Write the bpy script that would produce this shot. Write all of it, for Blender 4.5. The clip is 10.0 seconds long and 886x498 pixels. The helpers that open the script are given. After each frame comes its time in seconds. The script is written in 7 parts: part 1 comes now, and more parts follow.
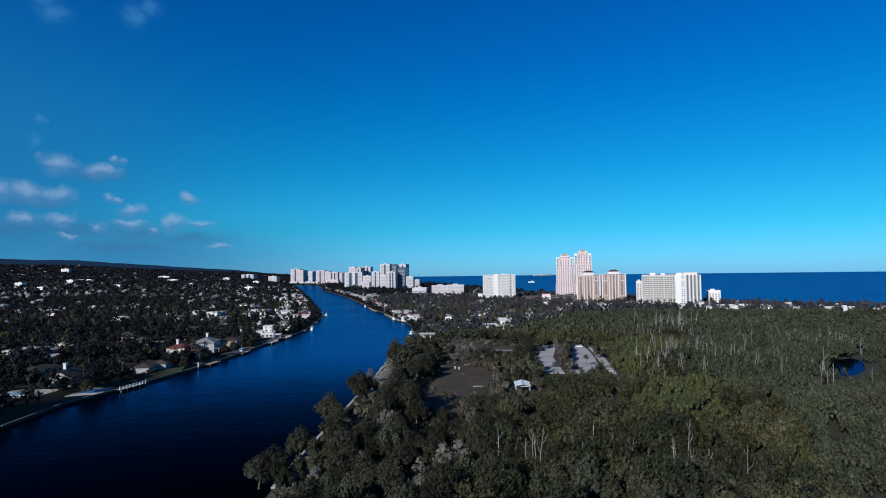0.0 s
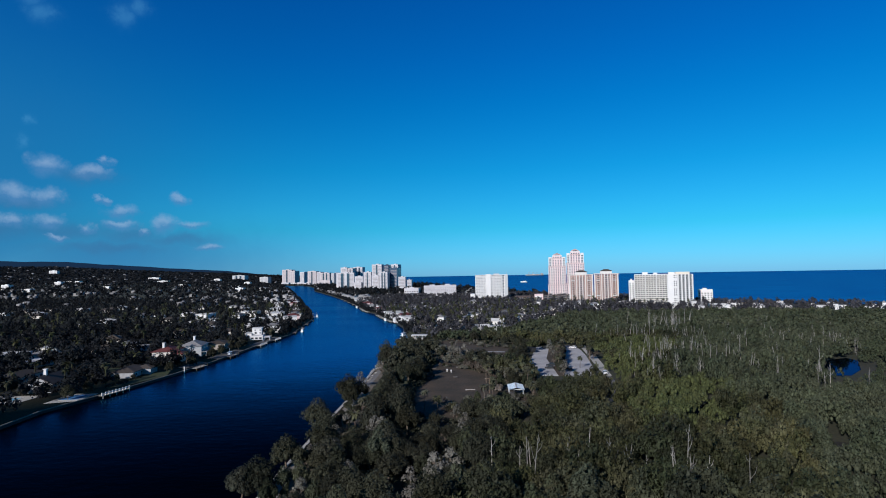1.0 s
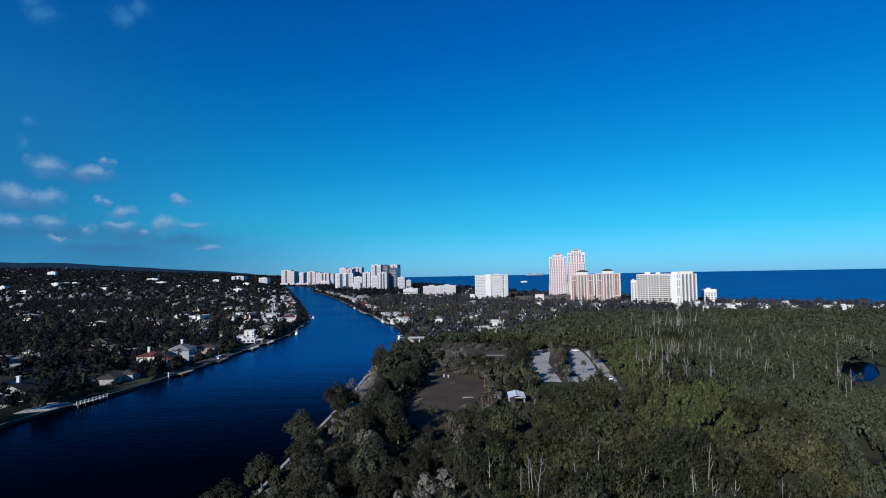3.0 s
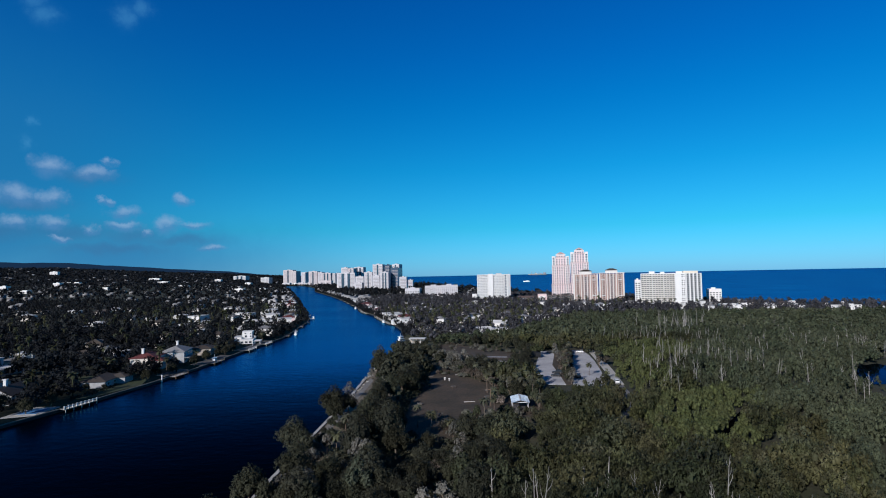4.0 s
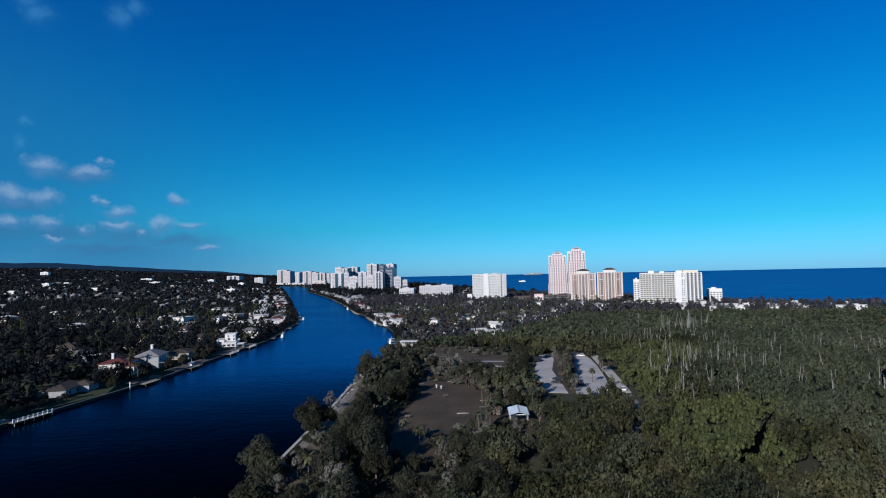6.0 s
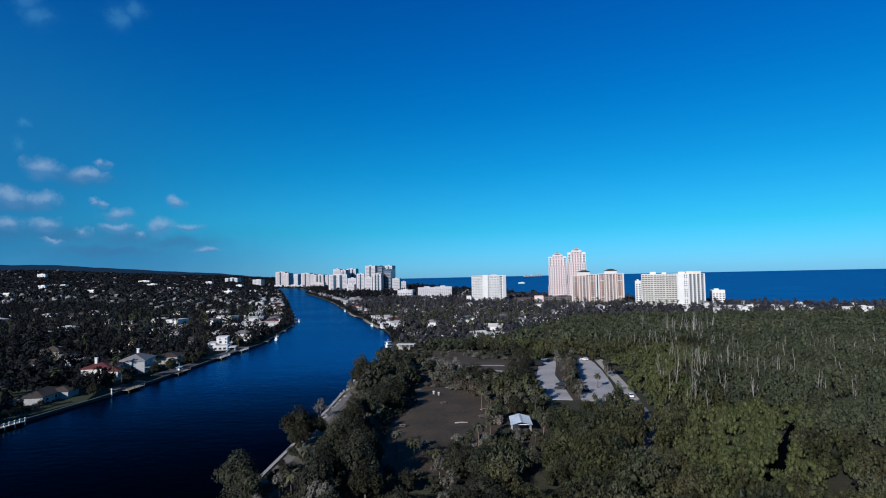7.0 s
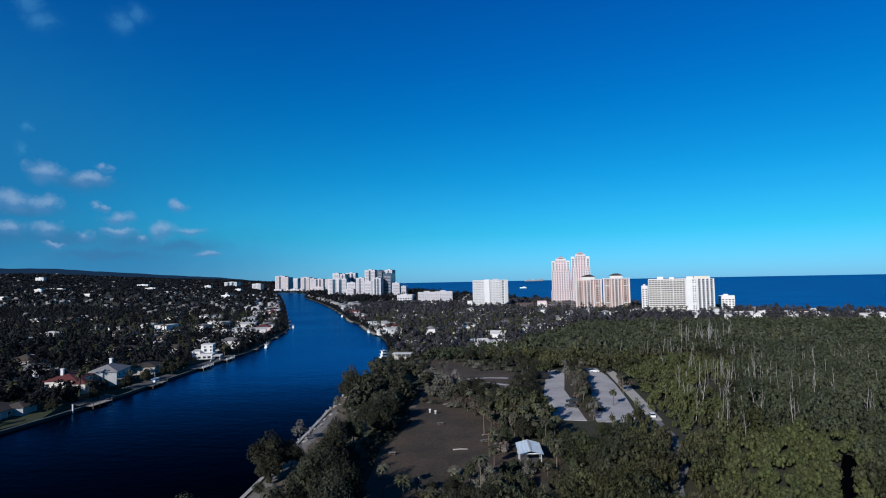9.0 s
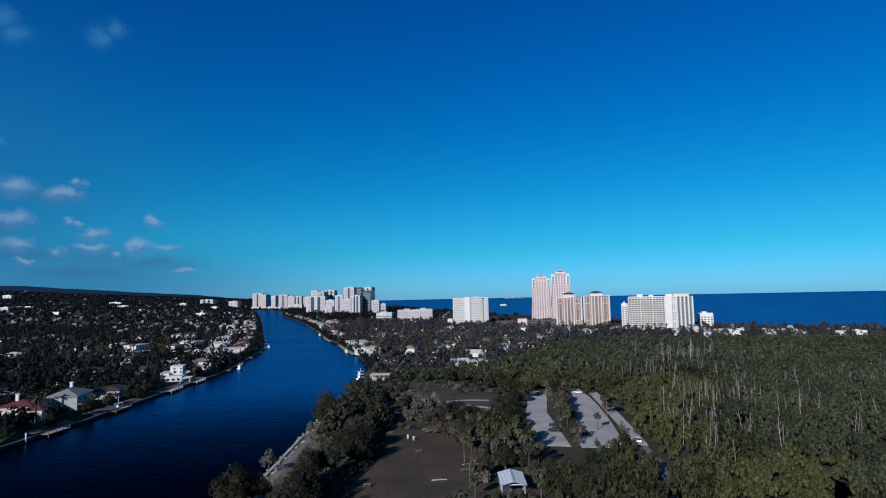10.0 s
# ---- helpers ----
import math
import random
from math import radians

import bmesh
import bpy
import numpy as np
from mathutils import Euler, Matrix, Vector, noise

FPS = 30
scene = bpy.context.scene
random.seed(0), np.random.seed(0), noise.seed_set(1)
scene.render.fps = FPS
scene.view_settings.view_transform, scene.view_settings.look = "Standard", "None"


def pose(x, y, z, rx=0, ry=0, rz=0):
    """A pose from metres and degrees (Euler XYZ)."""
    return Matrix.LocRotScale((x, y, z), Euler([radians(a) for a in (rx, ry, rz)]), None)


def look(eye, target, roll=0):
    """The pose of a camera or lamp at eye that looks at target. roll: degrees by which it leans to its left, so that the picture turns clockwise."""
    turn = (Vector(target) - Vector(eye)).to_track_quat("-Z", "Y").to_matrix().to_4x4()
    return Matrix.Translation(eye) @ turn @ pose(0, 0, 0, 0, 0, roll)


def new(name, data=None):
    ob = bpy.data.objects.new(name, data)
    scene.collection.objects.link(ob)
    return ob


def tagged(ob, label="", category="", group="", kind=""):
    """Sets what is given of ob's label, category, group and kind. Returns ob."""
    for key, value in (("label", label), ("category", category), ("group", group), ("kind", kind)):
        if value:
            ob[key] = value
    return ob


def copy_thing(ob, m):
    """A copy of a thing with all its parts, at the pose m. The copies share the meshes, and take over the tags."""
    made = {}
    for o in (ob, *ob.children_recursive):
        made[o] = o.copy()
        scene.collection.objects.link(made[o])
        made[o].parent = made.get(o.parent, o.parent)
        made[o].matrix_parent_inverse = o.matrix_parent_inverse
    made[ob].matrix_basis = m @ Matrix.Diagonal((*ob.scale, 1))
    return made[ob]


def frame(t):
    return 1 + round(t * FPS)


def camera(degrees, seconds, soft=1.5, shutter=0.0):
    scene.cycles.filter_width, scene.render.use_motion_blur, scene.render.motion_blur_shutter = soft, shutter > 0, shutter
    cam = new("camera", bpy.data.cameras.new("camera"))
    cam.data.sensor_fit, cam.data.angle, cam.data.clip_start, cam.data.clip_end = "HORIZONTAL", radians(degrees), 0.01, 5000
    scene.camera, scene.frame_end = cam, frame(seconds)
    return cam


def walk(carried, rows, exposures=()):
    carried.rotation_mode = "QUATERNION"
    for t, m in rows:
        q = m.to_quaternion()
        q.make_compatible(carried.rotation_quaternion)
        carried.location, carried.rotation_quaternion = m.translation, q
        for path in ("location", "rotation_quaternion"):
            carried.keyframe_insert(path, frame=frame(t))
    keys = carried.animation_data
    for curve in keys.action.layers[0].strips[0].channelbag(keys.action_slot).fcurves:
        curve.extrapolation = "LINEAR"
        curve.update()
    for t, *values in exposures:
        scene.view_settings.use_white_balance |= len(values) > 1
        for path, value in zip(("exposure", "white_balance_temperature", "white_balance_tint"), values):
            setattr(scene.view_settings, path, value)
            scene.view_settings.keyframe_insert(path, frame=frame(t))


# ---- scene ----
# The camera: a small drone about 50 m up, gliding north along a waterway.
cam = camera(76.19, 10.0, soft=1.05)
PATH = [  # seconds, x, y, z, turn to the left, tilt up, roll (degrees)
    (0.0, 0.00, 0.00, 49.82, 0.10, 2.53, -0.71),
    (0.5, 0.18, 2.57, 50.10, -0.35, 2.50, -0.88),
    (1.0, 0.46, 5.18, 50.30, -0.68, 2.52, -0.97),
    (1.5, 0.91, 8.14, 50.45, -1.26, 2.53, -0.96),
    (2.0, 1.46, 11.57, 50.53, -1.07, 2.55, -1.12),
    (2.5, 2.00, 15.28, 50.45, -0.86, 2.55, -1.12),
    (4.0, 3.27, 27.51, 50.42, -0.43, 2.50, -1.16),
    (4.5, 3.72, 32.04, 50.32, -0.54, 2.50, -1.17),
    (5.0, 4.22, 36.94, 50.22, -0.54, 2.46, -1.19),
    (5.5, 4.75, 42.26, 50.02, -0.74, 2.48, -1.17),
    (7.0, 6.07, 60.05, 49.12, -0.96, 2.68, -1.25),
    (7.5, 6.61, 66.25, 48.77, -0.46, 2.90, -1.30),
    (8.0, 7.07, 72.34, 48.65, -0.63, 2.94, -1.21),
    (8.5, 7.50, 78.51, 48.74, -0.41, 3.01, -1.20),
    (9.0, 7.71, 84.05, 48.97, -0.85, 3.14, -1.13),
    (9.5, 7.90, 88.33, 49.36, -1.09, 3.67, -1.08),
    (10.0, 8.28, 90.89, 49.84, -2.89, 4.83, -1.18),
]


def flown(x, y, z, turn, tilt, roll):
    return Matrix.Translation((x, y, z)) @ Euler((0, 0, radians(turn))).to_matrix().to_4x4() @ pose(0, 0, 0, 90 + tilt) @ pose(0, 0, 0, 0, 0, roll)


walk(cam, [(t, flown(*row)) for t, *row in PATH], exposures=[(0.0, 0.0), (9.5, 0.0), (10.0, -0.16)])

# ---- light: a low winter afternoon sun behind the camera's left shoulder ----
SUN_FROM, SUN_UP = 214.0, 23.0  # degrees clockwise from +y, and above the horizon
sun = new("sun", bpy.data.lights.new("sun", "SUN"))
sun.data.energy, sun.data.angle, sun.data.color = 5.0, radians(0.53), (1.0, 0.945, 0.92)
sd = Vector((math.sin(radians(SUN_FROM)) * math.cos(radians(SUN_UP)), math.cos(radians(SUN_FROM)) * math.cos(radians(SUN_UP)), math.sin(radians(SUN_UP))))
sun.matrix_world = look(sd * 100, (0, 0, 0))

world = bpy.data.worlds.new("sky")
scene.world = world
world.use_nodes = True
wn, wl = world.node_tree.nodes, world.node_tree.links
wn.clear()


def wmath(op, a, b=0.0, c=0.0):
    n = wn.new("ShaderNodeMath")
    n.operation = op
    for i, v in enumerate((a, b, c)):
        if isinstance(v, (int, float)):
            n.inputs[i].default_value = v
        else:
            wl.new(v, n.inputs[i])
    return n.outputs[0]


sky = wn.new("ShaderNodeTexSky")
sky.sky_type, sky.sun_disc = "NISHITA", False
sky.sun_elevation, sky.sun_rotation = radians(SUN_UP), radians(SUN_FROM)
sky.altitude, sky.air_density, sky.dust_density, sky.ozone_density = 0, 1.0, 0.25, 2.2
tint = wn.new("ShaderNodeMix")
tint.data_type, tint.blend_type = "RGBA", "MULTIPLY"
tint.inputs[0].default_value = 1.0
wl.new(sky.outputs[0], tint.inputs[6])
# small fair-weather clouds low in the north-west: azimuth, height, half width, half height in degrees
CLOUDS = [(-34.4, 9.6, 1.2, 0.65), (-31.4, 9.2, 1.4, 0.45), (-30.2, 10.2, 0.5, 0.3), (-36.6, 7.1, 1.4, 0.6), (-34.5, 6.9, 1.0, 0.5), (-39.0, 7.0, 1.6, 0.7),
          (-34.2, 4.9, 1.1, 0.45), (-36.6, 4.9, 1.0, 0.4), (-29.0, 6.0, 1.2, 0.4), (-24.5, 7.2, 0.9, 0.35), (-30.5, 6.9, 0.4, 0.25), (-31.4, 4.5, 0.6, 0.3),
          (-29.0, 4.8, 1.1, 0.4), (-25.6, 5.0, 1.1, 0.5), (-23.4, 4.9, 1.4, 0.25), (-27.4, 4.2, 0.6, 0.25), (-33.7, 3.6, 0.7, 0.2), (-21.9, 2.8, 1.2, 0.22), (-39.5, 4.6, 1.4, 0.5)]
WISPS = [(-35.7, 13.2, 0.4, 0.25), (-36.1, 11.3, 0.5, 0.35), (-29.1, 22.5, 0.9, 0.6), (-27.9, 23.4, 0.9, 0.5), (-35.0, 21.5, 0.9, 0.5), (-35.8, 22.6, 0.8, 0.5)]
# the shaded, greyish bases that run together below the puffs
BASES = [(-38.0, 4.2, 3.5, 0.55), (-33.0, 4.1, 3.5, 0.5), (-28.5, 3.9, 3.0, 0.5), (-24.5, 3.6, 3.0, 0.4), (-36.0, 6.4, 2.2, 0.35), (-31.8, 8.9, 1.8, 0.4), (-30.0, 2.8, 4.5, 0.35)]
HAZES = [(-40.0, 3.6, 12.0, 3.2), (-30.0, 1.8, 12.0, 1.9), (-42.0, 8.0, 12.0, 6.0)]
coord = wn.new("ShaderNodeTexCoord")
nz = wn.new("ShaderNodeTexNoise")
nz.inputs["Scale"].default_value, nz.inputs["Detail"].default_value, nz.inputs["Roughness"].default_value = 34, 7, 0.66
wl.new(coord.outputs["Generated"], nz.inputs["Vector"])
nsep = wn.new("ShaderNodeSeparateColor")
wl.new(nz.outputs["Color"], nsep.inputs[0])
dsep = wn.new("ShaderNodeSeparateXYZ")
wl.new(coord.outputs["Generated"], dsep.inputs[0])
az = wmath("MULTIPLY", wmath("ARCTAN2", dsep.outputs[0], dsep.outputs[1]), 57.2958)
el = wmath("MULTIPLY", wmath("ARCSINE", dsep.outputs[2]), 57.2958)
# a deep, pure blue sky: red and green are held back, most of all overhead
deep = wn.new("ShaderNodeValToRGB")
wl.new(wmath("MINIMUM", wmath("MAXIMUM", wmath("DIVIDE", el, 90.0), 0.0), 1.0), deep.inputs[0])
stops = ((0.0, (0.31, 0.98, 2.25)), (4.5, (0.10, 0.94, 1.52)), (10.3, (0.028, 0.863, 1.44)), (16.8, (0.004, 0.754, 1.47)), (20.7, (0.002, 0.685, 1.50)), (28.0, (0.002, 0.60, 1.50)), (50.0, (0.07, 0.25, 0.52)), (70.0, (0.09, 0.16, 0.28)), (90.0, (0.08, 0.12, 0.20)))
while len(deep.color_ramp.elements) < len(stops):
    deep.color_ramp.elements.new(0.5)
for e, (height, c) in zip(deep.color_ramp.elements, stops):
    e.position, e.color = height / 90.0, (*(v / 2.25 for v in c), 1)
wl.new(deep.outputs[0], tint.inputs[7])
az = wmath("ADD", az, wmath("MULTIPLY", wmath("SUBTRACT", nsep.outputs[0], 0.5), 3.2))
el = wmath("ADD", el, wmath("MULTIPLY", wmath("SUBTRACT", nsep.outputs[1], 0.5), 1.5))


def puffs(rows, hard, lift=0.0):
    total = None
    for a, e, w, h in rows:
        dx = wmath("DIVIDE", wmath("SUBTRACT", az, a), w * 1.15)
        dy = wmath("DIVIDE", wmath("SUBTRACT", el, e - lift * h), h * 1.6)
        d = wmath("ADD", wmath("MULTIPLY", dx, dx), wmath("MULTIPLY", dy, dy))
        m = wmath("EXPONENT", wmath("MULTIPLY", d, -hard))
        total = m if total is None else wmath("MAXIMUM", total, m)
    return total


def cover(fac, base, colour):
    mx = wn.new("ShaderNodeMix")
    mx.data_type = "RGBA"
    wl.new(fac, mx.inputs[0])
    wl.new(base, mx.inputs[6])
    mx.inputs[7].default_value = (*colour, 1)
    return mx.outputs[2]


col = cover(wmath("MULTIPLY", puffs(HAZES, 0.8), 0.72), tint.outputs[2], (0.10, 0.98, 2.5))
col = cover(wmath("MULTIPLY", puffs(BASES, 1.1), 0.6), col, (0.28, 1.05, 2.25))
dens = wmath("MAXIMUM", wmath("MULTIPLY", wmath("SUBTRACT", wmath("MULTIPLY", puffs(CLOUDS, 0.9), wmath("ADD", 0.45, nsep.outputs[2])), 0.24), 1.25), 0.0)
col = cover(wmath("MULTIPLY", puffs(WISPS, 1.6), 0.30), col, (0.5, 2.1, 4.0))
# sunlit tops over lavender bases
top = wmath("MINIMUM", wmath("MAXIMUM", wmath("MULTIPLY_ADD", wmath("SUBTRACT", puffs(CLOUDS, 0.9), puffs(CLOUDS, 0.9, 0.75)), 1.5, 0.05), 0.0), 1.0)
shade = wn.new("ShaderNodeMix")
shade.data_type = "RGBA"
wl.new(top, shade.inputs[0])
shade.inputs[6].default_value, shade.inputs[7].default_value = (0.55, 1.5, 3.1, 1), (2.5, 3.4, 4.7, 1)
lay = wn.new("ShaderNodeMix")
lay.data_type = "RGBA"
wl.new(wmath("MINIMUM", wmath("MULTIPLY", dens, 0.8), 0.66), lay.inputs[0])
wl.new(col, lay.inputs[6])
wl.new(shade.outputs[2], lay.inputs[7])
col = lay.outputs[2]
bg = wn.new("ShaderNodeBackground")
bg.inputs["Strength"].default_value = 0.071 * 2.25
wl.new(col, bg.inputs["Color"])
wo = wn.new("ShaderNodeOutputWorld")
wl.new(bg.outputs[0], wo.inputs[0])

# ---- materials ----
def mat(name, base, rough=0.7, vary=0.25, scale=0.3, fine=6.0, bump=0.15, metal=0.0, spec=0.4, other=None, by="", even=1.0):
    """A surface with wear at two scales. other: a second colour that large stains reach for; by: 'object' or 'tint' shifts; even: below 1 the trees of a stand look more alike."""
    m = bpy.data.materials.new(name)
    m.use_nodes = True
    n, l = m.node_tree.nodes, m.node_tree.links
    p = n["Principled BSDF"]
    p.inputs["Roughness"].default_value, p.inputs["Metallic"].default_value = rough, metal
    p.inputs["Specular IOR Level"].default_value = spec
    geo = n.new("ShaderNodeNewGeometry")
    big, small = n.new("ShaderNodeTexNoise"), n.new("ShaderNodeTexNoise")
    for t, s in ((big, scale), (small, fine)):
        t.inputs["Scale"].default_value, t.inputs["Detail"].default_value = s, 4
        l.new(geo.outputs["Position"], t.inputs["Vector"])
    ramp = n.new("ShaderNodeMapRange")
    ramp.inputs[1].default_value, ramp.inputs[2].default_value = 0.35, 0.65
    l.new(big.outputs["Fac"], ramp.inputs[0])
    mix = n.new("ShaderNodeMix")
    mix.data_type = "RGBA"
    mix.inputs[6].default_value = (*base, 1)
    mix.inputs[7].default_value = (*(other or [c * (1 - vary) for c in base]), 1)
    l.new(ramp.outputs[0], mix.inputs[0])
    out = mix.outputs[2]
    hsv = n.new("ShaderNodeHueSaturation")
    l.new(out, hsv.inputs["Color"])
    mr = n.new("ShaderNodeMapRange")
    mr.inputs[1].default_value, mr.inputs[2].default_value = 0.3, 0.7
    mr.inputs[3].default_value, mr.inputs[4].default_value = 1 - vary, 1 + vary
    l.new(small.outputs["Fac"], mr.inputs[0])
    l.new(mr.outputs[0], hsv.inputs["Value"])
    out = hsv.outputs[0]
    if by and rough < 0.7:
        # leaf by leaf, the base colour's value differs at random
        isl = n.new("ShaderNodeMapRange")
        isl.inputs[3].default_value, isl.inputs[4].default_value = 0.86, 1.16
        l.new(geo.outputs["Random Per Island"], isl.inputs[0])
        h3 = n.new("ShaderNodeHueSaturation")
        l.new(out, h3.inputs["Color"])
        l.new(isl.outputs[0], h3.inputs["Value"])
        out = h3.outputs[0]
    if by:
        h2 = n.new("ShaderNodeHueSaturation")
        l.new(out, h2.inputs["Color"])
        if by == "object":
            src = n.new("ShaderNodeObjectInfo").outputs["Random"]
        else:
            src = n.new("ShaderNodeAttribute")
            src.attribute_name = "kind_shift"
            src = src.outputs["Fac"]
        for key, lo, hi in (("Hue", 0.5 - 0.015 * even, 0.5 + 0.03 * even), ("Value", 1.03 - 0.37 * even, 1.03 + 0.37 * even), ("Saturation", 0.96 + 0.16 * even, 0.96 - 0.16 * even)):
            r = n.new("ShaderNodeMapRange")
            r.inputs[3].default_value, r.inputs[4].default_value = lo, hi
            if key != "Hue":
                w = n.new("ShaderNodeMath")
                w.operation = "FRACT"
                w2 = n.new("ShaderNodeMath")
                w2.operation = "MULTIPLY"
                w2.inputs[1].default_value = 7.3 if key == "Value" else 13.7
                l.new(src, w2.inputs[0])
                l.new(w2.outputs[0], w.inputs[0])
                l.new(w.outputs[0], r.inputs[0])
            else:
                l.new(src, r.inputs[0])
            l.new(r.outputs[0], h2.inputs[key])
        out = h2.outputs[0]
    l.new(out, p.inputs["Base Color"])
    if bump:
        b = n.new("ShaderNodeBump")
        b.inputs["Strength"].default_value, b.inputs["Distance"].default_value = bump, 0.05
        l.new(small.outputs["Fac"], b.inputs["Height"])
        l.new(b.outputs[0], p.inputs["Normal"])
    return m


def water_mat(name, base, rough, wave, sheen=(0.08, 0.385, 0.69)):
    m = bpy.data.materials.new(name)
    m.use_nodes = True
    n, l = m.node_tree.nodes, m.node_tree.links
    n.remove(n["Principled BSDF"])
    body, gloss, both, fres = n.new("ShaderNodeBsdfDiffuse"), n.new("ShaderNodeBsdfGlossy"), n.new("ShaderNodeMixShader"), n.new("ShaderNodeFresnel")
    body.inputs["Color"].default_value, gloss.inputs["Color"].default_value = (*base, 1), (*sheen, 1)
    fres.inputs["IOR"].default_value = 1.10
    # choppy water loses its mirror quickly where it is looked down upon
    steep, share = n.new("ShaderNodeMath"), n.new("ShaderNodeMath")
    steep.operation, share.operation, share.use_clamp = "POWER", "MULTIPLY", True
    steep.inputs[1].default_value, share.inputs[1].default_value = 3.0, 42.0
    l.new(fres.outputs[0], steep.inputs[0])
    l.new(steep.outputs[0], share.inputs[0])
    most = n.new("ShaderNodeMath")
    most.operation, most.inputs[1].default_value = "MINIMUM", 0.58
    l.new(share.outputs[0], most.inputs[0])
    l.new(most.outputs[0], both.inputs[0])
    l.new(body.outputs[0], both.inputs[1])
    l.new(gloss.outputs[0], both.inputs[2])
    l.new(both.outputs[0], n["Material Output"].inputs["Surface"])
    geo = n.new("ShaderNodeNewGeometry")
    mp = n.new("ShaderNodeMapping")
    mp.inputs["Rotation"].default_value, mp.inputs["Scale"].default_value = (0, 0, 0.35), (0.55, 1.0, 1.0)
    l.new(geo.outputs["Position"], mp.inputs[0])
    total = None
    for s, k in ((0.05, 0.9), (0.35, 0.5), (1.6, 0.16)):
        t = n.new("ShaderNodeTexNoise")
        t.inputs["Scale"].default_value, t.inputs["Detail"].default_value = s, 3
        l.new(mp.outputs[0], t.inputs["Vector"])
        f = n.new("ShaderNodeMath")
        f.operation = "MULTIPLY_ADD"
        f.inputs[1].default_value = k
        l.new(t.outputs["Fac"], f.inputs[0])
        if total is not None:
            l.new(total, f.inputs[2])
        total = f.outputs[0]
    b = n.new("ShaderNodeBump")
    b.inputs["Strength"].default_value, b.inputs["Distance"].default_value = 1.0, wave
    l.new(total, b.inputs["Height"])
    for shader in (body, gloss, fres):
        l.new(b.outputs[0], shader.inputs["Normal"])
    # wind streaks: patches of smoother and rougher water
    t = n.new("ShaderNodeTexNoise")
    t.inputs["Scale"].default_value = 0.012
    l.new(mp.outputs[0], t.inputs["Vector"])
    r = n.new("ShaderNodeMapRange")
    r.inputs[3].default_value, r.inputs[4].default_value = rough * 0.5, rough * 1.7
    l.new(t.outputs["Fac"], r.inputs[0])
    l.new(r.outputs[0], gloss.inputs["Roughness"])
    return m


M_WATER = water_mat("dark_rippled_water", (0.0001, 0.0006, 0.0022), 0.19, 0.145)
M_POND = water_mat("still_black_water", (0.002, 0.004, 0.006), 0.05, 0.03, (0.045, 0.11, 0.25))
M_CREEK = water_mat("tannin_black_water", (0.001, 0.0015, 0.002), 0.08, 0.03, (0.05, 0.07, 0.10))
M_GROUND = mat("leaf_litter_and_grass", (0.034, 0.032, 0.018), 0.95, 0.35, 0.05, 0.9, 0.4, other=(0.024, 0.030, 0.013))
M_FIELD = mat("dry_brown_turf", (0.0656, 0.0476, 0.0316), 0.95, 0.34, 0.07, 1.1, 0.4, other=(0.0336, 0.0278, 0.0178))
M_SAND = mat("trodden_sand", (0.15, 0.125, 0.095), 0.95, 0.25, 0.2, 2.0, 0.3, other=(0.095, 0.08, 0.055))
M_GRAVEL = mat("pale_shell_gravel", (0.40, 0.40, 0.41), 0.95, 0.18, 0.11, 2.2, 0.35, other=(0.30, 0.30, 0.31))
M_PATH = mat("worn_concrete_path", (0.40, 0.39, 0.36), 0.9, 0.2, 0.2, 3.0, 0.2)
# near-black tone that stands for shade in canopy gaps
M_GAP_SHADE = mat("canopy_gap_shade", (0.012, 0.011, 0.009), 0.9, 0.3, 0.2, 2.0, 0.3)
M_LAWN = mat("mown_lawn", (0.026, 0.042, 0.014), 0.9, 0.3, 0.08, 1.5, 0.3, other=(0.036, 0.04, 0.018))
M_LEAF = mat("hardwood_foliage", (0.0352, 0.0365, 0.0247), 0.6, 0.30, 0.12, 1.1, 0.0, spec=0.05, by="object")
M_LEAF_S = mat("forest_foliage", (0.0400, 0.0425, 0.0287), 0.6, 0.30, 0.03, 0.7, 0.0, spec=0.05, by="tint")
M_MANG = mat("mangrove_foliage", (0.0408, 0.0456, 0.0276), 0.55, 0.30, 0.12, 1.1, 0.0, spec=0.05, by="object")
M_MANG_S = mat("mangrove_canopy", (0.0685, 0.0665, 0.0323), 0.55, 0.30, 0.025, 0.7, 0.0, spec=0.05, by="tint", other=(0.0230, 0.0275, 0.0147), even=1.0)
M_MANG_D = mat("dark_mangrove_canopy", (0.0512, 0.0514, 0.0260), 0.55, 0.30, 0.05, 0.7, 0.0, spec=0.05, by="tint", other=(0.0247, 0.0294, 0.0167), even=1.15)
M_YOUNG = mat("young_mangrove_canopy", (0.0722, 0.0811, 0.0324), 0.55, 0.24, 0.02, 0.8, 0.0, spec=0.05, by="tint", other=(0.0535, 0.0641, 0.0254), even=0.35)
M_OLD = mat("grey_mangrove_canopy", (0.0572, 0.0649, 0.0393), 0.6, 0.26, 0.018, 0.8, 0.0, spec=0.05, by="tint", other=(0.0365, 0.0451, 0.0265), even=0.6)
# dimmed garden leaves: lens falloff and blue shade put into the colour
M_SUBURB = mat("garden_foliage_dimmed", (0.0153, 0.0176, 0.0196), 0.65, 0.35, 0.02, 0.6, 0.0, spec=0.05, by="tint")
# the same leaves lit: brighter light on the east side put into the colour
M_GARDEN = mat("garden_foliage_lit", (0.0512, 0.0520, 0.0590), 0.65, 0.34, 0.02, 0.6, 0.0, spec=0.05, by="tint")
M_PALM = mat("palm_fronds", (0.0738, 0.0745, 0.0470), 0.5, 0.3, 0.3, 2.0, 0.0, spec=0.05, by="object")
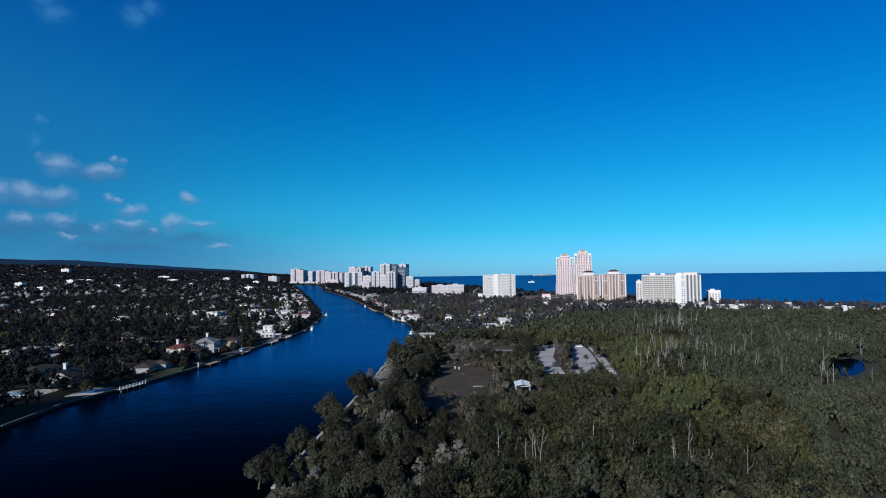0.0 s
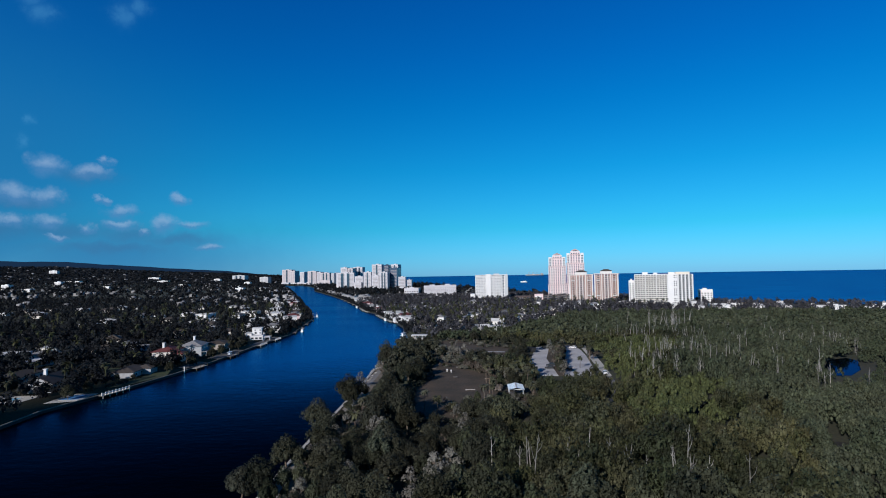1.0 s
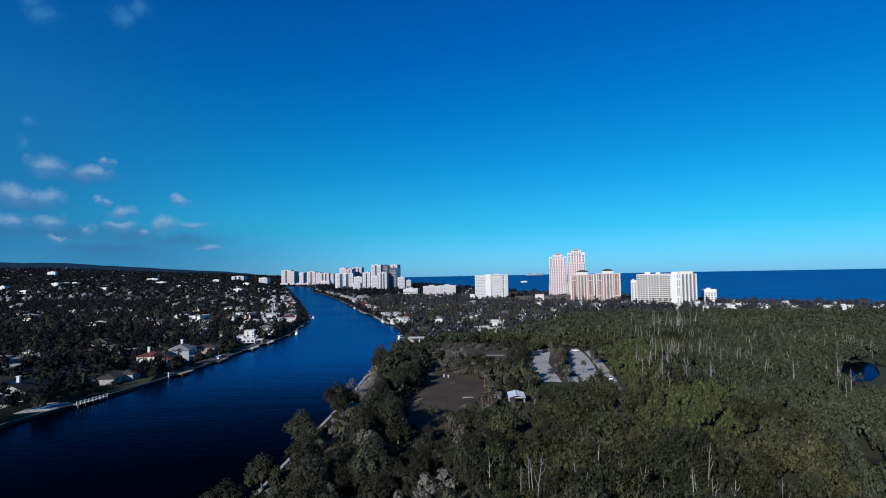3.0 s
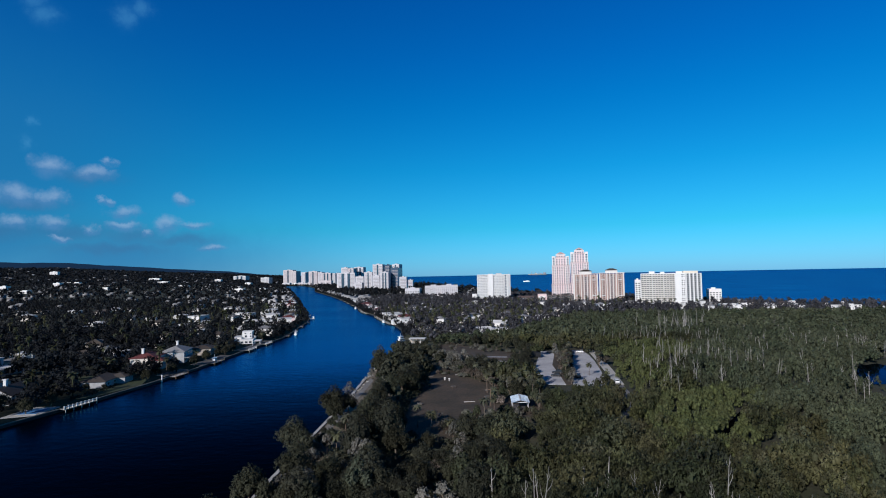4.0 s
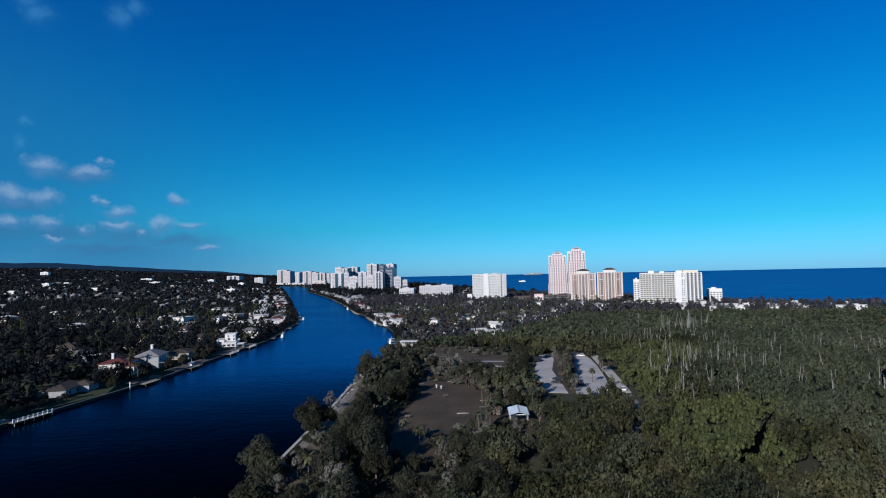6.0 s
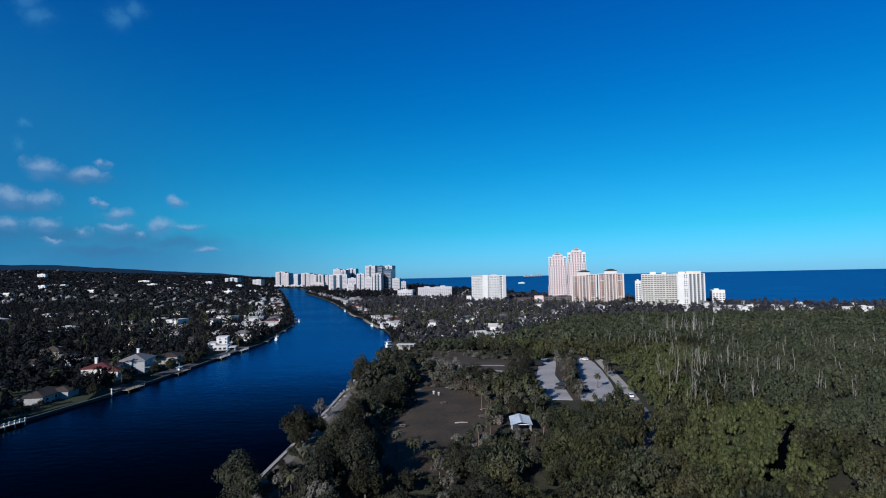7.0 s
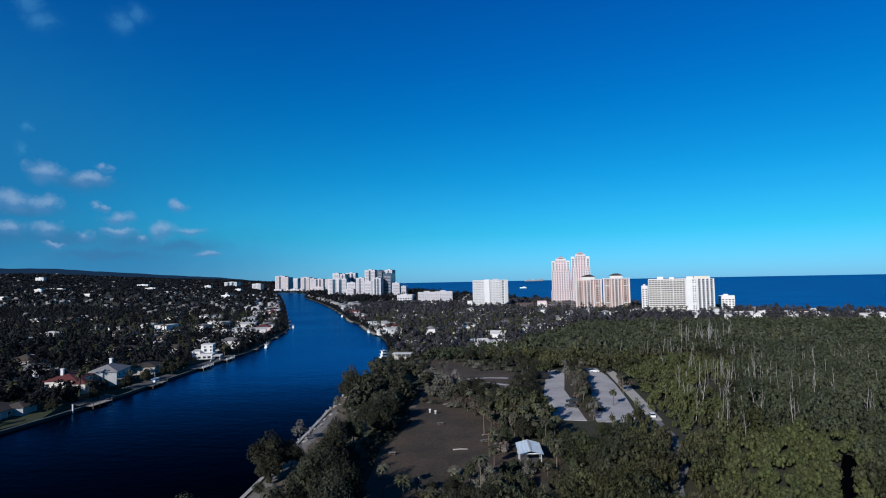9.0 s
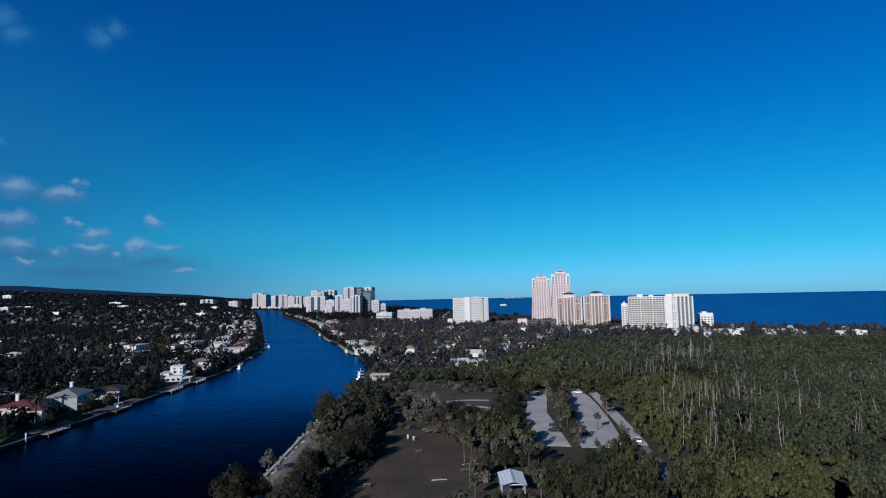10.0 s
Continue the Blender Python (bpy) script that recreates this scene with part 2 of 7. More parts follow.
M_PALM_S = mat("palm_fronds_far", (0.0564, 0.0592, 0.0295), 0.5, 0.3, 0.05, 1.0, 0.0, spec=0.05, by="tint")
M_TAN = mat("tan_dry_bush_leaves", (0.20, 0.165, 0.13), 0.65, 0.3, 0.2, 1.2, 0.0, spec=0.05, by="object")
M_TRAIL = mat("grey_crushed_trail", (0.16, 0.16, 0.165), 0.95, 0.2, 0.2, 2.0, 0.3)
M_GREYWOOD = mat("weathered_grey_wood", (0.20, 0.19, 0.175), 0.85, 0.25, 0.6, 4.0, 0.3)
M_TWIG = mat("grey_twigs", (0.115, 0.11, 0.095), 0.9, 0.3, 0.8, 5.0, 0.0, by="object")
M_BARK = mat("grey_brown_bark", (0.13, 0.10, 0.075), 0.9, 0.3, 0.8, 5.0, 0.5, by="object")
M_DEAD = mat("bleached_dead_wood", (0.25, 0.238, 0.225), 0.85, 0.2, 0.6, 5.0, 0.4, by="object")
M_STONE = mat("pale_shore_stone", (0.27, 0.26, 0.24), 0.9, 0.25, 0.5, 4.0, 0.5, by="object")
M_CONC = mat("weathered_concrete", (0.42, 0.41, 0.385), 0.85, 0.2, 0.12, 2.0, 0.3)
M_CAP = mat("stained_seawall_cap", (0.17, 0.165, 0.15), 0.85, 0.3, 0.15, 2.0, 0.3)
M_PAVE = mat("grey_patio_paving", (0.11, 0.105, 0.10), 0.85, 0.3, 0.15, 1.5, 0.3)
M_SEAWALL = mat("dark_wet_seawall", (0.028, 0.028, 0.030), 0.8, 0.3, 0.3, 2.0, 0.3)
M_PLANK = mat("silvered_dock_planks", (0.34, 0.32, 0.29), 0.85, 0.25, 0.6, 4.0, 0.3)
M_WHITE = mat("white_stucco", (0.64, 0.635, 0.625), 0.75, 0.06, 0.08, 1.0, 0.1)
M_CREAM = mat("cream_stucco", (0.60, 0.565, 0.515), 0.75, 0.08, 0.08, 1.0, 0.1)
M_PINK = mat("pink_stucco", (0.66, 0.52, 0.515), 0.75, 0.07, 0.05, 0.8, 0.1)
M_PINKD = mat("deep_pink_trim", (0.44, 0.31, 0.30), 0.75, 0.1, 0.05, 0.8, 0.1)
M_ORANGE = mat("terracotta_tan_stucco", (0.36, 0.235, 0.20), 0.75, 0.1, 0.05, 0.8, 0.1)
M_TRIM = mat("offwhite_trim", (0.57, 0.55, 0.53), 0.75, 0.08, 0.08, 1.0, 0.1)
# rosy wall colour, also dulled to carry the skyline's haze
M_ROSEW = mat("hazed_rosy_stucco", (0.5040, 0.4545, 0.4590), 0.75, 0.1, 0.03, 0.5, 0.1)
# grey that carries the shade of balcony recesses in its colour
M_RECESS_SHADE = mat("painted_recess_shade", (0.27, 0.255, 0.27), 0.7, 0.15, 0.1, 1.0, 0.0)
M_BEIGE = mat("beige_stucco", (0.62, 0.56, 0.47), 0.75, 0.1, 0.05, 0.8, 0.1)
M_BROWN = mat("brown_stucco", (0.0780, 0.0570, 0.0548), 0.8, 0.15, 0.05, 0.8, 0.1)
M_GREYW = mat("pale_grey_stucco", (0.4620, 0.4704, 0.4788), 0.75, 0.1, 0.05, 0.8, 0.1)
# dulled grey: the ship's haze and some wall shade are put into it
M_GREYD = mat("dulled_grey_stucco", (0.3300, 0.3410, 0.3520), 0.75, 0.15, 0.05, 0.8, 0.1)
M_GLASS = mat("dark_window_glass", (0.03, 0.04, 0.05), 0.12, 0.2, 0.3, 1.0, 0.0, spec=0.7)
M_NAVY = mat("dark_blue_glass_cladding", (0.045, 0.065, 0.11), 0.2, 0.2, 0.1, 0.6, 0.0, spec=0.6)
# off-white greyed in its colour to stand for haze over far towers
M_OFFW = mat("hazed_offwhite_stucco", (0.4902, 0.4816, 0.5060), 0.75, 0.1, 0.03, 0.5, 0.1)
M_FARROOF = mat("mixed_far_roofs", (0.3091, 0.3058, 0.3058), 0.69, 0.3, 0.02, 0.6, 0.0, by="object")
M_DRY = mat("dry_brownish_shrub_leaves", (0.0860, 0.0708, 0.0579), 0.65, 0.3, 0.2, 1.2, 0.0, spec=0.05, by="object")
M_PALEB = mat("grey_green_bush_leaves", (0.1176, 0.1176, 0.0952), 0.65, 0.25, 0.2, 1.2, 0.0, spec=0.05, by="object")
M_GLASSB = mat("blue_tinted_glass", (0.035, 0.06, 0.09), 0.12, 0.2, 0.1, 0.6, 0.0, spec=0.7)
# dimmed wall colour that carries the shade on bank houses
M_SHADE = mat("dimmed_wall_tone", (0.36, 0.32, 0.28), 0.8, 0.15, 0.1, 1.0, 0.0)
M_ROOFW = mat("white_gravel_roof", (0.5332, 0.5332, 0.5289), 0.85, 0.12, 0.1, 1.5, 0.2)
M_ROOFG = mat("grey_shingle_roof", (0.2080, 0.2080, 0.2120), 0.85, 0.18, 0.3, 2.5, 0.3, by="object")
M_ROOFR = mat("red_barrel_tile_roof", (0.1224, 0.0322, 0.0300), 0.8, 0.2, 0.3, 3.0, 0.4)
M_ROOFB = mat("brown_tile_roof", (0.0548, 0.0431, 0.0373), 0.85, 0.2, 0.3, 2.5, 0.3, by="object")
M_METALR = mat("pale_blue_metal_roof", (0.52, 0.60, 0.66), 0.38, 0.08, 0.4, 3.0, 0.05, metal=0.25)
M_WOOD = mat("stained_timber", (0.17, 0.115, 0.075), 0.8, 0.25, 0.6, 5.0, 0.3)
M_POOL = mat("pool_cover_blue", (0.20, 0.46, 0.62), 0.3, 0.15, 0.2, 1.0, 0.05)
M_RUB = mat("black_rubber", (0.02, 0.02, 0.02), 0.8, 0.1, 1.0, 6.0, 0.0)
M_CARD = mat("dark_car_paint", (0.02, 0.021, 0.023), 0.55, 0.1, 0.5, 3.0, 0.0, spec=0.25)
M_CARW = mat("white_car_paint", (0.75, 0.75, 0.75), 0.3, 0.05, 0.5, 3.0, 0.0, spec=0.6)
M_CARS = mat("silver_car_paint", (0.36, 0.37, 0.39), 0.3, 0.05, 0.5, 3.0, 0.0, metal=0.5)
M_GEL = mat("white_gelcoat", (0.82, 0.82, 0.81), 0.3, 0.05, 0.5, 2.0, 0.0)
M_TARP = mat("blue_canvas", (0.06, 0.20, 0.42), 0.7, 0.15, 0.5, 2.0, 0.1)

# ---- small tools for meshes ----
def link_mesh(name, me, material, parent=None, label=""):
    for m in material if isinstance(material, (list, tuple)) else [material]:
        me.materials.append(m)
    ob = new(name, me)
    ob.parent = parent
    if label:
        ob["label"] = label
    return ob


def part(name, bm, material, parent=None, label=""):
    me = bpy.data.meshes.new(name)
    bm.to_mesh(me)
    bm.free()
    return link_mesh(name, me, material, parent, label)


def again(ob, m=None, parent=None, material=None):
    """Another piece on the same mesh."""
    o = ob.copy()
    scene.collection.objects.link(o)
    o.parent = parent if parent is not None else ob.parent
    if m is not None:
        o.matrix_basis = m
    return o


def thing(name, m, label, category, group="", kind=""):
    ob = new(name)
    ob.empty_display_size = 1
    ob.matrix_basis = m
    return tagged(ob, label, category, group, kind)


def box(bm, x0, x1, y0, y1, z0, z1, mi=0):
    v = [bm.verts.new(p) for p in ((x0, y0, z0), (x1, y0, z0), (x1, y1, z0), (x0, y1, z0), (x0, y0, z1), (x1, y0, z1), (x1, y1, z1), (x0, y1, z1))]
    for f in ((3, 2, 1, 0), (4, 5, 6, 7), (0, 1, 5, 4), (1, 2, 6, 5), (2, 3, 7, 6), (3, 0, 4, 7)):
        bm.faces.new([v[i] for i in f]).material_index = mi
    return bm


def boxm(x0, x1, y0, y1, z0, z1, bevel=0.0):
    bm = box(bmesh.new(), x0, x1, y0, y1, z0, z1)
    if bevel:
        bmesh.ops.bevel(bm, geom=bm.edges[:], offset=bevel, segments=1, affect="EDGES")
    return bm


def prism(points, z0, z1):
    bm = bmesh.new()
    lo = [bm.verts.new((x, y, z0)) for x, y in points]
    hi = [bm.verts.new((x, y, z1)) for x, y in points]
    n = len(points)
    bm.faces.new(hi)
    bm.faces.new(lo[::-1])
    for i in range(n):
        bm.faces.new((lo[i], lo[(i + 1) % n], hi[(i + 1) % n], hi[i]))
    bmesh.ops.recalc_face_normals(bm, faces=bm.faces)
    return bm


def tube(bm, pts, radii, sides=6):
    """A tapered tube along points."""
    rings = []
    for i, p in enumerate(pts):
        p = Vector(p)
        d = (Vector(pts[min(i + 1, len(pts) - 1)]) - Vector(pts[max(i - 1, 0)])).normalized()
        a = d.orthogonal().normalized()
        b = d.cross(a)
        rings.append([bm.verts.new(p + (a * math.cos(k * math.tau / sides) + b * math.sin(k * math.tau / sides)) * radii[i]) for k in range(sides)])
    for r, s in zip(rings, rings[1:]):
        for k in range(sides):
            bm.faces.new((r[k], r[(k + 1) % sides], s[(k + 1) % sides], s[k]))
    bm.faces.new(rings[0][::-1])
    bm.faces.new(rings[-1])
    return bm


def np_mesh(name, V, T, Q, shift=None):
    """A mesh from arrays of points, triangles and quads; shift: one number a point, for the leaves' hue."""
    me = bpy.data.meshes.new(name)
    nt, nq = len(T), len(Q)
    me.vertices.add(len(V))
    me.vertices.foreach_set("co", np.asarray(V, np.float32).ravel())
    loops = np.concatenate([np.asarray(T, np.int32).ravel(), np.asarray(Q, np.int32).ravel()])
    me.loops.add(len(loops))
    me.loops.foreach_set("vertex_index", loops)
    me.polygons.add(nt + nq)
    me.polygons.foreach_set("loop_start", np.concatenate([np.arange(nt) * 3, nt * 3 + np.arange(nq) * 4]).astype(np.int32))
    if shift is not None:
        me.attributes.new("kind_shift", "FLOAT", "POINT").data.foreach_set("value", np.asarray(shift, np.float32))
    me.update(calc_edges=True)
    return me


def inside(px, py, poly):
    """Which of the points lie in a polygon."""
    px, py = np.asarray(px), np.asarray(py)
    hit = np.zeros(px.shape, bool)
    for (x0, y0), (x1, y1) in zip(poly, poly[1:] + poly[:1]):
        if y0 != y1:
            hit ^= ((y0 > py) != (y1 > py)) & (px < (x1 - x0) * (py - y0) / (y1 - y0) + x0)
    return hit


# ---- the lie of the land ----
WEST_BANK = [(-148, -700), (-148, 190), (-150, 223), (-143, 255), (-136, 300), (-132, 340), (-129, 430), (-125, 486), (-129, 537), (-136, 594), (-140, 637), (-150, 696),
             (-193, 855), (-256, 1088), (-375, 1523), (-500, 1960), (-600, 2300), (-745, 2780), (-800, 2960), (-790, 3000)]
EAST_BANK = [(-42, -700), (-40, 141), (-38, 185), (-36, 221), (-34, 265), (-32, 325), (-23, 425), (-24, 460), (-32, 540), (-41, 585), (-62, 662), (-78, 730),
             (-98, 788), (-132, 935), (-193, 1174), (-268, 1436), (-402, 1873), (-500, 2335), (-588, 2655), (-690, 2930), (-790, 3000)]
COAST = [(1000, -700), (860, 0), (690, 600), (570, 750), (450, 860), (340, 1150), (-60, 2600), (-500, 4300), (-560, 4850)]


def along(line, y):
    return np.interp(y, [p[1] for p in line], [p[0] for p in line])


def far_rise(x, y):
    """The sheets swell gently towards their far rim, where the horizon stands."""
    r = np.minimum(np.hypot(x, y), 4900)
    return 30.0 * (np.clip(r - 2500, 0, None) / 2400) ** 2


def land_z(x, y):
    x, y = np.asarray(x, float), np.asarray(y, float)
    r = np.minimum(np.hypot(x, y), 4850)
    # the inland country climbs towards a low ridge, higher the farther west
    ridge = np.interp(np.degrees(np.arctan2(-x, np.maximum(y, 1))), [9, 14, 20, 25, 29, 33, 38], [0, 22, 56, 74, 94, 116, 122])
    back = np.clip((along(WEST_BANK, y) - 20 - x) / 320, 0, 1)
    return 1.0 + far_rise(x, y) + back * back * (3 - 2 * back) * ridge * (np.clip(r - 650, 0, None) / 4250) ** 1.7


def ground_mesh():
    ys = sorted(set(np.concatenate([np.arange(-700, 800, 50), np.arange(800, 4851, 150), [p[1] for p in WEST_BANK + EAST_BANK + COAST]]).tolist()))
    V, Q = [], []

    def sheet(a, b, cols, edge_a, edge_b):
        start = len(V)
        for y in ys:
            xa, xb = a(y), b(y)
            xs = [xa + (xb - xa) * c for c in cols]
            row = [(x, y, float(land_z(x, y))) for x in xs]
            if edge_a:
                row = [(xa, y, -2.0)] + row
            if edge_b:
                row = row + [(xb, y, -2.0)]
            V.extend(row)
        w = len(cols) + edge_a + edge_b
        for j in range(len(ys) - 1):
            for i in range(w - 1):
                k = start + j * w + i
                Q.append((k, k + 1, k + 1 + w, k + w))

    sheet(lambda y: -4800.0, lambda y: float(along(WEST_BANK, y)), [0, 0.2, 0.4, 0.55, 0.67, 0.77, 0.85, 0.91, 0.95, 0.98, 1.0], 0, 1)
    sheet(lambda y: float(along(EAST_BANK, y)), lambda y: float(along(COAST, y)), [0, 0.1, 0.25, 0.4, 0.55, 0.7, 0.85, 1.0], 1, 1)
    return np_mesh("ground", V, [], Q)


tagged(link_mesh("ground", ground_mesh(), M_GROUND), "dark earth and grass ground sheet between waterway and sea", "ground", kind="structure")


def haze_backdrop():
    """Added strip for the far inland rise, beyond everything that can be told apart."""
    m = bpy.data.materials.new("blue_haze_glow")
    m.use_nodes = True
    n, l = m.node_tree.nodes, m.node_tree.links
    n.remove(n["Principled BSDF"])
    # far haze is put into the strip's own blue glow
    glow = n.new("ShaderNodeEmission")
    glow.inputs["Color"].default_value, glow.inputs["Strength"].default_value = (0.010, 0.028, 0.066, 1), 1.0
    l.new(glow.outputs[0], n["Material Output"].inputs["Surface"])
    g = np.random.default_rng(140)
    V, Q, bumps = [], [], np.zeros(161)
    for wave, amount in ((40, 4.0), (12, 2.5), (3, 1.6)):
        bumps += amount * np.interp(np.arange(161), np.arange(0, 161 + wave, wave), g.uniform(-1, 1, len(np.arange(0, 161 + wave, wave))))
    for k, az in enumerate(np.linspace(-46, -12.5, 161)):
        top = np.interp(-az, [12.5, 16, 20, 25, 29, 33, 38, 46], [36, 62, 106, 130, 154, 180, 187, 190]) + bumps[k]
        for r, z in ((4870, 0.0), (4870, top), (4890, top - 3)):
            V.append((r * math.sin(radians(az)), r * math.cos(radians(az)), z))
        if k:
            Q += [(3 * k - 3, 3 * k, 3 * k + 1, 3 * k - 2), (3 * k - 2, 3 * k + 1, 3 * k + 2, 3 * k - 1)]
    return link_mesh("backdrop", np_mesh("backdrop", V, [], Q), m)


tagged(haze_backdrop(), "glowing strip on the inland horizon, far haze put into its blue", "backdrop", kind="structure")


def water_mesh():
    rings = [0, 60, 150, 300, 600, 1000, 1500, 2000, 2500, 2900, 3300, 3700, 4100, 4500, 4900]
    n = 96
    V, T, Q = [(0, 0, 0)], [], []
    for r in rings[1:]:
        for k in range(n):
            x, y = r * math.cos(k * math.tau / n), r * math.sin(k * math.tau / n)
            V.append((x, y, float(far_rise(x, y))))
    T = [(0, 1 + k, 1 + (k + 1) % n) for k in range(n)]
    for j in range(len(rings) - 2):
        for k in range(n):
            a, b = 1 + j * n + k, 1 + j * n + (k + 1) % n
            Q.append((a, a + n, b + n, b))
    return np_mesh("water", V, T, Q)


tagged(link_mesh("water", water_mesh(), M_WATER), "dark blue rippled water of waterway and open sea", "water", kind="structure")


def flat(name, pts, z, material, label, category):
    return tagged(part(name, prism(pts, z - 0.3, z), material), label, category, kind="structure")


FIELD = [(-9, 232), (-10, 214), (-6, 200), (8, 196), (20, 204), (24, 222), (26, 238), (29, 262), (27, 276), (16, 298), (13, 312), (14, 330), (12, 345), (2, 340), (-3, 312), (-2, 275), (-9, 250)]
NORTH_GLADE = [(-2, 372), (8, 346), (16, 334), (34, 330), (46, 342), (52, 362), (44, 384), (28, 404), (11, 425), (2, 424), (-2, 400)]
LOT_WEST = [(45.5, 292), (47.5, 284), (50, 277), (57.5, 275), (62, 305), (66, 330), (70.5, 360), (75, 381), (65, 380), (57, 345), (50, 312)]
LOT_EAST = [(61, 279), (60.5, 273), (74, 272), (75.5, 276), (82, 308), (87, 337), (90, 360), (91, 382), (84, 384), (76, 345), (66, 307)]
LOT_ISLAND = [(57.5, 275), (60.5, 275), (67, 307), (77, 345), (85, 384), (74, 382), (69, 358), (62, 328), (60, 303)]
ROAD = [(78.6, 274), (82.2, 273.5), (87.6, 305), (93.6, 343), (97.4, 372), (99.4, 400), (95.8, 402), (93.2, 372), (89.4, 345), (83.4, 306)]
TRAIL = [(58, 208), (60.4, 207), (64, 216.5), (69.4, 225.5), (76.2, 244), (79, 256), (81.4, 273), (79.2, 273), (76.6, 257), (73.8, 245), (67, 227), (61.6, 217.5)]
CREEK = [(74, 183.5), (79, 184), (87, 193), (95, 203.5), (106, 217.5), (117, 231), (114.5, 234.5), (103, 220), (92.5, 206.5), (84.5, 195.5), (77, 187)]
POND = [(191, 284), (181, 272), (180, 263), (188, 262), (203, 276), (221, 302), (222, 312), (207, 305)]
POND_B = [(156, 192), (172, 186), (188, 192), (186, 200), (170, 203), (158, 200)]
SHORE = [(-39.4, 120), (-32, 120), (-32, 150), (-28, 185), (-24, 205), (-24, 228), (-17, 250), (-18, 282), (-29, 304), (-30.5, 345), (-29.5, 345), (-31.2, 325), (-33.2, 265), (-35.2, 221), (-37.2, 185), (-39.2, 141)]
PAVILION_YARD = [(25, 218), (36, 216), (39, 228), (41, 246), (34, 252), (24, 250)]
flat("field", FIELD, 1.10, M_FIELD, "open brown turf clearing in the park", "field")
flat("glade", NORTH_GLADE, 1.10, M_FIELD, "brown grassy glade with trodden paths", "field")
flat("parking_lot", LOT_WEST, 1.12, M_GRAVEL, "pale gravel parking lane with a few cars", "parking lot")
flat("parking_lot", LOT_EAST, 1.12, M_GRAVEL, "pale gravel parking lane with palm shadows", "parking lot")
flat("planting_island", LOT_ISLAND, 1.16, M_FIELD, "planted island between two parking lanes", "planting bed")
flat("road", ROAD, 1.14, M_PATH, "narrow pale concrete park road", "road")
flat("trail", TRAIL, 1.13, M_TRAIL, "narrow grey trail through mangroves", "trail")
flat("creek", CREEK, 1.08, M_CREEK, "black mangrove creek under the canopy", "creek")
flat("pond", POND, 1.08, M_POND, "small dark pond among mangroves", "pond")
flat("pond", POND_B, 1.08, M_CREEK, "dark water gap among mangroves", "pond")
flat("pavilion_yard", PAVILION_YARD, 1.09, M_FIELD, "trodden turf yard round the picnic pavilion", "yard")
flat("shore_strip", SHORE, 1.07, M_SAND, "sandy strip along the rocky shore", "shore")


def ribbon(name, pts, width, z, material, label, category):
    """A path of even width along points."""
    bm = bmesh.new()
    rows = []
    for i, p in enumerate(pts):
        a, b = Vector(pts[max(i - 1, 0)]), Vector(pts[min(i + 1, len(pts) - 1)])
        d = (b - a).normalized()
        s = Vector((-d.y, d.x)) * width / 2
        rows.append([bm.verts.new((p[0] + k * s.x, p[1] + k * s.y, z)) for k in (1, -1)])
    for r, s in zip(rows, rows[1:]):
        bm.faces.new((r[0], r[1], s[1], s[0]))
    bmesh.ops.recalc_face_normals(bm, faces=bm.faces)
    return tagged(part(name, bm, material), label, category, kind="structure")


ribbon("shore_path", [(-37.2, 132), (-37.0, 150), (-35.2, 185), (-33.2, 221), (-31.2, 262), (-29.6, 300)], 2.6, 1.115, M_STONE, "pale broken rubble behind the low seawall", "path")
ribbon("footpath", [(12, 352), (20, 357), (26, 360.5), (33, 361), (42, 359)], 3.0, 1.15, M_GRAVEL, "pale worn footpath across the glade", "path")
ribbon("footpath", [(16, 340), (22, 347), (30, 349), (36, 344), (44, 338)], 3.0, 1.155, M_GRAVEL, "pale curved footpath across the glade", "path")
ribbon("footpath", [(-2, 300), (2, 330), (4, 360), (6, 395)], 2.4, 1.145, M_SAND, "sandy track beside the clearing", "path")
flat("sandy_patch", [(36, 312), (41, 310), (45, 316), (44, 324), (38, 323)], 1.12, M_GRAVEL, "pale sandy patch beside the parking lot", "sand")
# ---- trees ----
ICO = None


def ico():
    global ICO
    if ICO is None:
        bm = bmesh.new()
        bmesh.ops.create_icosphere(bm, subdivisions=1, radius=1)
        bm.verts.ensure_lookup_table()
        ICO = (np.array([v.co for v in bm.verts]), np.array([[v.index for v in f.verts] for f in bm.faces]))
        bm.free()
    return ICO


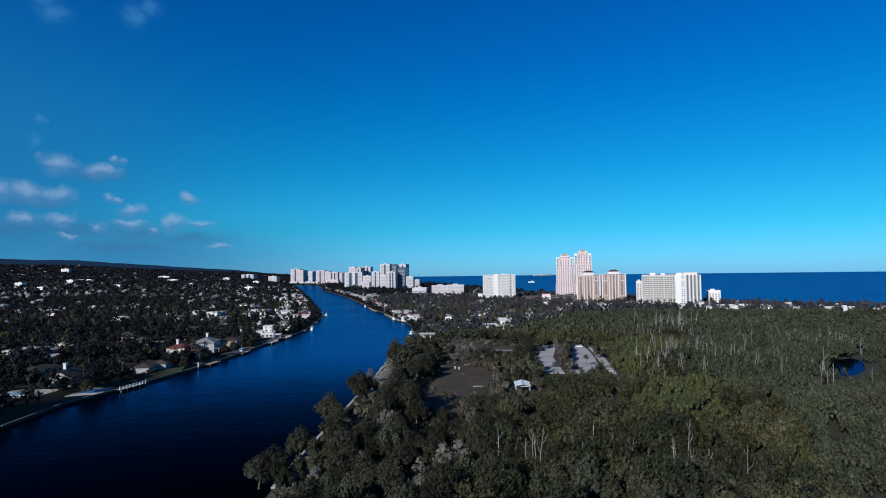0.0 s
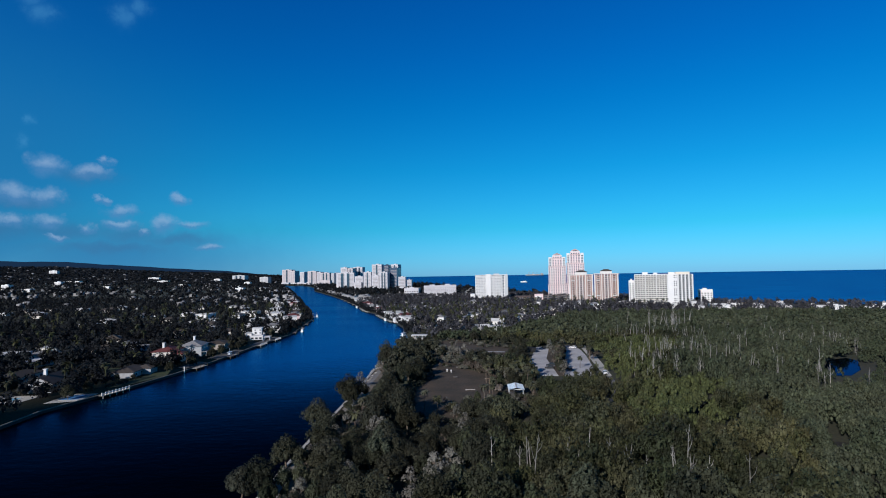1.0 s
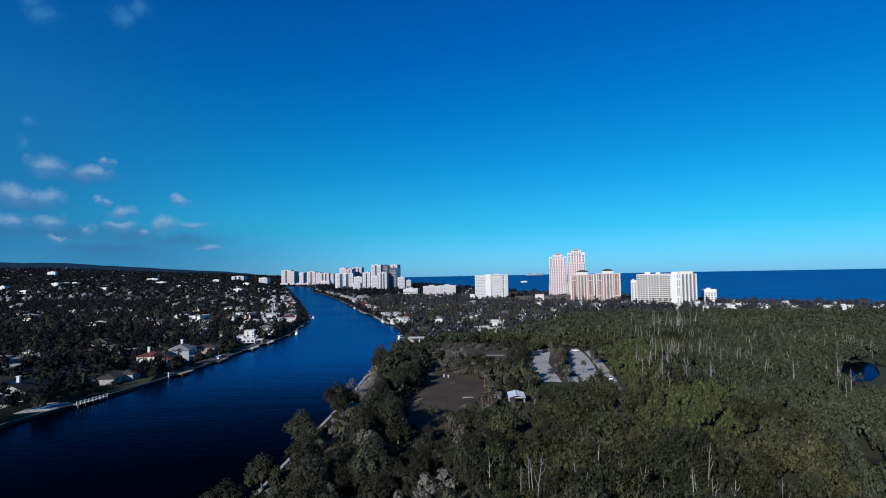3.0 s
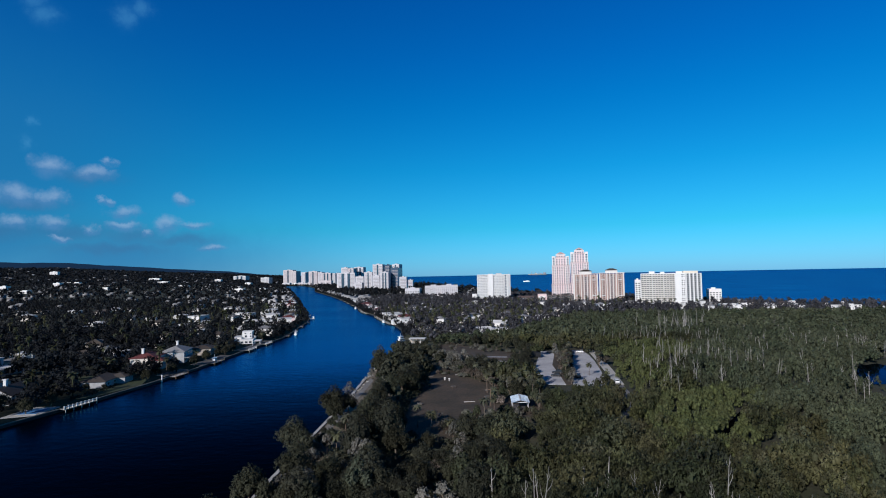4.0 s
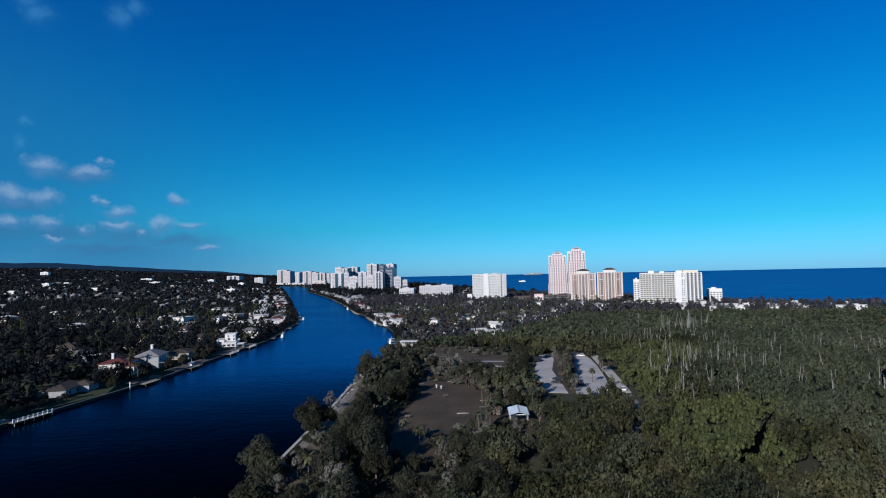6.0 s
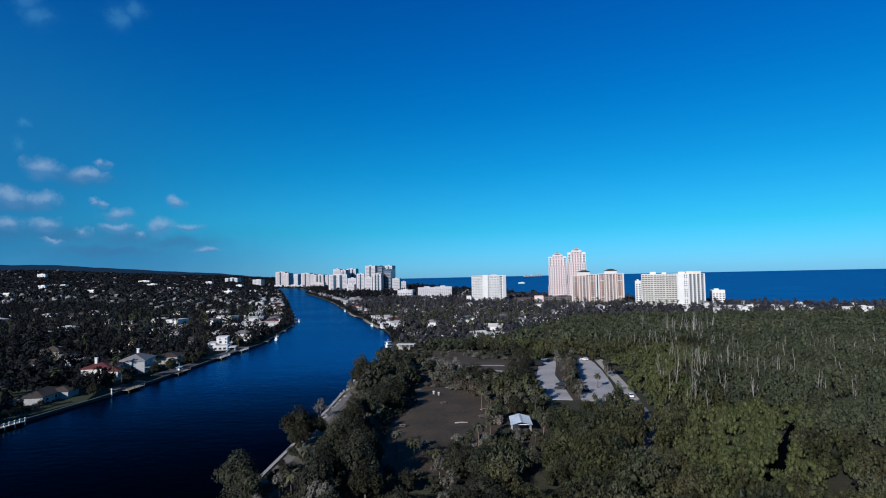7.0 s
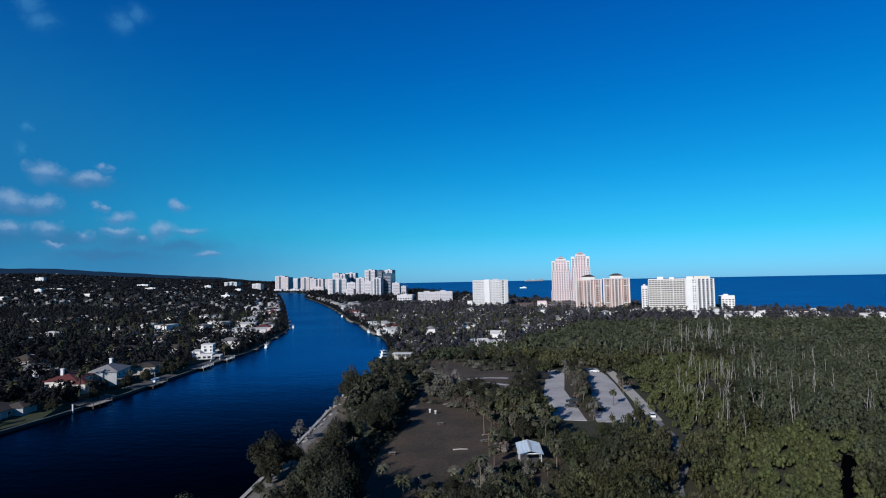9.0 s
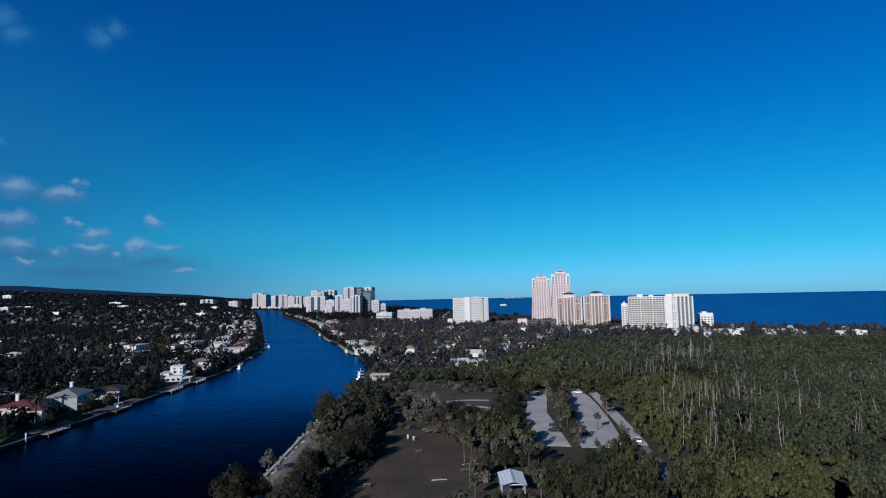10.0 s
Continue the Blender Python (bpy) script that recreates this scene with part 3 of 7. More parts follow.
def crown(rng, r, z0, z1, lobes, leaves, leaf, core=0.5, spread=0.62, droop=0.0, up=0.0):
    """A crown of uneven lobes: a rough dark heart in each, and many leaf sprays over its outer side. Arrays V, T, Q."""
    V, T, count, h = [], [], 0, z1 - z0
    centres, sizes = [], []
    for i in range(lobes):
        a, u = i * 2.399 + rng.uniform(-0.5, 0.5), (0.0 if i == 0 else rng.uniform(0.25, 1) ** 0.5)
        cz = (0.70 - 0.34 * u + rng.uniform(-0.2, 0.16)) if i else 0.70
        s = rng.uniform(0.24, 0.46) * (1 if i else 1.15)
        centres.append((np.cos(a) * u * r * spread * 1.12, np.sin(a) * u * r * spread * 1.12, z0 + h * cz))
        sizes.append((s * r, s * r, s * h * rng.uniform(0.5, 0.72)))
    iv, it = ico()
    for c, s in zip(centres, sizes):
        w = iv * (1 + rng.normal(0, 0.16, (len(iv), 1))) * np.array(s) * core + c - np.array([0, 0, s[2] * 0.25])
        V.append(w)
        T.append(it + count)
        count += len(w)
    weight = np.array([s[0] * s[0] for s in sizes])
    share = np.maximum(4, (leaves * weight / weight.sum()).astype(int))
    for c, s, per in zip(centres, sizes, share):
        d = rng.normal(size=(per, 3))
        d /= np.linalg.norm(d, axis=1, keepdims=True)
        d[:, 2] = np.where(d[:, 2] < -0.3, -d[:, 2], d[:, 2])
        # sprays gather in tufts, with gaps between them
        tuft = rng.normal(size=(max(5, per // 9), 3))
        tuft /= np.linalg.norm(tuft, axis=1, keepdims=True)
        tuft[:, 2] = np.abs(tuft[:, 2])
        near = tuft[np.argmax(d @ tuft.T, axis=1)]
        d = d * 0.62 + near * 0.38
        d /= np.linalg.norm(d, axis=1, keepdims=True)
        p = d * np.array(s) * (0.80 + 0.34 * rng.uniform(0, 1, (per, 1)) * np.sum(d * near, 1, keepdims=True)) + c
        n = d + rng.normal(0, 0.31, (per, 3)) + np.array([0, 0, 0.22])
        n /= np.linalg.norm(n, axis=1, keepdims=True)
        a = np.cross(n, rng.normal(size=(per, 3)))
        a /= np.linalg.norm(a, axis=1, keepdims=True)
        b = np.cross(n, a) + np.array([0, 0, up])
        k = leaf * rng.uniform(0.55, 1.4, (per, 1))
        b[:, 2] -= droop
        tri = np.stack([p - a * k * 0.42 - b * k * 0.32, p + a * k * 0.42 - b * k * 0.24, p + b * k * 0.8 + n * k * 0.18], 1)
        V.append(tri.reshape(-1, 3))
        T.append(np.arange(per * 3).reshape(-1, 3) + count)
        count += per * 3
    return np.concatenate(V), np.concatenate(T), np.zeros((0, 4), int)


def frond_head(rng, top, fronds, length, width):
    """A palm's head: bent fronds, each a folded strip."""
    V, Q = [], []
    for i in range(fronds):
        a, up = i * 2.399 + rng.uniform(-0.3, 0.3), rng.uniform(-0.35, 1.15)
        out = np.array([np.cos(a), np.sin(a), 0.0])
        side = np.array([-np.sin(a), np.cos(a), 0.0])
        n, p, e = len(V), np.array([0, 0, top], float), up
        L = length * rng.uniform(0.8, 1.15)
        for j in range(5):
            w = width * (0.25, 0.9, 1.0, 0.75, 0.1)[j]
            V += [p + side * w / 2 - [0, 0, w * 0.25], p + [0, 0, 0.02], p - side * w / 2 - [0, 0, w * 0.25]]
            p = p + (out * np.cos(e) + np.array([0, 0, np.sin(e)])) * L / 4
            e -= rng.uniform(0.35, 0.6)
        for j in range(4):
            k = n + 3 * j
            Q += [(k, k + 3, k + 4, k + 1), (k + 1, k + 4, k + 5, k + 2)]
    return np.array(V), np.zeros((0, 3), int), np.array(Q)


def trunk_bm(rng, h, r, limbs, lean=0.06):
    bm = bmesh.new()
    top = Vector((rng.normal(0, lean) * h, rng.normal(0, lean) * h, h))
    mid = top * 0.5 + Vector((rng.normal(0, lean) * h * 0.5, rng.normal(0, lean) * h * 0.5, 0))
    tube(bm, [(0, 0, -0.4), (0, 0, 0.4), mid, top], [r * 1.5, r * 1.1, r * 0.8, r * 0.35], 6)
    for i in range(limbs):
        f = rng.uniform(0.45, 0.8)
        base = mid.lerp(top, max(0, f * 2 - 1)) if f > 0.5 else Vector((0, 0, 0.4)).lerp(mid, f * 2)
        a = rng.uniform(0, math.tau)
        end = base + Vector((math.cos(a) * h * 0.34, math.sin(a) * h * 0.34, h * rng.uniform(0.15, 0.35)))
        tube(bm, [base, base.lerp(end, 0.5) + Vector((0, 0, -0.05 * h)), end], [r * 0.5, r * 0.36, r * 0.14], 5)
    return bm


AWAY = pose(0, -400, -60)  # models wait out of sight, and are taken away at the end
MODELS = []


def model_tree(rng, label, category, group, leafmat, head, trunk, barkmat=None):
    t = thing(category.replace(" ", "_"), AWAY, label, category, group)
    part("trunk", trunk, barkmat or M_BARK, t)
    if head is not None:
        link_mesh("crown", np_mesh("crown", *head), leafmat, t)
    MODELS.append(t)
    return t


rng = np.random.default_rng(11)
HARD = [model_tree(rng, "dark green broadleaf tree with rounded uneven crown", "tree", "park hardwood trees", M_LEAF,
                   crown(rng, 4.6, 0.9, 9.8, 26, 4600, 0.36), trunk_bm(rng, 6.5, 0.28, 4)) for _ in range(5)]
MANG = [model_tree(rng, "olive green mangrove tree with dense low crown", "mangrove tree", "mangrove trees", M_MANG,
                   crown(rng, 2.7, 0.8, 8.2, 18, 1800, 0.42, spread=0.66, up=0.4), trunk_bm(rng, 5.0, 0.16, 3)) for _ in range(5)]
BARE = [model_tree(rng, "thin grey shrubby tree with sparse twigs", "tree", "sparse shore trees", M_TWIG,
                   crown(rng, 2.6, 1.5, 6.5, 6, 620, 0.40, core=0.15), trunk_bm(rng, 5, 0.14, 6)) for _ in range(2)]
PALMS = [model_tree(rng, "sabal palm with a round head of fronds", "palm tree", "park palms", M_PALM,
                    frond_head(rng, i, 34, 2.8, 0.95), trunk_bm(rng, i + 0.1, 0.2, 0, 0.02)) for i in (5.8, 7.2, 9.8)]


DRY = [model_tree(rng, "low dry grey-brown shrub with bare stems", "shrub", "shrubs along the clearing", M_DRY,
                  crown(rng, 2.2, 0.9, 4.6, 8, 700, 0.34, core=0.5), trunk_bm(rng, 2.6, 0.12, 4)) for _ in range(2)]
BUSH = [model_tree(rng, "broad grey-green domed bush on the clearing's rim", "bush", "bushes round the glade", M_PALEB,
                   crown(rng, 5.0, 0.1, 5.6, 22, 1900, 0.48, core=0.55), trunk_bm(rng, 2.5, 0.2, 4)) for _ in range(2)]


TAN = model_tree(rng, "low domed tan dry bush beside the pavilion", "bush", "", M_TAN, crown(rng, 2.6, 0.0, 3.4, 14, 900, 0.34, core=0.62), trunk_bm(rng, 1.4, 0.12, 3))


def snag_bm(rng, h):
    """A dead stem: leaning, often forked, with a few broken limbs."""
    bm = bmesh.new()
    dx, dy = rng.normal(0, 0.075, 2) * h
    kx, ky = rng.normal(0, 0.01, 2) * h
    at = lambda f: Vector((dx * f + kx * math.sin(f * 5), dy * f + ky * math.sin(f * 4), h * f))
    tube(bm, [(0, 0, -0.3), at(0.3), at(0.55), at(0.8), at(1.0)], [0.15, 0.125, 0.10, 0.07, 0.03], 5)
    for i in range(rng.integers(3, 7)):
        f = rng.uniform(0.42, 0.92)
        base, a = at(f), rng.uniform(0, math.tau)
        L = h * rng.uniform(0.10, 0.30) * (1.25 - f)
        out = Vector((math.cos(a), math.sin(a), 0))
        tube(bm, [base, base + out * L * 0.45 + Vector((0, 0, L * 0.55)), base + out * L * 0.62 + Vector((0, 0, L * 1.15))], [0.065, 0.05, 0.02], 4)
    return bm


def model_snag(rng, h):
    t = thing("dead_tree", AWAY, "bleached leafless dead tree standing in mangroves", "dead tree", "dead trees")
    part("trunk", snag_bm(rng, h), M_DEAD, t)
    MODELS.append(t)
    return t


SNAGS = [model_snag(rng, h) for h in (9.5, 11, 12.5, 14, 10.5, 12, 9, 13)]


def plant(model, x, y, size=1.0, turn=None, tall=1.0):
    turn = rng.uniform(0, 360) if turn is None else turn
    return copy_thing(model, Matrix.Translation((x, y, float(land_z(x, y)) - 0.05)) @ pose(0, 0, 0, 0, 0, turn) @ Matrix.Diagonal((size, size, size * tall, 1)))


def scatter(x0, x1, y0, y1, step, seed):
    """Uneven points about step metres apart."""
    g = np.random.default_rng(seed)
    xs, ys = np.meshgrid(np.arange(x0, x1, step), np.arange(y0, y1, step))
    xs = xs + (np.arange(xs.shape[0]) % 2)[:, None] * step / 2
    return (xs + g.uniform(-0.42, 0.42, xs.shape) * step).ravel(), (ys + g.uniform(-0.42, 0.42, xs.shape) * step).ravel()


def forest(name, kinds, x, y, size, seed, material, label, tall=(0.8, 1.2), lift=None, category="trees"):
    """Many crowns joined into one sheet of trees."""
    g = np.random.default_rng(seed)
    V, T, Q, S, count = [], [], [], [], 0
    which = g.integers(0, len(kinds), len(x))
    for k, (kv, kt, kq) in enumerate(kinds):
        i = np.nonzero(which == k)[0]
        if not len(i):
            continue
        a = g.uniform(0, 2 * np.pi, len(i))
        s = np.asarray(size)[i] if np.ndim(size) else g.uniform(0.75, 1.25, len(i)) * size
        c, sn = np.cos(a)[:, None], np.sin(a)[:, None]
        px = (kv[None, :, 0] * c - kv[None, :, 1] * sn) * s[:, None] + x[i][:, None]
        py = (kv[None, :, 0] * sn + kv[None, :, 1] * c) * s[:, None] + y[i][:, None]
        z0 = land_z(x[i], y[i])
        pz = kv[None, :, 2] * (s * g.uniform(*tall, len(i)))[:, None] + z0[:, None]
        V.append(np.stack([px, py, pz], -1).reshape(-1, 3))
        off = count + np.arange(len(i))[:, None, None] * len(kv)
        T.append((kt[None] + off).reshape(-1, 3))
        Q.append((kq[None] + off).reshape(-1, 4))
        S.append(np.repeat(g.uniform(0, 1, len(i)), len(kv)))
        count += len(i) * len(kv)
    me = np_mesh(name, np.concatenate(V), np.concatenate(T), np.concatenate(Q), np.concatenate(S))
    return tagged(link_mesh(name, me, material), label, category, kind="stuff")


# ---- the park's forest ----
CLEAR = [FIELD, NORTH_GLADE, LOT_WEST, LOT_EAST, LOT_ISLAND, ROAD, TRAIL, CREEK, POND, POND_B, SHORE, PAVILION_YARD]


# gaps in the canopy on the near side of the road, the trail and the ponds
ROAD_GAPS = [(79, 257, 2.8), (76, 249, 3), (73, 240, 3.2), (69, 230, 3.2), (65, 221, 3.2), (62, 213, 3), (59.5, 206, 2.8), (79.5, 264, 2.4), (80.5, 270, 2.6), (82, 278, 2.4), (85, 292, 2), (89, 308, 2)]
CREEK_GAPS = [(78, 184, 1.7), (84, 191.5, 1.7), (91, 201, 1.7), (97, 209, 1.7), (103, 216.5, 1.7), (108, 223, 1.8), (113, 229, 2.6)]
ROADSIDE = [(71, 246), (86, 246), (96, 300), (99, 345), (90, 345), (82, 306), (78, 280), (72, 262)]
YARD_GAPS = [(33, 227, 6)]
POND_GAPS = [(203, 272, 4.5), (214, 286, 4), (187, 258, 6), (181, 250, 4.5), (195, 263, 5.5), (176, 243, 3.5), (172, 182, 5), (162, 182, 5)]
# low growth before the pond
POND_FRONT = [(146, 226), (172, 222), (206, 258), (234, 300), (224, 314), (180, 276)]
# small black holes in the canopy
LOT_END = [(50, 262, 6), (56, 266, 6), (48, 271, 5), (45, 256, 4)]
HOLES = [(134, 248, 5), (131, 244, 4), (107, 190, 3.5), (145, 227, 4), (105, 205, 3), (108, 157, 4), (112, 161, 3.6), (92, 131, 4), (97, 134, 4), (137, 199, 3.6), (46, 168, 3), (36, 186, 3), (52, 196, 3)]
OPEN_SPOTS = ROAD_GAPS + YARD_GAPS + POND_GAPS + LOT_END + CREEK_GAPS + HOLES


def open_ground(x, y, margin=0.0):
    hit = np.zeros(np.shape(x), bool)
    for poly in CLEAR:
        if margin and poly is not CREEK:
            cx, cy = np.mean([p[0] for p in poly]), np.mean([p[1] for p in poly])
            grown = [(p[0] + margin * np.sign(p[0] - cx), p[1] + margin * np.sign(p[1] - cy)) for p in poly]
            hit |= inside(x, y, grown)
        else:
            hit |= inside(x, y, poly)
    if margin:
        for px, py, r in OPEN_SPOTS:
            hit |= np.hypot(x - px, y - py) < r
    return hit


def hardwood_side(x, y):
    """The shore woods and the stand round the field are hardwoods; mangroves grow east of them."""
    return x < np.interp(y, [100, 180, 215, 260, 420], [2, 20, 14, 20, 30])


x, y = scatter(-40, 330, 92, 425, 3.5, 5)
ok = (x > along(EAST_BANK, y) + 3.2) & (x < 0.84 * y + 12) & ~open_ground(x, y, 1.4)
ok &= ~((x < np.interp(y, [120, 190, 200, 225, 250, 290, 306], [-33, -31, -24, -25, -17, -20, -30])) & (y < 306))
LOW_STAND = [(14, 300), (30, 288), (44, 292), (56, 345), (62, 384), (48, 412), (20, 432), (14, 425)]
SHADE_GAP = [(-17, 188), (-18, 204), (-19, 230), (-15, 258), (-8, 266), (0, 268), (3, 204), (1, 188)]
ok &= ~inside(x, y, LOW_STAND) & ~inside(x, y, SHADE_GAP) & ~inside(x, y, [(-27, 440), (-26, 386), (-4, 380), (4, 440)])
x, y = x[ok], y[ok]
hw = hardwood_side(x, y)
# hardwoods stand wider apart than mangroves
thin = np.random.default_rng(6).uniform(0, 1, len(x))
keep = ~hw | (thin < np.where(y < 205, 0.36, 0.34))
x, y, hw = x[keep], y[keep], hw[keep]
# low, bright young mangroves in two stands; grey old ones with dead wood farther east
ej = np.random.default_rng(18)
xe, ye = x + ej.normal(0, 3, len(x)) + 3 * np.sin(y * 0.13), y + ej.normal(0, 3.5, len(x)) + 3 * np.sin(x * 0.15)
young = inside(xe, ye, [(62, 172), (66, 197), (76, 226), (82, 246), (104, 254), (122, 249), (117, 229), (106, 212), (91, 194), (74, 170)]) | inside(xe, ye, [(74, 244), (90, 250), (100, 278), (117, 312), (143, 348), (160, 384), (150, 404), (122, 402), (103, 360), (88, 318), (80, 280)])
old = ~young & (x > np.interp(y, [100, 200, 260, 330, 425], [70, 118, 100, 140, 180]))
near_h = hw & (y < 290)
# broad dark crowns stand between the pavilion and the trail
broad_m = ~hw & ~young & (x < np.interp(y, [92, 165, 200, 240, 262], [70, 62, 54, 60, 66])) & (y < 262)
near_m = ~hw & ~young & (y < 165) & (x < 70)
near_h[np.nonzero(near_h)[0][250:]] = False
near_m &= np.random.default_rng(19).uniform(0, 1, len(x)) < 0.62
near_m[np.nonzero(near_m)[0][110:]] = False
for px, py in zip(x[near_h], y[near_h]):
    kind = rng.uniform(0, 1)
    if kind < 0.68:
        plant(HARD[rng.integers(0, 5)], px, py, rng.choice([0.42, 0.52, 0.62, 0.74, 0.86, 1.0]), tall=rng.uniform(0.85, 1.25))
    elif kind < 0.84:
        plant(MANG[rng.integers(0, 5)], px, py, rng.uniform(0.8, 1.25), tall=rng.uniform(0.8, 1.15))
    elif kind < 0.94:
        plant(BARE[rng.integers(0, 2)], px, py, rng.uniform(0.7, 1.1))
    else:
        plant(DRY[rng.integers(0, 2)], px, py, rng.uniform(0.7, 1.1))
for px, py in zip(x[near_m], y[near_m]):
    plant(MANG[rng.integers(0, 5)], px, py, rng.choice([0.7, 0.9, 1.05, 1.2, 1.4]), tall=rng.uniform(0.75, 1.05))
g = np.random.default_rng(21)
MID_M = [crown(g, 2.3, 0.4, 8.0, 9, 340, 0.50, core=0.5, spread=0.70, up=0.5) for _ in range(6)]
FAR_M = [crown(g, 2.4, 0.4, 8.0, 7, 150, 0.70, core=0.52, spread=0.70, up=0.4) for _ in range(6)]
MID_H = [crown(g, 4.4, 0.8, 9.0, 9, 420, 1.0) for _ in range(4)]
MID_B = [crown(g, 3.3, 0.2, 8.2, 13, 560, 0.46, core=0.50, spread=0.74, up=0.55) for _ in range(7)]
BROAD_M = [crown(g, 4.3, 0.2, 8.2, 11, 200, 0.84, core=0.55, spread=0.74, up=0.3) for _ in range(6)]
FINE_M = [crown(g, 2.7, 0.6, 7.0, 11, 460, 0.34, core=0.70, spread=0.74, up=0.4) for _ in range(5)]
BIG_M = [crown(g, 5.0, 0.2, 8.6, 24, 1150, 0.46, core=0.46, spread=0.78, up=0.5) for _ in range(6)]
wide = np.random.default_rng(8)
pick = wide.uniform(0, 1, len(x))


def canopy_swell(x, y):
    """0 to 1: the canopy rises and falls in broad, uneven swells."""
    v = np.sin(x * 0.21 + 1.3 * np.sin(y * 0.09)) + np.sin(y * 0.17 + 1.7 * np.sin(x * 0.11 + 1.0)) + 0.8 * np.sin((x - y) * 0.33 + 2.0)
    return np.clip(0.5 + v / 3.6, 0, 1)


for part_of, mt, lab, lo, hi in ((broad_m & ~near_m, M_MANG_D, "dark green mangrove canopy of broad crowns", 0.5, 1.22), (~hw & ~near_m & ~young & ~old & ~broad_m, M_MANG_S, "dense olive green mangrove canopy", 0.58, 1.2),
                                 (young, M_YOUNG, "low bright green young mangrove canopy", 0.62, 0.82), (old, M_OLD, "grey-green old mangrove canopy", 0.6, 1.14)):
    part_of = part_of & ((canopy_swell(x, y) > 0.13) | young)
    for sel, kinds, broad in ((broad_m & part_of & (pick < 0.52), BIG_M, 1.0), (young & part_of & (y < 262) & (pick < 0.86), FINE_M, 1.0), (~broad_m & ~young & part_of & (y < 165) & (pick < 0.3), MID_M, 1.0), (~broad_m & part_of & ~young & (y < 240) & (pick >= 0.44), MID_B, 1.0), (~broad_m & part_of & (y >= 240) & (y < 300) & (~young & (pick > 0.25) | young & (y >= 262)), FAR_M, 1.12), (part_of & (y >= 300) & (pick < 0.42), BROAD_M, 1.0)):
        if not sel.any():
            continue
        swell = canopy_swell(x[sel], y[sel])
        # cut low south of the parking lot and the pavilion
        px, py = x[sel], y[sel]
        broad = broad * np.where((px > 22) & (px < 44) & (py > 190) & (py < 236), 0.66, np.where((px > 44) & (px < 77) & (py > 244) & (py < 282), 0.6, 1.0))
        broad = broad * np.where(inside(px, py, ROADSIDE), 0.58, 1.0) * np.where(inside(px, py, POND_FRONT), 0.56, 1.0)
        forest("mangrove_forest", kinds, x[sel], y[sel], broad * (lo + (hi - lo) * swell) * wide.uniform(0.74, 1.12, sel.sum()) * (1.0 if lab.startswith("low") else 0.9), 31 + int(lo * 100), mt, lab, tall=(0.9, 1.15) if lab.startswith("low") else (0.95, 1.25))
# dark sheets where the canopy opens: the gap's shade put into their colour
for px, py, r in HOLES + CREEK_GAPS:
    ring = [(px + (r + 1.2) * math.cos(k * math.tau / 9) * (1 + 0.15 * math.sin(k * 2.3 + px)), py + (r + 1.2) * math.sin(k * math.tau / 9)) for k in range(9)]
    flat("mud", ring, 1.07, M_GAP_SHADE, "dark sheet in a canopy gap, its shade put into the colour", "mud")
# low growth under the hardwoods
ux, uy = scatter(-34, 34, 96, 330, 4.2, 41)
uok = (uy > 118) & (ux > along(EAST_BANK, uy) + 6) & hardwood_side(ux, uy) & ~open_ground(ux, uy, 0.6) & ~((ux < np.interp(uy, [120, 190, 200, 225, 250, 290, 306], [-33, -31, -24, -25, -17, -20, -30])) & (uy < 306))
forest("undergrowth", [crown(g, 2.6, 0.0, 3.4, 6, 190, 0.5, core=0.55) for _ in range(4)], ux[uok], uy[uok], wide.uniform(0.45, 0.85, uok.sum()), 42, M_LEAF_S, "dark low undergrowth beneath shore hardwoods", category="undergrowth")
sg_ = np.random.default_rng(47)
for k in range(34):
    py = sg_.uniform(126, 196)
    plant((DRY[k % 2], BARE[k % 2], DRY[(k + 1) % 2], MANG[k % 5])[k % 4], float(along(EAST_BANK, py)) + sg_.uniform(3.5, 9.5), py, sg_.uniform(0.45, 0.9))
for k in range(22):
    py = sg_.uniform(205, 302)
    px = float(np.interp(py, [200, 225, 250, 290, 306], [-24, -24, -18, -20, -29])) - abs(sg_.normal(0, 3.2))
    if px > along(EAST_BANK, py) + 2.5:
        plant((MANG[k % 5], BUSH[k % 2], DRY[k % 2], MANG[(k + 2) % 5])[k % 4], px, py, sg_.uniform(0.16, 0.42))
for k, (px, py, s) in enumerate(((8, 203, 0.5), (14, 206, 0.55), (20, 212, 0.5), (11, 199, 0.6), (18, 203, 0.65))):
    plant(HARD[k % 5], px, py, s)
for k in range(18):
    px, py = sg_.uniform(-34, -24), sg_.uniform(192, 226)
    plant((HARD[k % 5], BUSH[k % 2], MANG[k % 5])[k % 3], px, py, sg_.uniform(0.2, 0.4))
for k in range(14):
    plant((BUSH[k % 2], HARD[k % 5], DRY[k % 2])[k % 3], sg_.uniform(4, 22), sg_.uniform(203, 214), sg_.uniform(0.3, 0.5))
rest_h = hw & ~near_h
forest("hardwood_forest", MID_H, x[rest_h], y[rest_h], 0.85, 32, M_LEAF_S, "dense dark green hardwood canopy")
# farther park woods, up to the houses
x, y = scatter(-20, 560, 425, 690, 6.0, 7)
ok = (x > along(EAST_BANK, y) + 24) & (x < 0.84 * y + 12) & (x < along(COAST, y) - 60) & ~open_ground(x, y, 1.0) & (y < np.interp(x, [0, 60, 150, 300, 560], [440, 470, 640, 640, 570]))
LOW_M = [crown(g, 4.0, 0.4, 8.0, 6, 90, 1.6, spread=0.7) for _ in range(5)]
forest("mangrove_forest", LOW_M, x[ok], y[ok], 0.85, 33, M_OLD, "olive green park woods towards the houses")

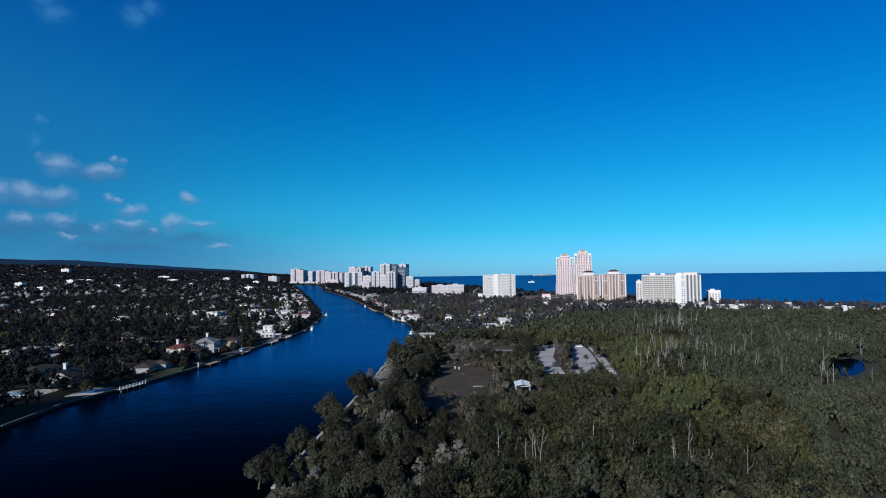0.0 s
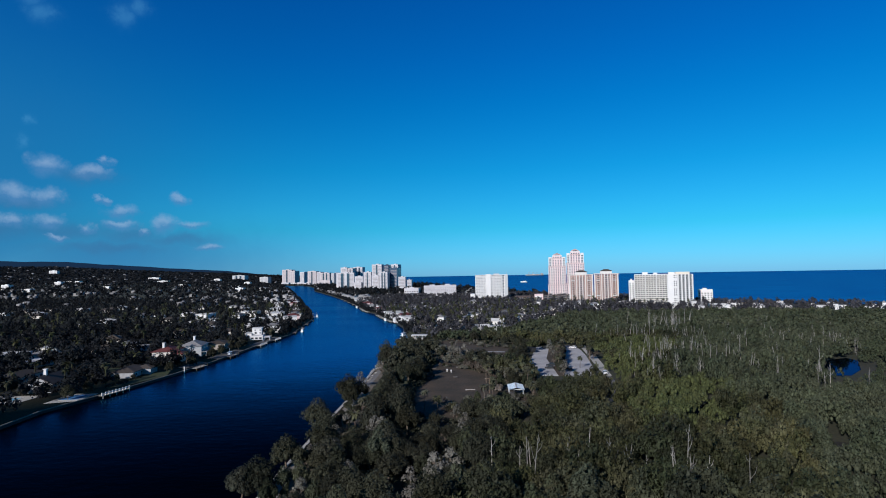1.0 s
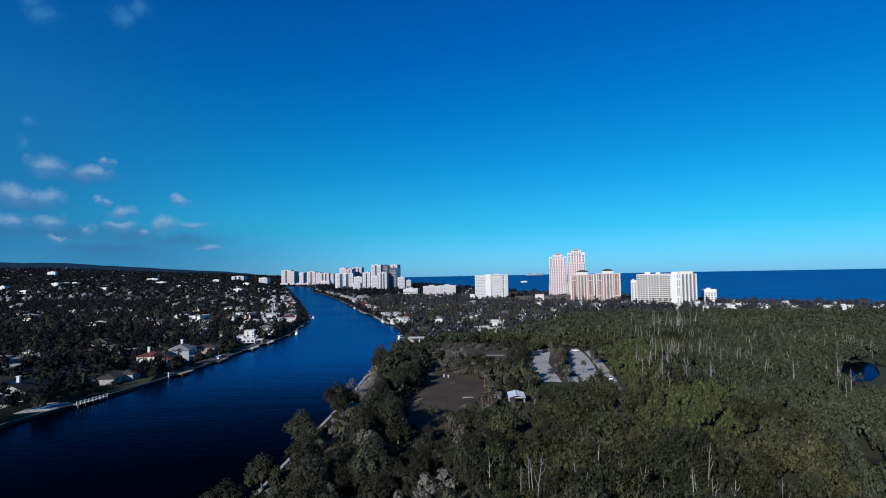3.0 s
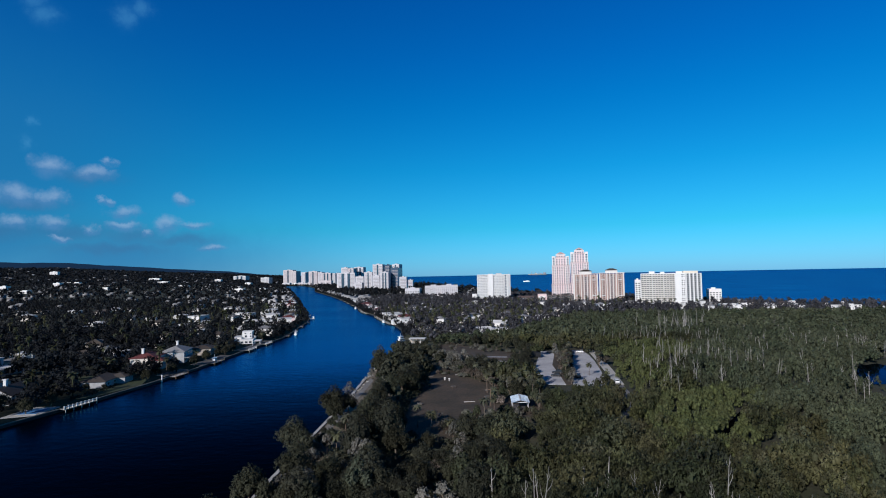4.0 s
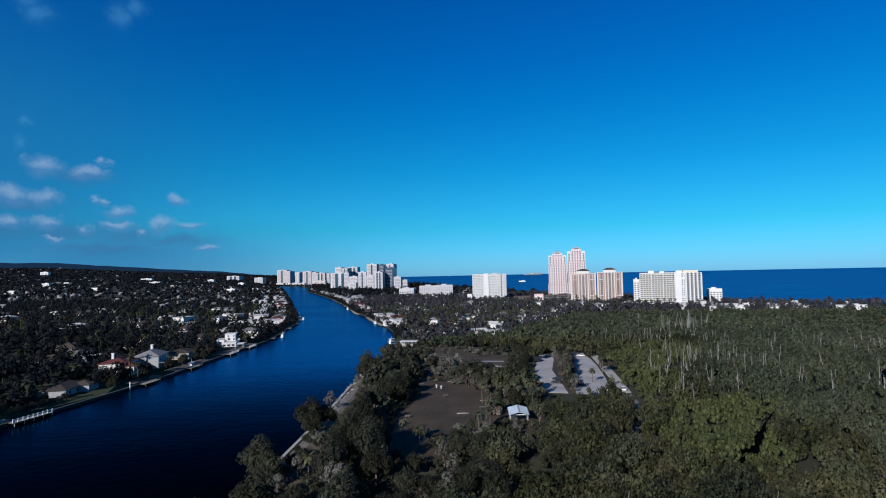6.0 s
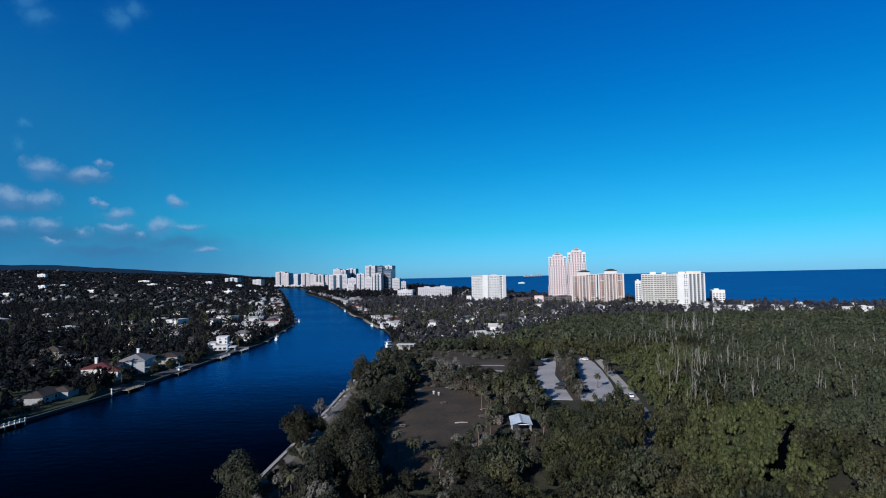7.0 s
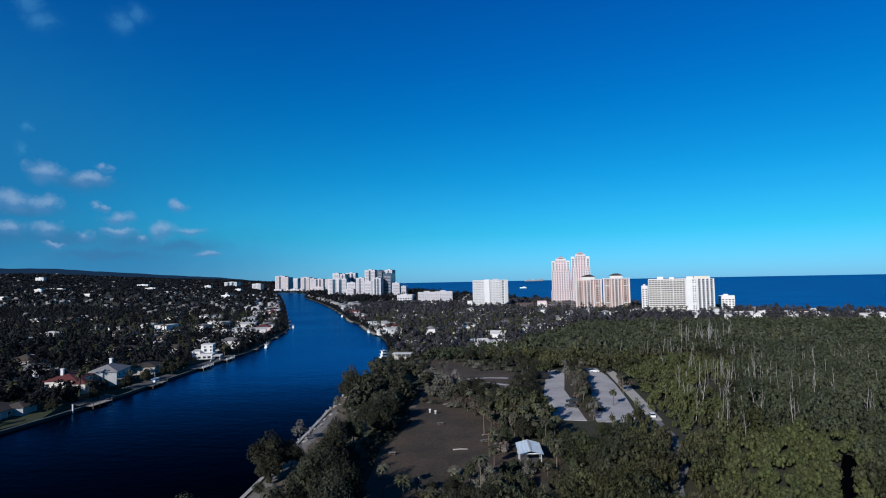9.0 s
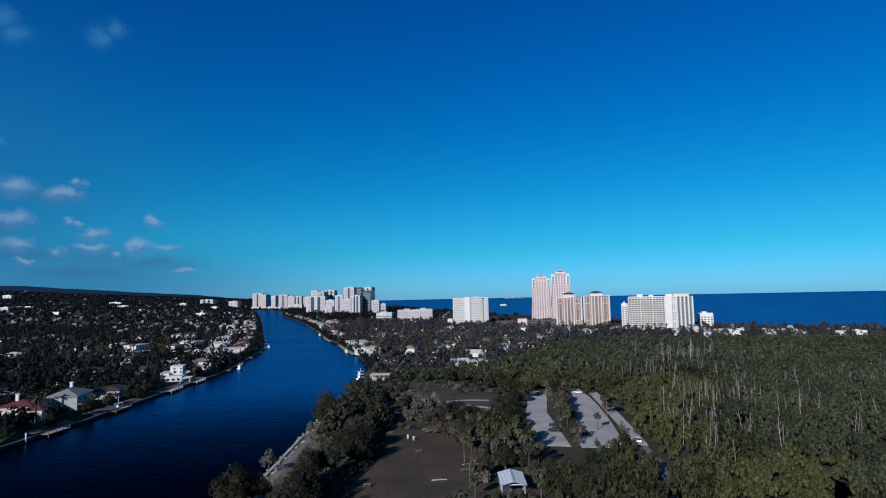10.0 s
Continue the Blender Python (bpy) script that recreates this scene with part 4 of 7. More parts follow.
# dead trees: two loose groups and stragglers
sg = np.random.default_rng(44)
for cx, cy, sx, sy, n in ((187, 468, 11, 8, 26), (104, 270, 8, 12, 32), (260, 465, 40, 12, 24), (53, 133, 6, 4, 12), (16, 141, 5, 4, 4), (28, 143, 6, 5, 5), (135, 326, 13, 18, 56), (205, 380, 42, 34, 92), (250, 330, 38, 30, 48), (150, 410, 20, 6, 40), (160, 262, 22, 18, 18)):
    for _ in range(n):
        px, py = sg.normal(cx, sx), sg.normal(cy, sy)
        if not open_ground(np.array([px]), np.array([py]), 0.5)[0]:
            plant(SNAGS[sg.integers(0, 8)], px, py, sg.uniform(0.62, 1.0) * (1.5 if cx == 187 else 0.8 if cx > 200 else 1.0))

# single trees that stand out
for m, px, py, s in ((BARE[0], -34, 258, 1.0), (BARE[0], 8, 338, 1.1), (BARE[1], 12, 334, 1.1), (BARE[0], 16, 340, 1.2), (BARE[1], 10, 345, 1.0), (BARE[1], -30, 300, 0.8), (BARE[0], 3, 212, 0.7)):
    plant(m, px, py, s)
for k, (px, py, s) in enumerate(((-39, 153, 0.95), (-43.5, 133, 0.8), (-40.5, 135, 0.9), (-38.5, 189, 1.05), (-35, 230, 1.1), (-33.5, 224.5, 0.8), (-30.5, 234, 0.8), (-34.5, 183, 0.8), (-30, 322, 0.8))):
    plant(HARD[k % 5], px, py, s)
for k, px, py, s in ((0, 7, 319, 0.95), (1, 12.5, 322, 0.9), (0, 3, 352, 1.1), (1, 9, 358, 0.9), (0, 18, 340, 0.8)):
    plant(BUSH[k], px, py, s)
for k, (px, py, s) in enumerate(((-14, 197, 0.9), (-11, 204, 0.8), (-15, 209, 0.85), (-12, 190, 1.0), (-20, 222, 0.8), (-20, 238, 0.85), (-19, 230, 0.8), (-20, 213, 0.85), (-17, 252, 0.8), (-20, 204, 0.85), (-20, 192, 0.9), (-21, 246, 0.8), (-20, 182, 0.9), (-29, 330, 0.9), (-26, 312, 0.8))):
    plant(HARD[k % 5], px, py, s, tall=1.4)
for k, (px, py, s) in enumerate(((34, 300, 0.55), (40, 302, 0.5), (36, 308, 0.6), (33, 318, 0.5), (47, 330, 0.55), (50, 342, 0.6), (53, 354, 0.6), (57, 368, 0.65), (46, 352, 0.4), (52, 378, 0.6), (46, 394, 0.7), (40, 402, 0.7), (52, 398, 0.8), (34, 412, 0.7), (27, 420, 0.8), (44, 412, 0.9), (36, 424, 0.9), (20, 428, 0.7), (56, 388, 0.7), (30, 334, 0.35), (28, 300, 0.6), (45, 308, 0.45), (49, 320, 0.5))):
    plant((HARD[k % 5], MANG[k % 5])[k % 2], px, py, s)
for k, (px, py, s) in enumerate(((62.5, 298, 0.5), (65.5, 312, 0.62), (69, 325, 0.58), (72.5, 340, 0.6), (76, 354, 0.55), (79, 368, 0.5))):
    plant(HARD[k % 5], px, py, s)
for k in range(12):
    plant((BUSH[k % 2], HARD[k % 5])[k % 2], -20 + (k * 7) % 22, 392 + (k * 11) % 32, 0.34 + 0.03 * (k % 4))
for k in range(12):
    plant((BUSH[k % 2], MANG[k % 5], DRY[k % 2])[k % 3], 27 + k * 0.85, 229.5 - (k % 3) * 1.6, 0.28 + 0.05 * (k % 3))
for k, (px, py, s) in enumerate(((63, 303, 1.5), (66.5, 315, 1.7), (69.5, 329, 1.6), (73, 344, 1.5), (77, 361, 1.4), (87, 322, 1.5), (88.5, 334, 1.3))):
    plant(DRY[k % 2], px, py, s)
for px, py, s in ((19, 322, 0.75), (25, 318, 0.8), (23, 328, 0.7), (30, 312, 0.7), (31, 322, 0.6)):
    plant(HARD[int(px) % 5], px, py, s)
for k in range(22):
    f = k / 21
    plant(DRY[k % 2], 14.5 + 14 * f + rng.normal(0, 0.7), 306 - 38 * f + rng.normal(0, 0.7), rng.uniform(0.75, 1.1))
plant(TAN, 25, 243.5, 1.0)
for k, (px, py, t) in enumerate(((11.6, 226, 0.42), (15, 221, 0.6), (19.8, 226, 0.45), (23.5, 220, 0.6), (18, 215, 0.7), (12, 214, 0.6), (29, 224, 0.45), (26, 214, 0.6), (8, 208, 0.6), (21, 208, 0.7))):
    plant((BUSH[k % 2], MANG[k % 5])[k % 2], px, py, t)
# palms: round the pavilion and the field's east rim, and in the parking island
for px, py in ((24, 252), (27, 256), (22, 262), (31, 259), (34, 262), (29, 268), (33, 273), (25, 270), (36, 268), (30, 281), (26, 286), (22, 292), (35, 280), (38, 289), (20, 300), (31, 295), (41, 300), (27, 303),
               (-4.7, 211.9), (0.0, 208.3), (5.4, 202.2), (20, 206.5), (17, 211), (-26, 186), (-25, 196), (38, 246), (42, 252), (45, 262), (41, 268), (46, 274), (43, 281)):
    plant(PALMS[rng.integers(0, 3)], px, py, rng.uniform(0.65, 0.9))
pg = np.random.default_rng(61)
for poly in (FIELD[9:-2], NORTH_GLADE):
    for (ax, ay), (bx, by) in zip(poly, poly[1:] + poly[:1]):
        for k in range(int(math.hypot(bx - ax, by - ay) / 2.6)):
            f = pg.uniform(0, 1)
            px, py = ax + (bx - ax) * f + pg.normal(0, 0.9), ay + (by - ay) * f + pg.normal(0, 0.9)
            if not inside(np.array([px]), np.array([py]), PAVILION_YARD)[0]:
                plant((DRY[k % 2], MANG[k % 5], BUSH[k % 2])[k % 3], px, py, pg.uniform(0.22, 0.5))
for k in range(44):
    f = pg.uniform(0, 1)
    px, py = 22 + 14 * f + pg.normal(0, 3.0) + 3, 322 - 68 * f + pg.normal(0, 4)
    if not inside(np.array([px]), np.array([py]), FIELD)[0] and not inside(np.array([px]), np.array([py]), LOT_WEST)[0]:
        plant((PALMS[k % 3], PALMS[(k + 1) % 3], HARD[k % 5], BARE[k % 2])[k % 4], px, py, pg.uniform(0.5, 0.8))
for px, py in ((37.5, 229), (39, 236), (38.5, 241), (26, 226), (29, 224), (34, 223), (24, 216), (27, 213), (31, 211), (36, 214), (40, 218), (41, 226), (42, 234), (43, 242), (22, 232), (23, 243), (38, 250), (27, 249)):
    plant((MANG[rng.integers(0, 5)], BARE[0], PALMS[0])[int(px + py) % 3], px, py, 0.45 if py < 229 else 0.75)
for px, py in ((62, 296), (66, 318), (71, 331), (76, 352), (73, 345), (80, 368), (64, 304), (69, 326), (84, 318), (86, 327), (73, 296)):
    plant(PALMS[rng.integers(0, 3)], px, py, rng.uniform(0.7, 0.95))
for px, py in ((61, 285), (63, 297), (65, 305), (67, 312), (69, 322), (71, 329), (74, 340), (76, 349), (78, 360), (79, 372), (81, 378), (60, 276)):
    plant((BARE[0], HARD[2], BARE[1])[int(px) % 3], px, py, rng.uniform(0.45, 0.8))
for px, py in ((45, 300), (47, 318), (49, 335), (43, 308), (52, 352), (56, 366), (59, 378), (41, 322), (44, 340)):
    plant(HARD[rng.integers(0, 5)], px, py, rng.uniform(0.5, 0.72))
# trees round the private jetty
for k, (px, py, s) in enumerate(((-24, 424, 0.4), (-19, 420, 0.45), (-13, 421, 0.4), (-7, 424, 0.45), (-1, 430, 0.5), (1, 439, 0.55), (2, 447, 0.6), (-4, 449, 0.5), (-11, 450, 0.55), (-15, 456, 0.5), (-5, 457, 0.6), (5, 455, 0.55))):
    plant(HARD[k % 5], px, py, s)
# grey trees in the parking island and along the lot's west rim
for k in range(9):
    f = (k + 0.5) / 9
    ix = sum(p[0] for p in LOT_ISLAND) / len(LOT_ISLAND)
    iy0, iy1 = min(p[1] for p in LOT_ISLAND), max(p[1] for p in LOT_ISLAND)
    py = iy0 + (iy1 - iy0) * f
    px = float(np.mean([p[0] for p in sorted(LOT_ISLAND, key=lambda p: abs(p[1] - py))[:3]])) * 0.7 + ix * 0.3
    plant((BARE[k % 2], HARD[k % 5], BARE[(k + 1) % 2])[k % 3], px, py, (1.0, 0.55, 0.85)[k % 3])
# scrub that breaks up the north glade
ng = np.random.default_rng(64)
for k in range(90):
    px, py = ng.uniform(-2, 50), ng.uniform(334, 424)
    if inside(np.array([px]), np.array([py]), NORTH_GLADE)[0] and not (12 < px < 46 and 336 < py < 376) and math.sin(px * 0.22) + math.sin(py * 0.16 + 1) > -0.5:
        plant((BUSH[k % 2], DRY[k % 2], MANG[k % 5], BARE[k % 2])[k % 4], px, py, ng.uniform(0.22, 0.55))
# ---- tall buildings along the beach ----
WINDOW_MESH = {}


def window_piece(parent, w, h, m, glass=None, name="window", deep=0.16):
    """A window: a pane in a thin raised frame; alike ones share their mesh."""
    glass = glass or M_GLASS
    key = (round(w, 2), round(h, 2), glass.name, round(deep, 2))
    if key not in WINDOW_MESH:
        bm = bmesh.new()
        t = min(0.12, w * 0.08)
        box(bm, -w / 2 + t, w / 2 - t, -deep * 0.5, 0.05, t, h - t, 0)
        for a in ((-w / 2, -w / 2 + t, 0, h), (w / 2 - t, w / 2, 0, h), (-w / 2 + t, w / 2 - t, 0, t), (-w / 2 + t, w / 2 - t, h - t, h)):
            box(bm, a[0], a[1], -deep, 0.05, a[2], a[3], 1)
        me = bpy.data.meshes.new(name)
        bm.to_mesh(me)
        bm.free()
        me.materials.append(glass)
        me.materials.append(M_WHITE)
        WINDOW_MESH[key] = me
    o = new(name, WINDOW_MESH[key])
    o.parent, o.matrix_basis = parent, m
    return o


BAND_MESH = {}


def balcony_piece(parent, w, m, material, deep=1.5, rail=1.05, name="balcony"):
    """A balcony: slab, solid rail and two end walls; alike ones share their mesh."""
    key = (round(w, 2), material.name, deep, rail)
    if key not in BAND_MESH:
        bm = bmesh.new()
        box(bm, -w / 2, w / 2, -deep, 0, -0.22, 0.0)
        box(bm, -w / 2, w / 2, -deep - 0.12, -deep, -0.22, rail)
        for s in (-1, 1):
            box(bm, s * w / 2 - 0.1, s * w / 2 + 0.1, -deep, 0, 0, rail)
        me = bpy.data.meshes.new(name)
        bm.to_mesh(me)
        bm.free()
        me.materials.append(material)
        BAND_MESH[key] = me
    o = new(name, BAND_MESH[key])
    o.parent, o.matrix_basis = parent, m
    return o


def tower_root(name, x, y, turn, label, category="apartment tower", group="beach towers"):
    return thing(name, pose(x, y, float(land_z(x, y)) - 0.3, 0, 0, turn), label, category, group)


def roof_set(root, w, d, h, wall, parapet=1.1):
    bm = bmesh.new()
    for a in ((-w / 2, w / 2, 0, 0.35), (-w / 2, w / 2, d - 0.35, d), (-w / 2, -w / 2 + 0.35, 0.35, d - 0.35), (w / 2 - 0.35, w / 2, 0.35, d - 0.35)):
        box(bm, a[0], a[1], a[2], a[3], h, h + parapet)
    part("parapet", bm, wall, root)
    part("roof", boxm(-w / 2 + 0.35, w / 2 - 0.35, 0.35, d - 0.35, h - 0.05, h + 0.15), M_ROOFW, root)


def side_windows(root, w, d, floors, fh, cols, ww, wh, z0, east=True, west=True, glass=None):
    for f in range(floors):
        for c in range(cols):
            yy = d * (c + 0.5) / cols
            if east:
                window_piece(root, ww, wh, pose(w / 2, yy, z0 + f * fh, 0, 0, 90), glass)
            if west:
                window_piece(root, ww, wh, pose(-w / 2, yy, z0 + f * fh, 0, 0, -90), glass)


# a broad white slab with rows of balconies beside a plain white stair wall and a ribbed wing
def ribbed_slab():
    r = tower_root("apartment_tower", 320, 800, -18, "broad white apartment slab with rows of long balconies")
    r.matrix_basis = r.matrix_basis @ Matrix.Diagonal((0.92, 0.9, 1, 1))
    fh, n = 2.72, 15
    H = fh * n + 2.5
    part("wall", boxm(-42, 6, 1.6, 22, 0, H, 0.1), M_CREAM, r)
    part("stair_wall", boxm(6, 20, -0.5, 24, 0, H + 0.8, 0.1), M_WHITE, r, "plain bright white stair wall")
    part("wing", boxm(20, 42, 1.0, 24, 0, H, 0.1), M_GREYD, r, "shaded grey wing between white ribs")
    for f in range(n):
        z = 3.0 + f * fh
        for k in range(3):
            balcony_piece(r, 15.3, pose(-34 + k * 16, 1.6, z), M_CREAM, deep=1.5, rail=1.0)
            for j in range(4):
                window_piece(r, 3.0, 1.9, pose(-34 + k * 16 - 5.7 + j * 3.8, 1.6, z + 0.05), deep=0.08)
        for k in range(4):
            window_piece(r, 2.6, 2.0, pose(23.4 + k * 5.1, 1.0, z), deep=0.08)
        if f not in (3, 8, 12):
            window_piece(r, 1.9, 1.7, pose(15.6, -0.5, z))
            window_piece(r, 1.3, 1.7, pose(18.2, -0.5, z))
    for k in range(5):
        part("rib", boxm(20.3 + k * 5.1, 21.7 + k * 5.1, -0.8, 1.0, 0, H + 0.3, 0.05), M_WHITE, r)
    for x0 in (-42.3, -26.2, -10.2, 5.2):
        part("fin", boxm(x0, x0 + 0.6, -0.3, 1.6, 0, H, 0.03), M_WHITE, r)
    part("parapet", boxm(-42.2, 5.9, 1.3, 2.0, H, H + 1.0), M_WHITE, r)
    part("roof", boxm(-41.8, 41.8, 2.2, 23.8, H + 0.02, H + 0.3), M_ROOFW, r)
    for a in ((-30, -22, 3.4), (-14, -8, 2.6), (8, 17, 3.0)):
        part("roof_house", boxm(a[0], a[1], 8, 16, H + 0.3, H + 0.3 + a[2], 0.05), M_WHITE, r)
    part("roof_house", boxm(18, 38, 6, 18, H + 0.3, H + 3.6, 0.05), M_BEIGE, r, "tan plant room on the roof")
    side_windows(r, 84, 24, 12, fh, 3, 2.4, 1.6, 4, west=False)


def white_slab():
    r = tower_root("apartment_tower", 98.5, 1020, -5, "white apartment tower with fine balcony lines and a middle shaft")
    fh, n, H = 2.75, 16, 45.5
    part("wall", boxm(-29, 29, 1.4, 20, 0, H, 0.1), M_WHITE, r)
    part("shaft", boxm(-10, -1, -0.9, 18, 0, H + 2.2, 0.1), M_WHITE, r, "plain white middle shaft")
    for f in range(n):
        z = 2.2 + f * fh
        for cx, w in ((-19.5, 18.4), (8.8, 18.6)):
            balcony_piece(r, w, pose(cx, 1.4, z), M_WHITE, deep=1.1, rail=1.5)
            for j in range(4):
                window_piece(r, 3.4, 1.6, pose(cx - 6.9 + j * 4.6, 1.4, z + 0.3), deep=0.06)
        window_piece(r, 3.2, 2.0, pose(21, 1.4, z), M_GLASSB, deep=0.06)
    part("end_wall", boxm(23.5, 29.3, -0.6, 20.2, 0, H + 0.5, 0.1), M_GREYW, r, "pale grey end wall")
    roof_set(r, 57.6, 20, H + 0.03, M_WHITE)
    part("roof_house", boxm(4, 14, 6, 14, H + 0.3, H + 3.0, 0.05), M_GREYW, r)
    part("annex", boxm(-38, -30, -8, 10, 0, 13, 0.1), M_WHITE, r, "low white annex")
    mast = bmesh.new()
    tube(mast, [(27, 8, H), (27, 8, H + 6)], [0.25, 0.12], 5)
    part("mast", mast, M_CONC, r)
    side_windows(r, 58.6, 20, 14, fh, 2, 2.2, 1.6, 4, west=False)


def pink_tower(x, y, turn, H, label):
    """A stepped pink tower with white trimmed shoulders and a domed crown."""
    r = tower_root("apartment_tower", x, y, turn, label, group="pink twin towers")
    r.matrix_basis = r.matrix_basis @ Matrix.Diagonal((1.17, 1, 1, 1))
    fh = 3.0
    steps = [(30, 26, 0, H * 0.30), (28, 25, H * 0.30, H * 0.72), (24, 22, H * 0.72, H * 0.90), (15, 16, H * 0.90, H * 0.965)]
    for w, d, z0, z1 in steps:
        part("wall", boxm(-w / 2, w / 2, (26 - d) / 2, 26 - (26 - d) / 2, z0, z1, 0.15), M_PINK, r)
        part("cornice", boxm(-w / 2 - 0.5, w / 2 + 0.5, (26 - d) / 2 - 0.5, 26.5 - (26 - d) / 2, z1 - 0.9, z1 + 0.3, 0.1), M_PINKD if z0 < H * 0.8 else M_WHITE, r, "projecting trim course")
        nf = int((z1 - z0 - 1) / fh)
        cols = int(w / 3.5)
        for f in range(nf):
            for c in range(cols):
                xx = -w / 2 + w * (c + 0.5) / cols
                yy = (26 - d) / 2
                if c in (1, cols - 2) and z0 < H * 0.7:
                    balcony_piece(r, 3.2, pose(xx, yy, z0 + 1.0 + f * fh), M_WHITE, deep=1.2, rail=0.95)
                window_piece(r, 2.5 if c in (1, cols - 2) else 1.9, 2.0, pose(xx, yy, z0 + 1.1 + f * fh), M_GLASSB, deep=0.08)
            for c in range(1):
                window_piece(r, 9.0, 1.6, pose(-w / 2, (26 - d) / 2 + d * 0.5, z0 + 1.1 + f * fh, 0, 0, -90), M_GLASSB, deep=0.08)
    for s in (-1, 1):
        part("turret", boxm(s * 11 - 2.6, s * 11 + 2.6, 1.0, 8, H * 0.72, H * 0.93, 0.15), M_WHITE, r, "white shoulder turret")
        for f in range(int(H * 0.19 / fh)):
            window_piece(r, 3.0, 2.0, pose(s * 11, 1.0, H * 0.73 + f * fh), M_GLASSB, deep=0.1)
    arch = bmesh.new()
    n = 10
    pts = [(6.5 * math.cos(math.pi * k / n), H * 0.965 + 4.0 * math.sin(math.pi * k / n)) for k in range(n + 1)]
    lo = [arch.verts.new((px, 6, pz)) for px, pz in pts]
    hi = [arch.verts.new((px, 20, pz)) for px, pz in pts]
    arch.faces.new(lo)
    arch.faces.new(hi[::-1])
    for k in range(n):
        arch.faces.new((lo[k], hi[k], hi[k + 1], lo[k + 1]))
    arch.faces.new((lo[0], lo[-1], hi[-1], hi[0]))
    bmesh.ops.recalc_face_normals(arch, faces=arch.faces)
    part("vault", arch, M_PINKD, r, "barrel vaulted dull pink roof")
    part("crown_window", boxm(-3.2, 3.2, 5.7, 5.95, H * 0.93, H * 0.985, 0.05), M_GLASSB, r, "tall dark crown window")
    part("finial", boxm(-1.6, 1.6, 11, 15, H * 0.965 + 3.9, H * 0.965 + 5.2, 0.1), M_ROOFG, r, "dark cap on the vault")
    return r


def tan_tower(x, y, turn, H, label):
    """A terracotta and cream tower with a lantern and hipped cap."""
    r = tower_root("apartment_tower", x, y, turn, label, group="tan twin towers")
    r.matrix_basis = r.matrix_basis @ Matrix.Diagonal((1.03, 1, 1, 1))
    fh, n = 2.95, int(H / 2.95) - 1
    part("wall", boxm(-17.5, 17.5, 0, 22, 0, H, 0.15), M_ORANGE, r)
    for cx, w, pr in ((-16.6, 1.9, 0.9), (-13.2, 0.5, 1.1), (-9.0, 0.5, 1.1), (9.0, 0.5, 1.1), (13.2, 0.5, 1.1), (-6.6, 1.3, 0.7), (-2.4, 1.1, 1.4), (2.4, 1.1, 1.4), (6.6, 1.3, 0.7), (16.6, 1.9, 0.9)):
        part("pilaster", boxm(cx - w / 2, cx + w / 2, -pr, 0, 0, H + 0.8, 0.08), M_TRIM, r, "tall off-white pilaster")
    for f in range(n):
        z = 3.2 + f * fh
        for cx in (-11.8, -3.9, 4.6, 11.8) if f % 1 == 0 else ():
            if abs(cx) > 10:
                balcony_piece(r, 5.6, pose(cx, 0, z - 0.2), M_TRIM if f in (3, 11) else M_ORANGE, deep=0.9, rail=0.9)
                window_piece(r, 4.4, 1.8, pose(cx, 0, z), M_GLASS, deep=0.08)
            else:
                window_piece(r, 1.7, 1.7, pose(cx - (0.6 if cx > 0 else 0.5), 0, z), M_GLASS, deep=0.08)
        window_piece(r, 3.0, 1.8, pose(0, -0.02, z), M_GLASSB, deep=0.3)
        for c in range(3):
            window_piece(r, 2.4, 1.7, pose(17.5, 4 + c * 7, z, 0, 0, 90), M_GLASS, deep=0.08)
    part("cornice", boxm(-18.2, 18.2, -1.6, 22.7, H + 0.8, H + 1.7, 0.1), M_CREAM, r)
    part("lantern", boxm(-8.5, 8.5, 2, 19, H + 1.7, H + 5.4, 0.1), M_TRIM, r, "off-white roof lantern")
    cap = bmesh.new()
    base = [cap.verts.new(p) for p in ((-9.5, 1, H + 5.4), (9.5, 1, H + 5.4), (9.5, 20, H + 5.4), (-9.5, 20, H + 5.4))]
    top = [cap.verts.new(p) for p in ((-3, 8, H + 8.2), (3, 8, H + 8.2), (3, 13, H + 8.2), (-3, 13, H + 8.2))]
    cap.faces.new(top)
    cap.faces.new(base[::-1])
    for k in range(4):
        cap.faces.new((base[k], base[(k + 1) % 4], top[(k + 1) % 4], top[k]))
    part("cap", cap, M_ROOFB, r, "brown hipped roof cap")
    return r


def band_piece(parent, w, h, m):
    """A long storey strip, recess shade in its colour; alike ones share their mesh."""
    key = ("band", round(w, 1), round(h, 2))
    if key not in BAND_MESH:
        bm = box(bmesh.new(), -w / 2, w / 2, -0.12, 0.05, 0, h)
        me = bpy.data.meshes.new("balcony")
        bm.to_mesh(me)
        bm.free()
        me.materials.append(M_RECESS_SHADE)
        BAND_MESH[key] = me
    o = new("balcony", BAND_MESH[key])
    o.parent, o.matrix_basis = parent, m
    return o


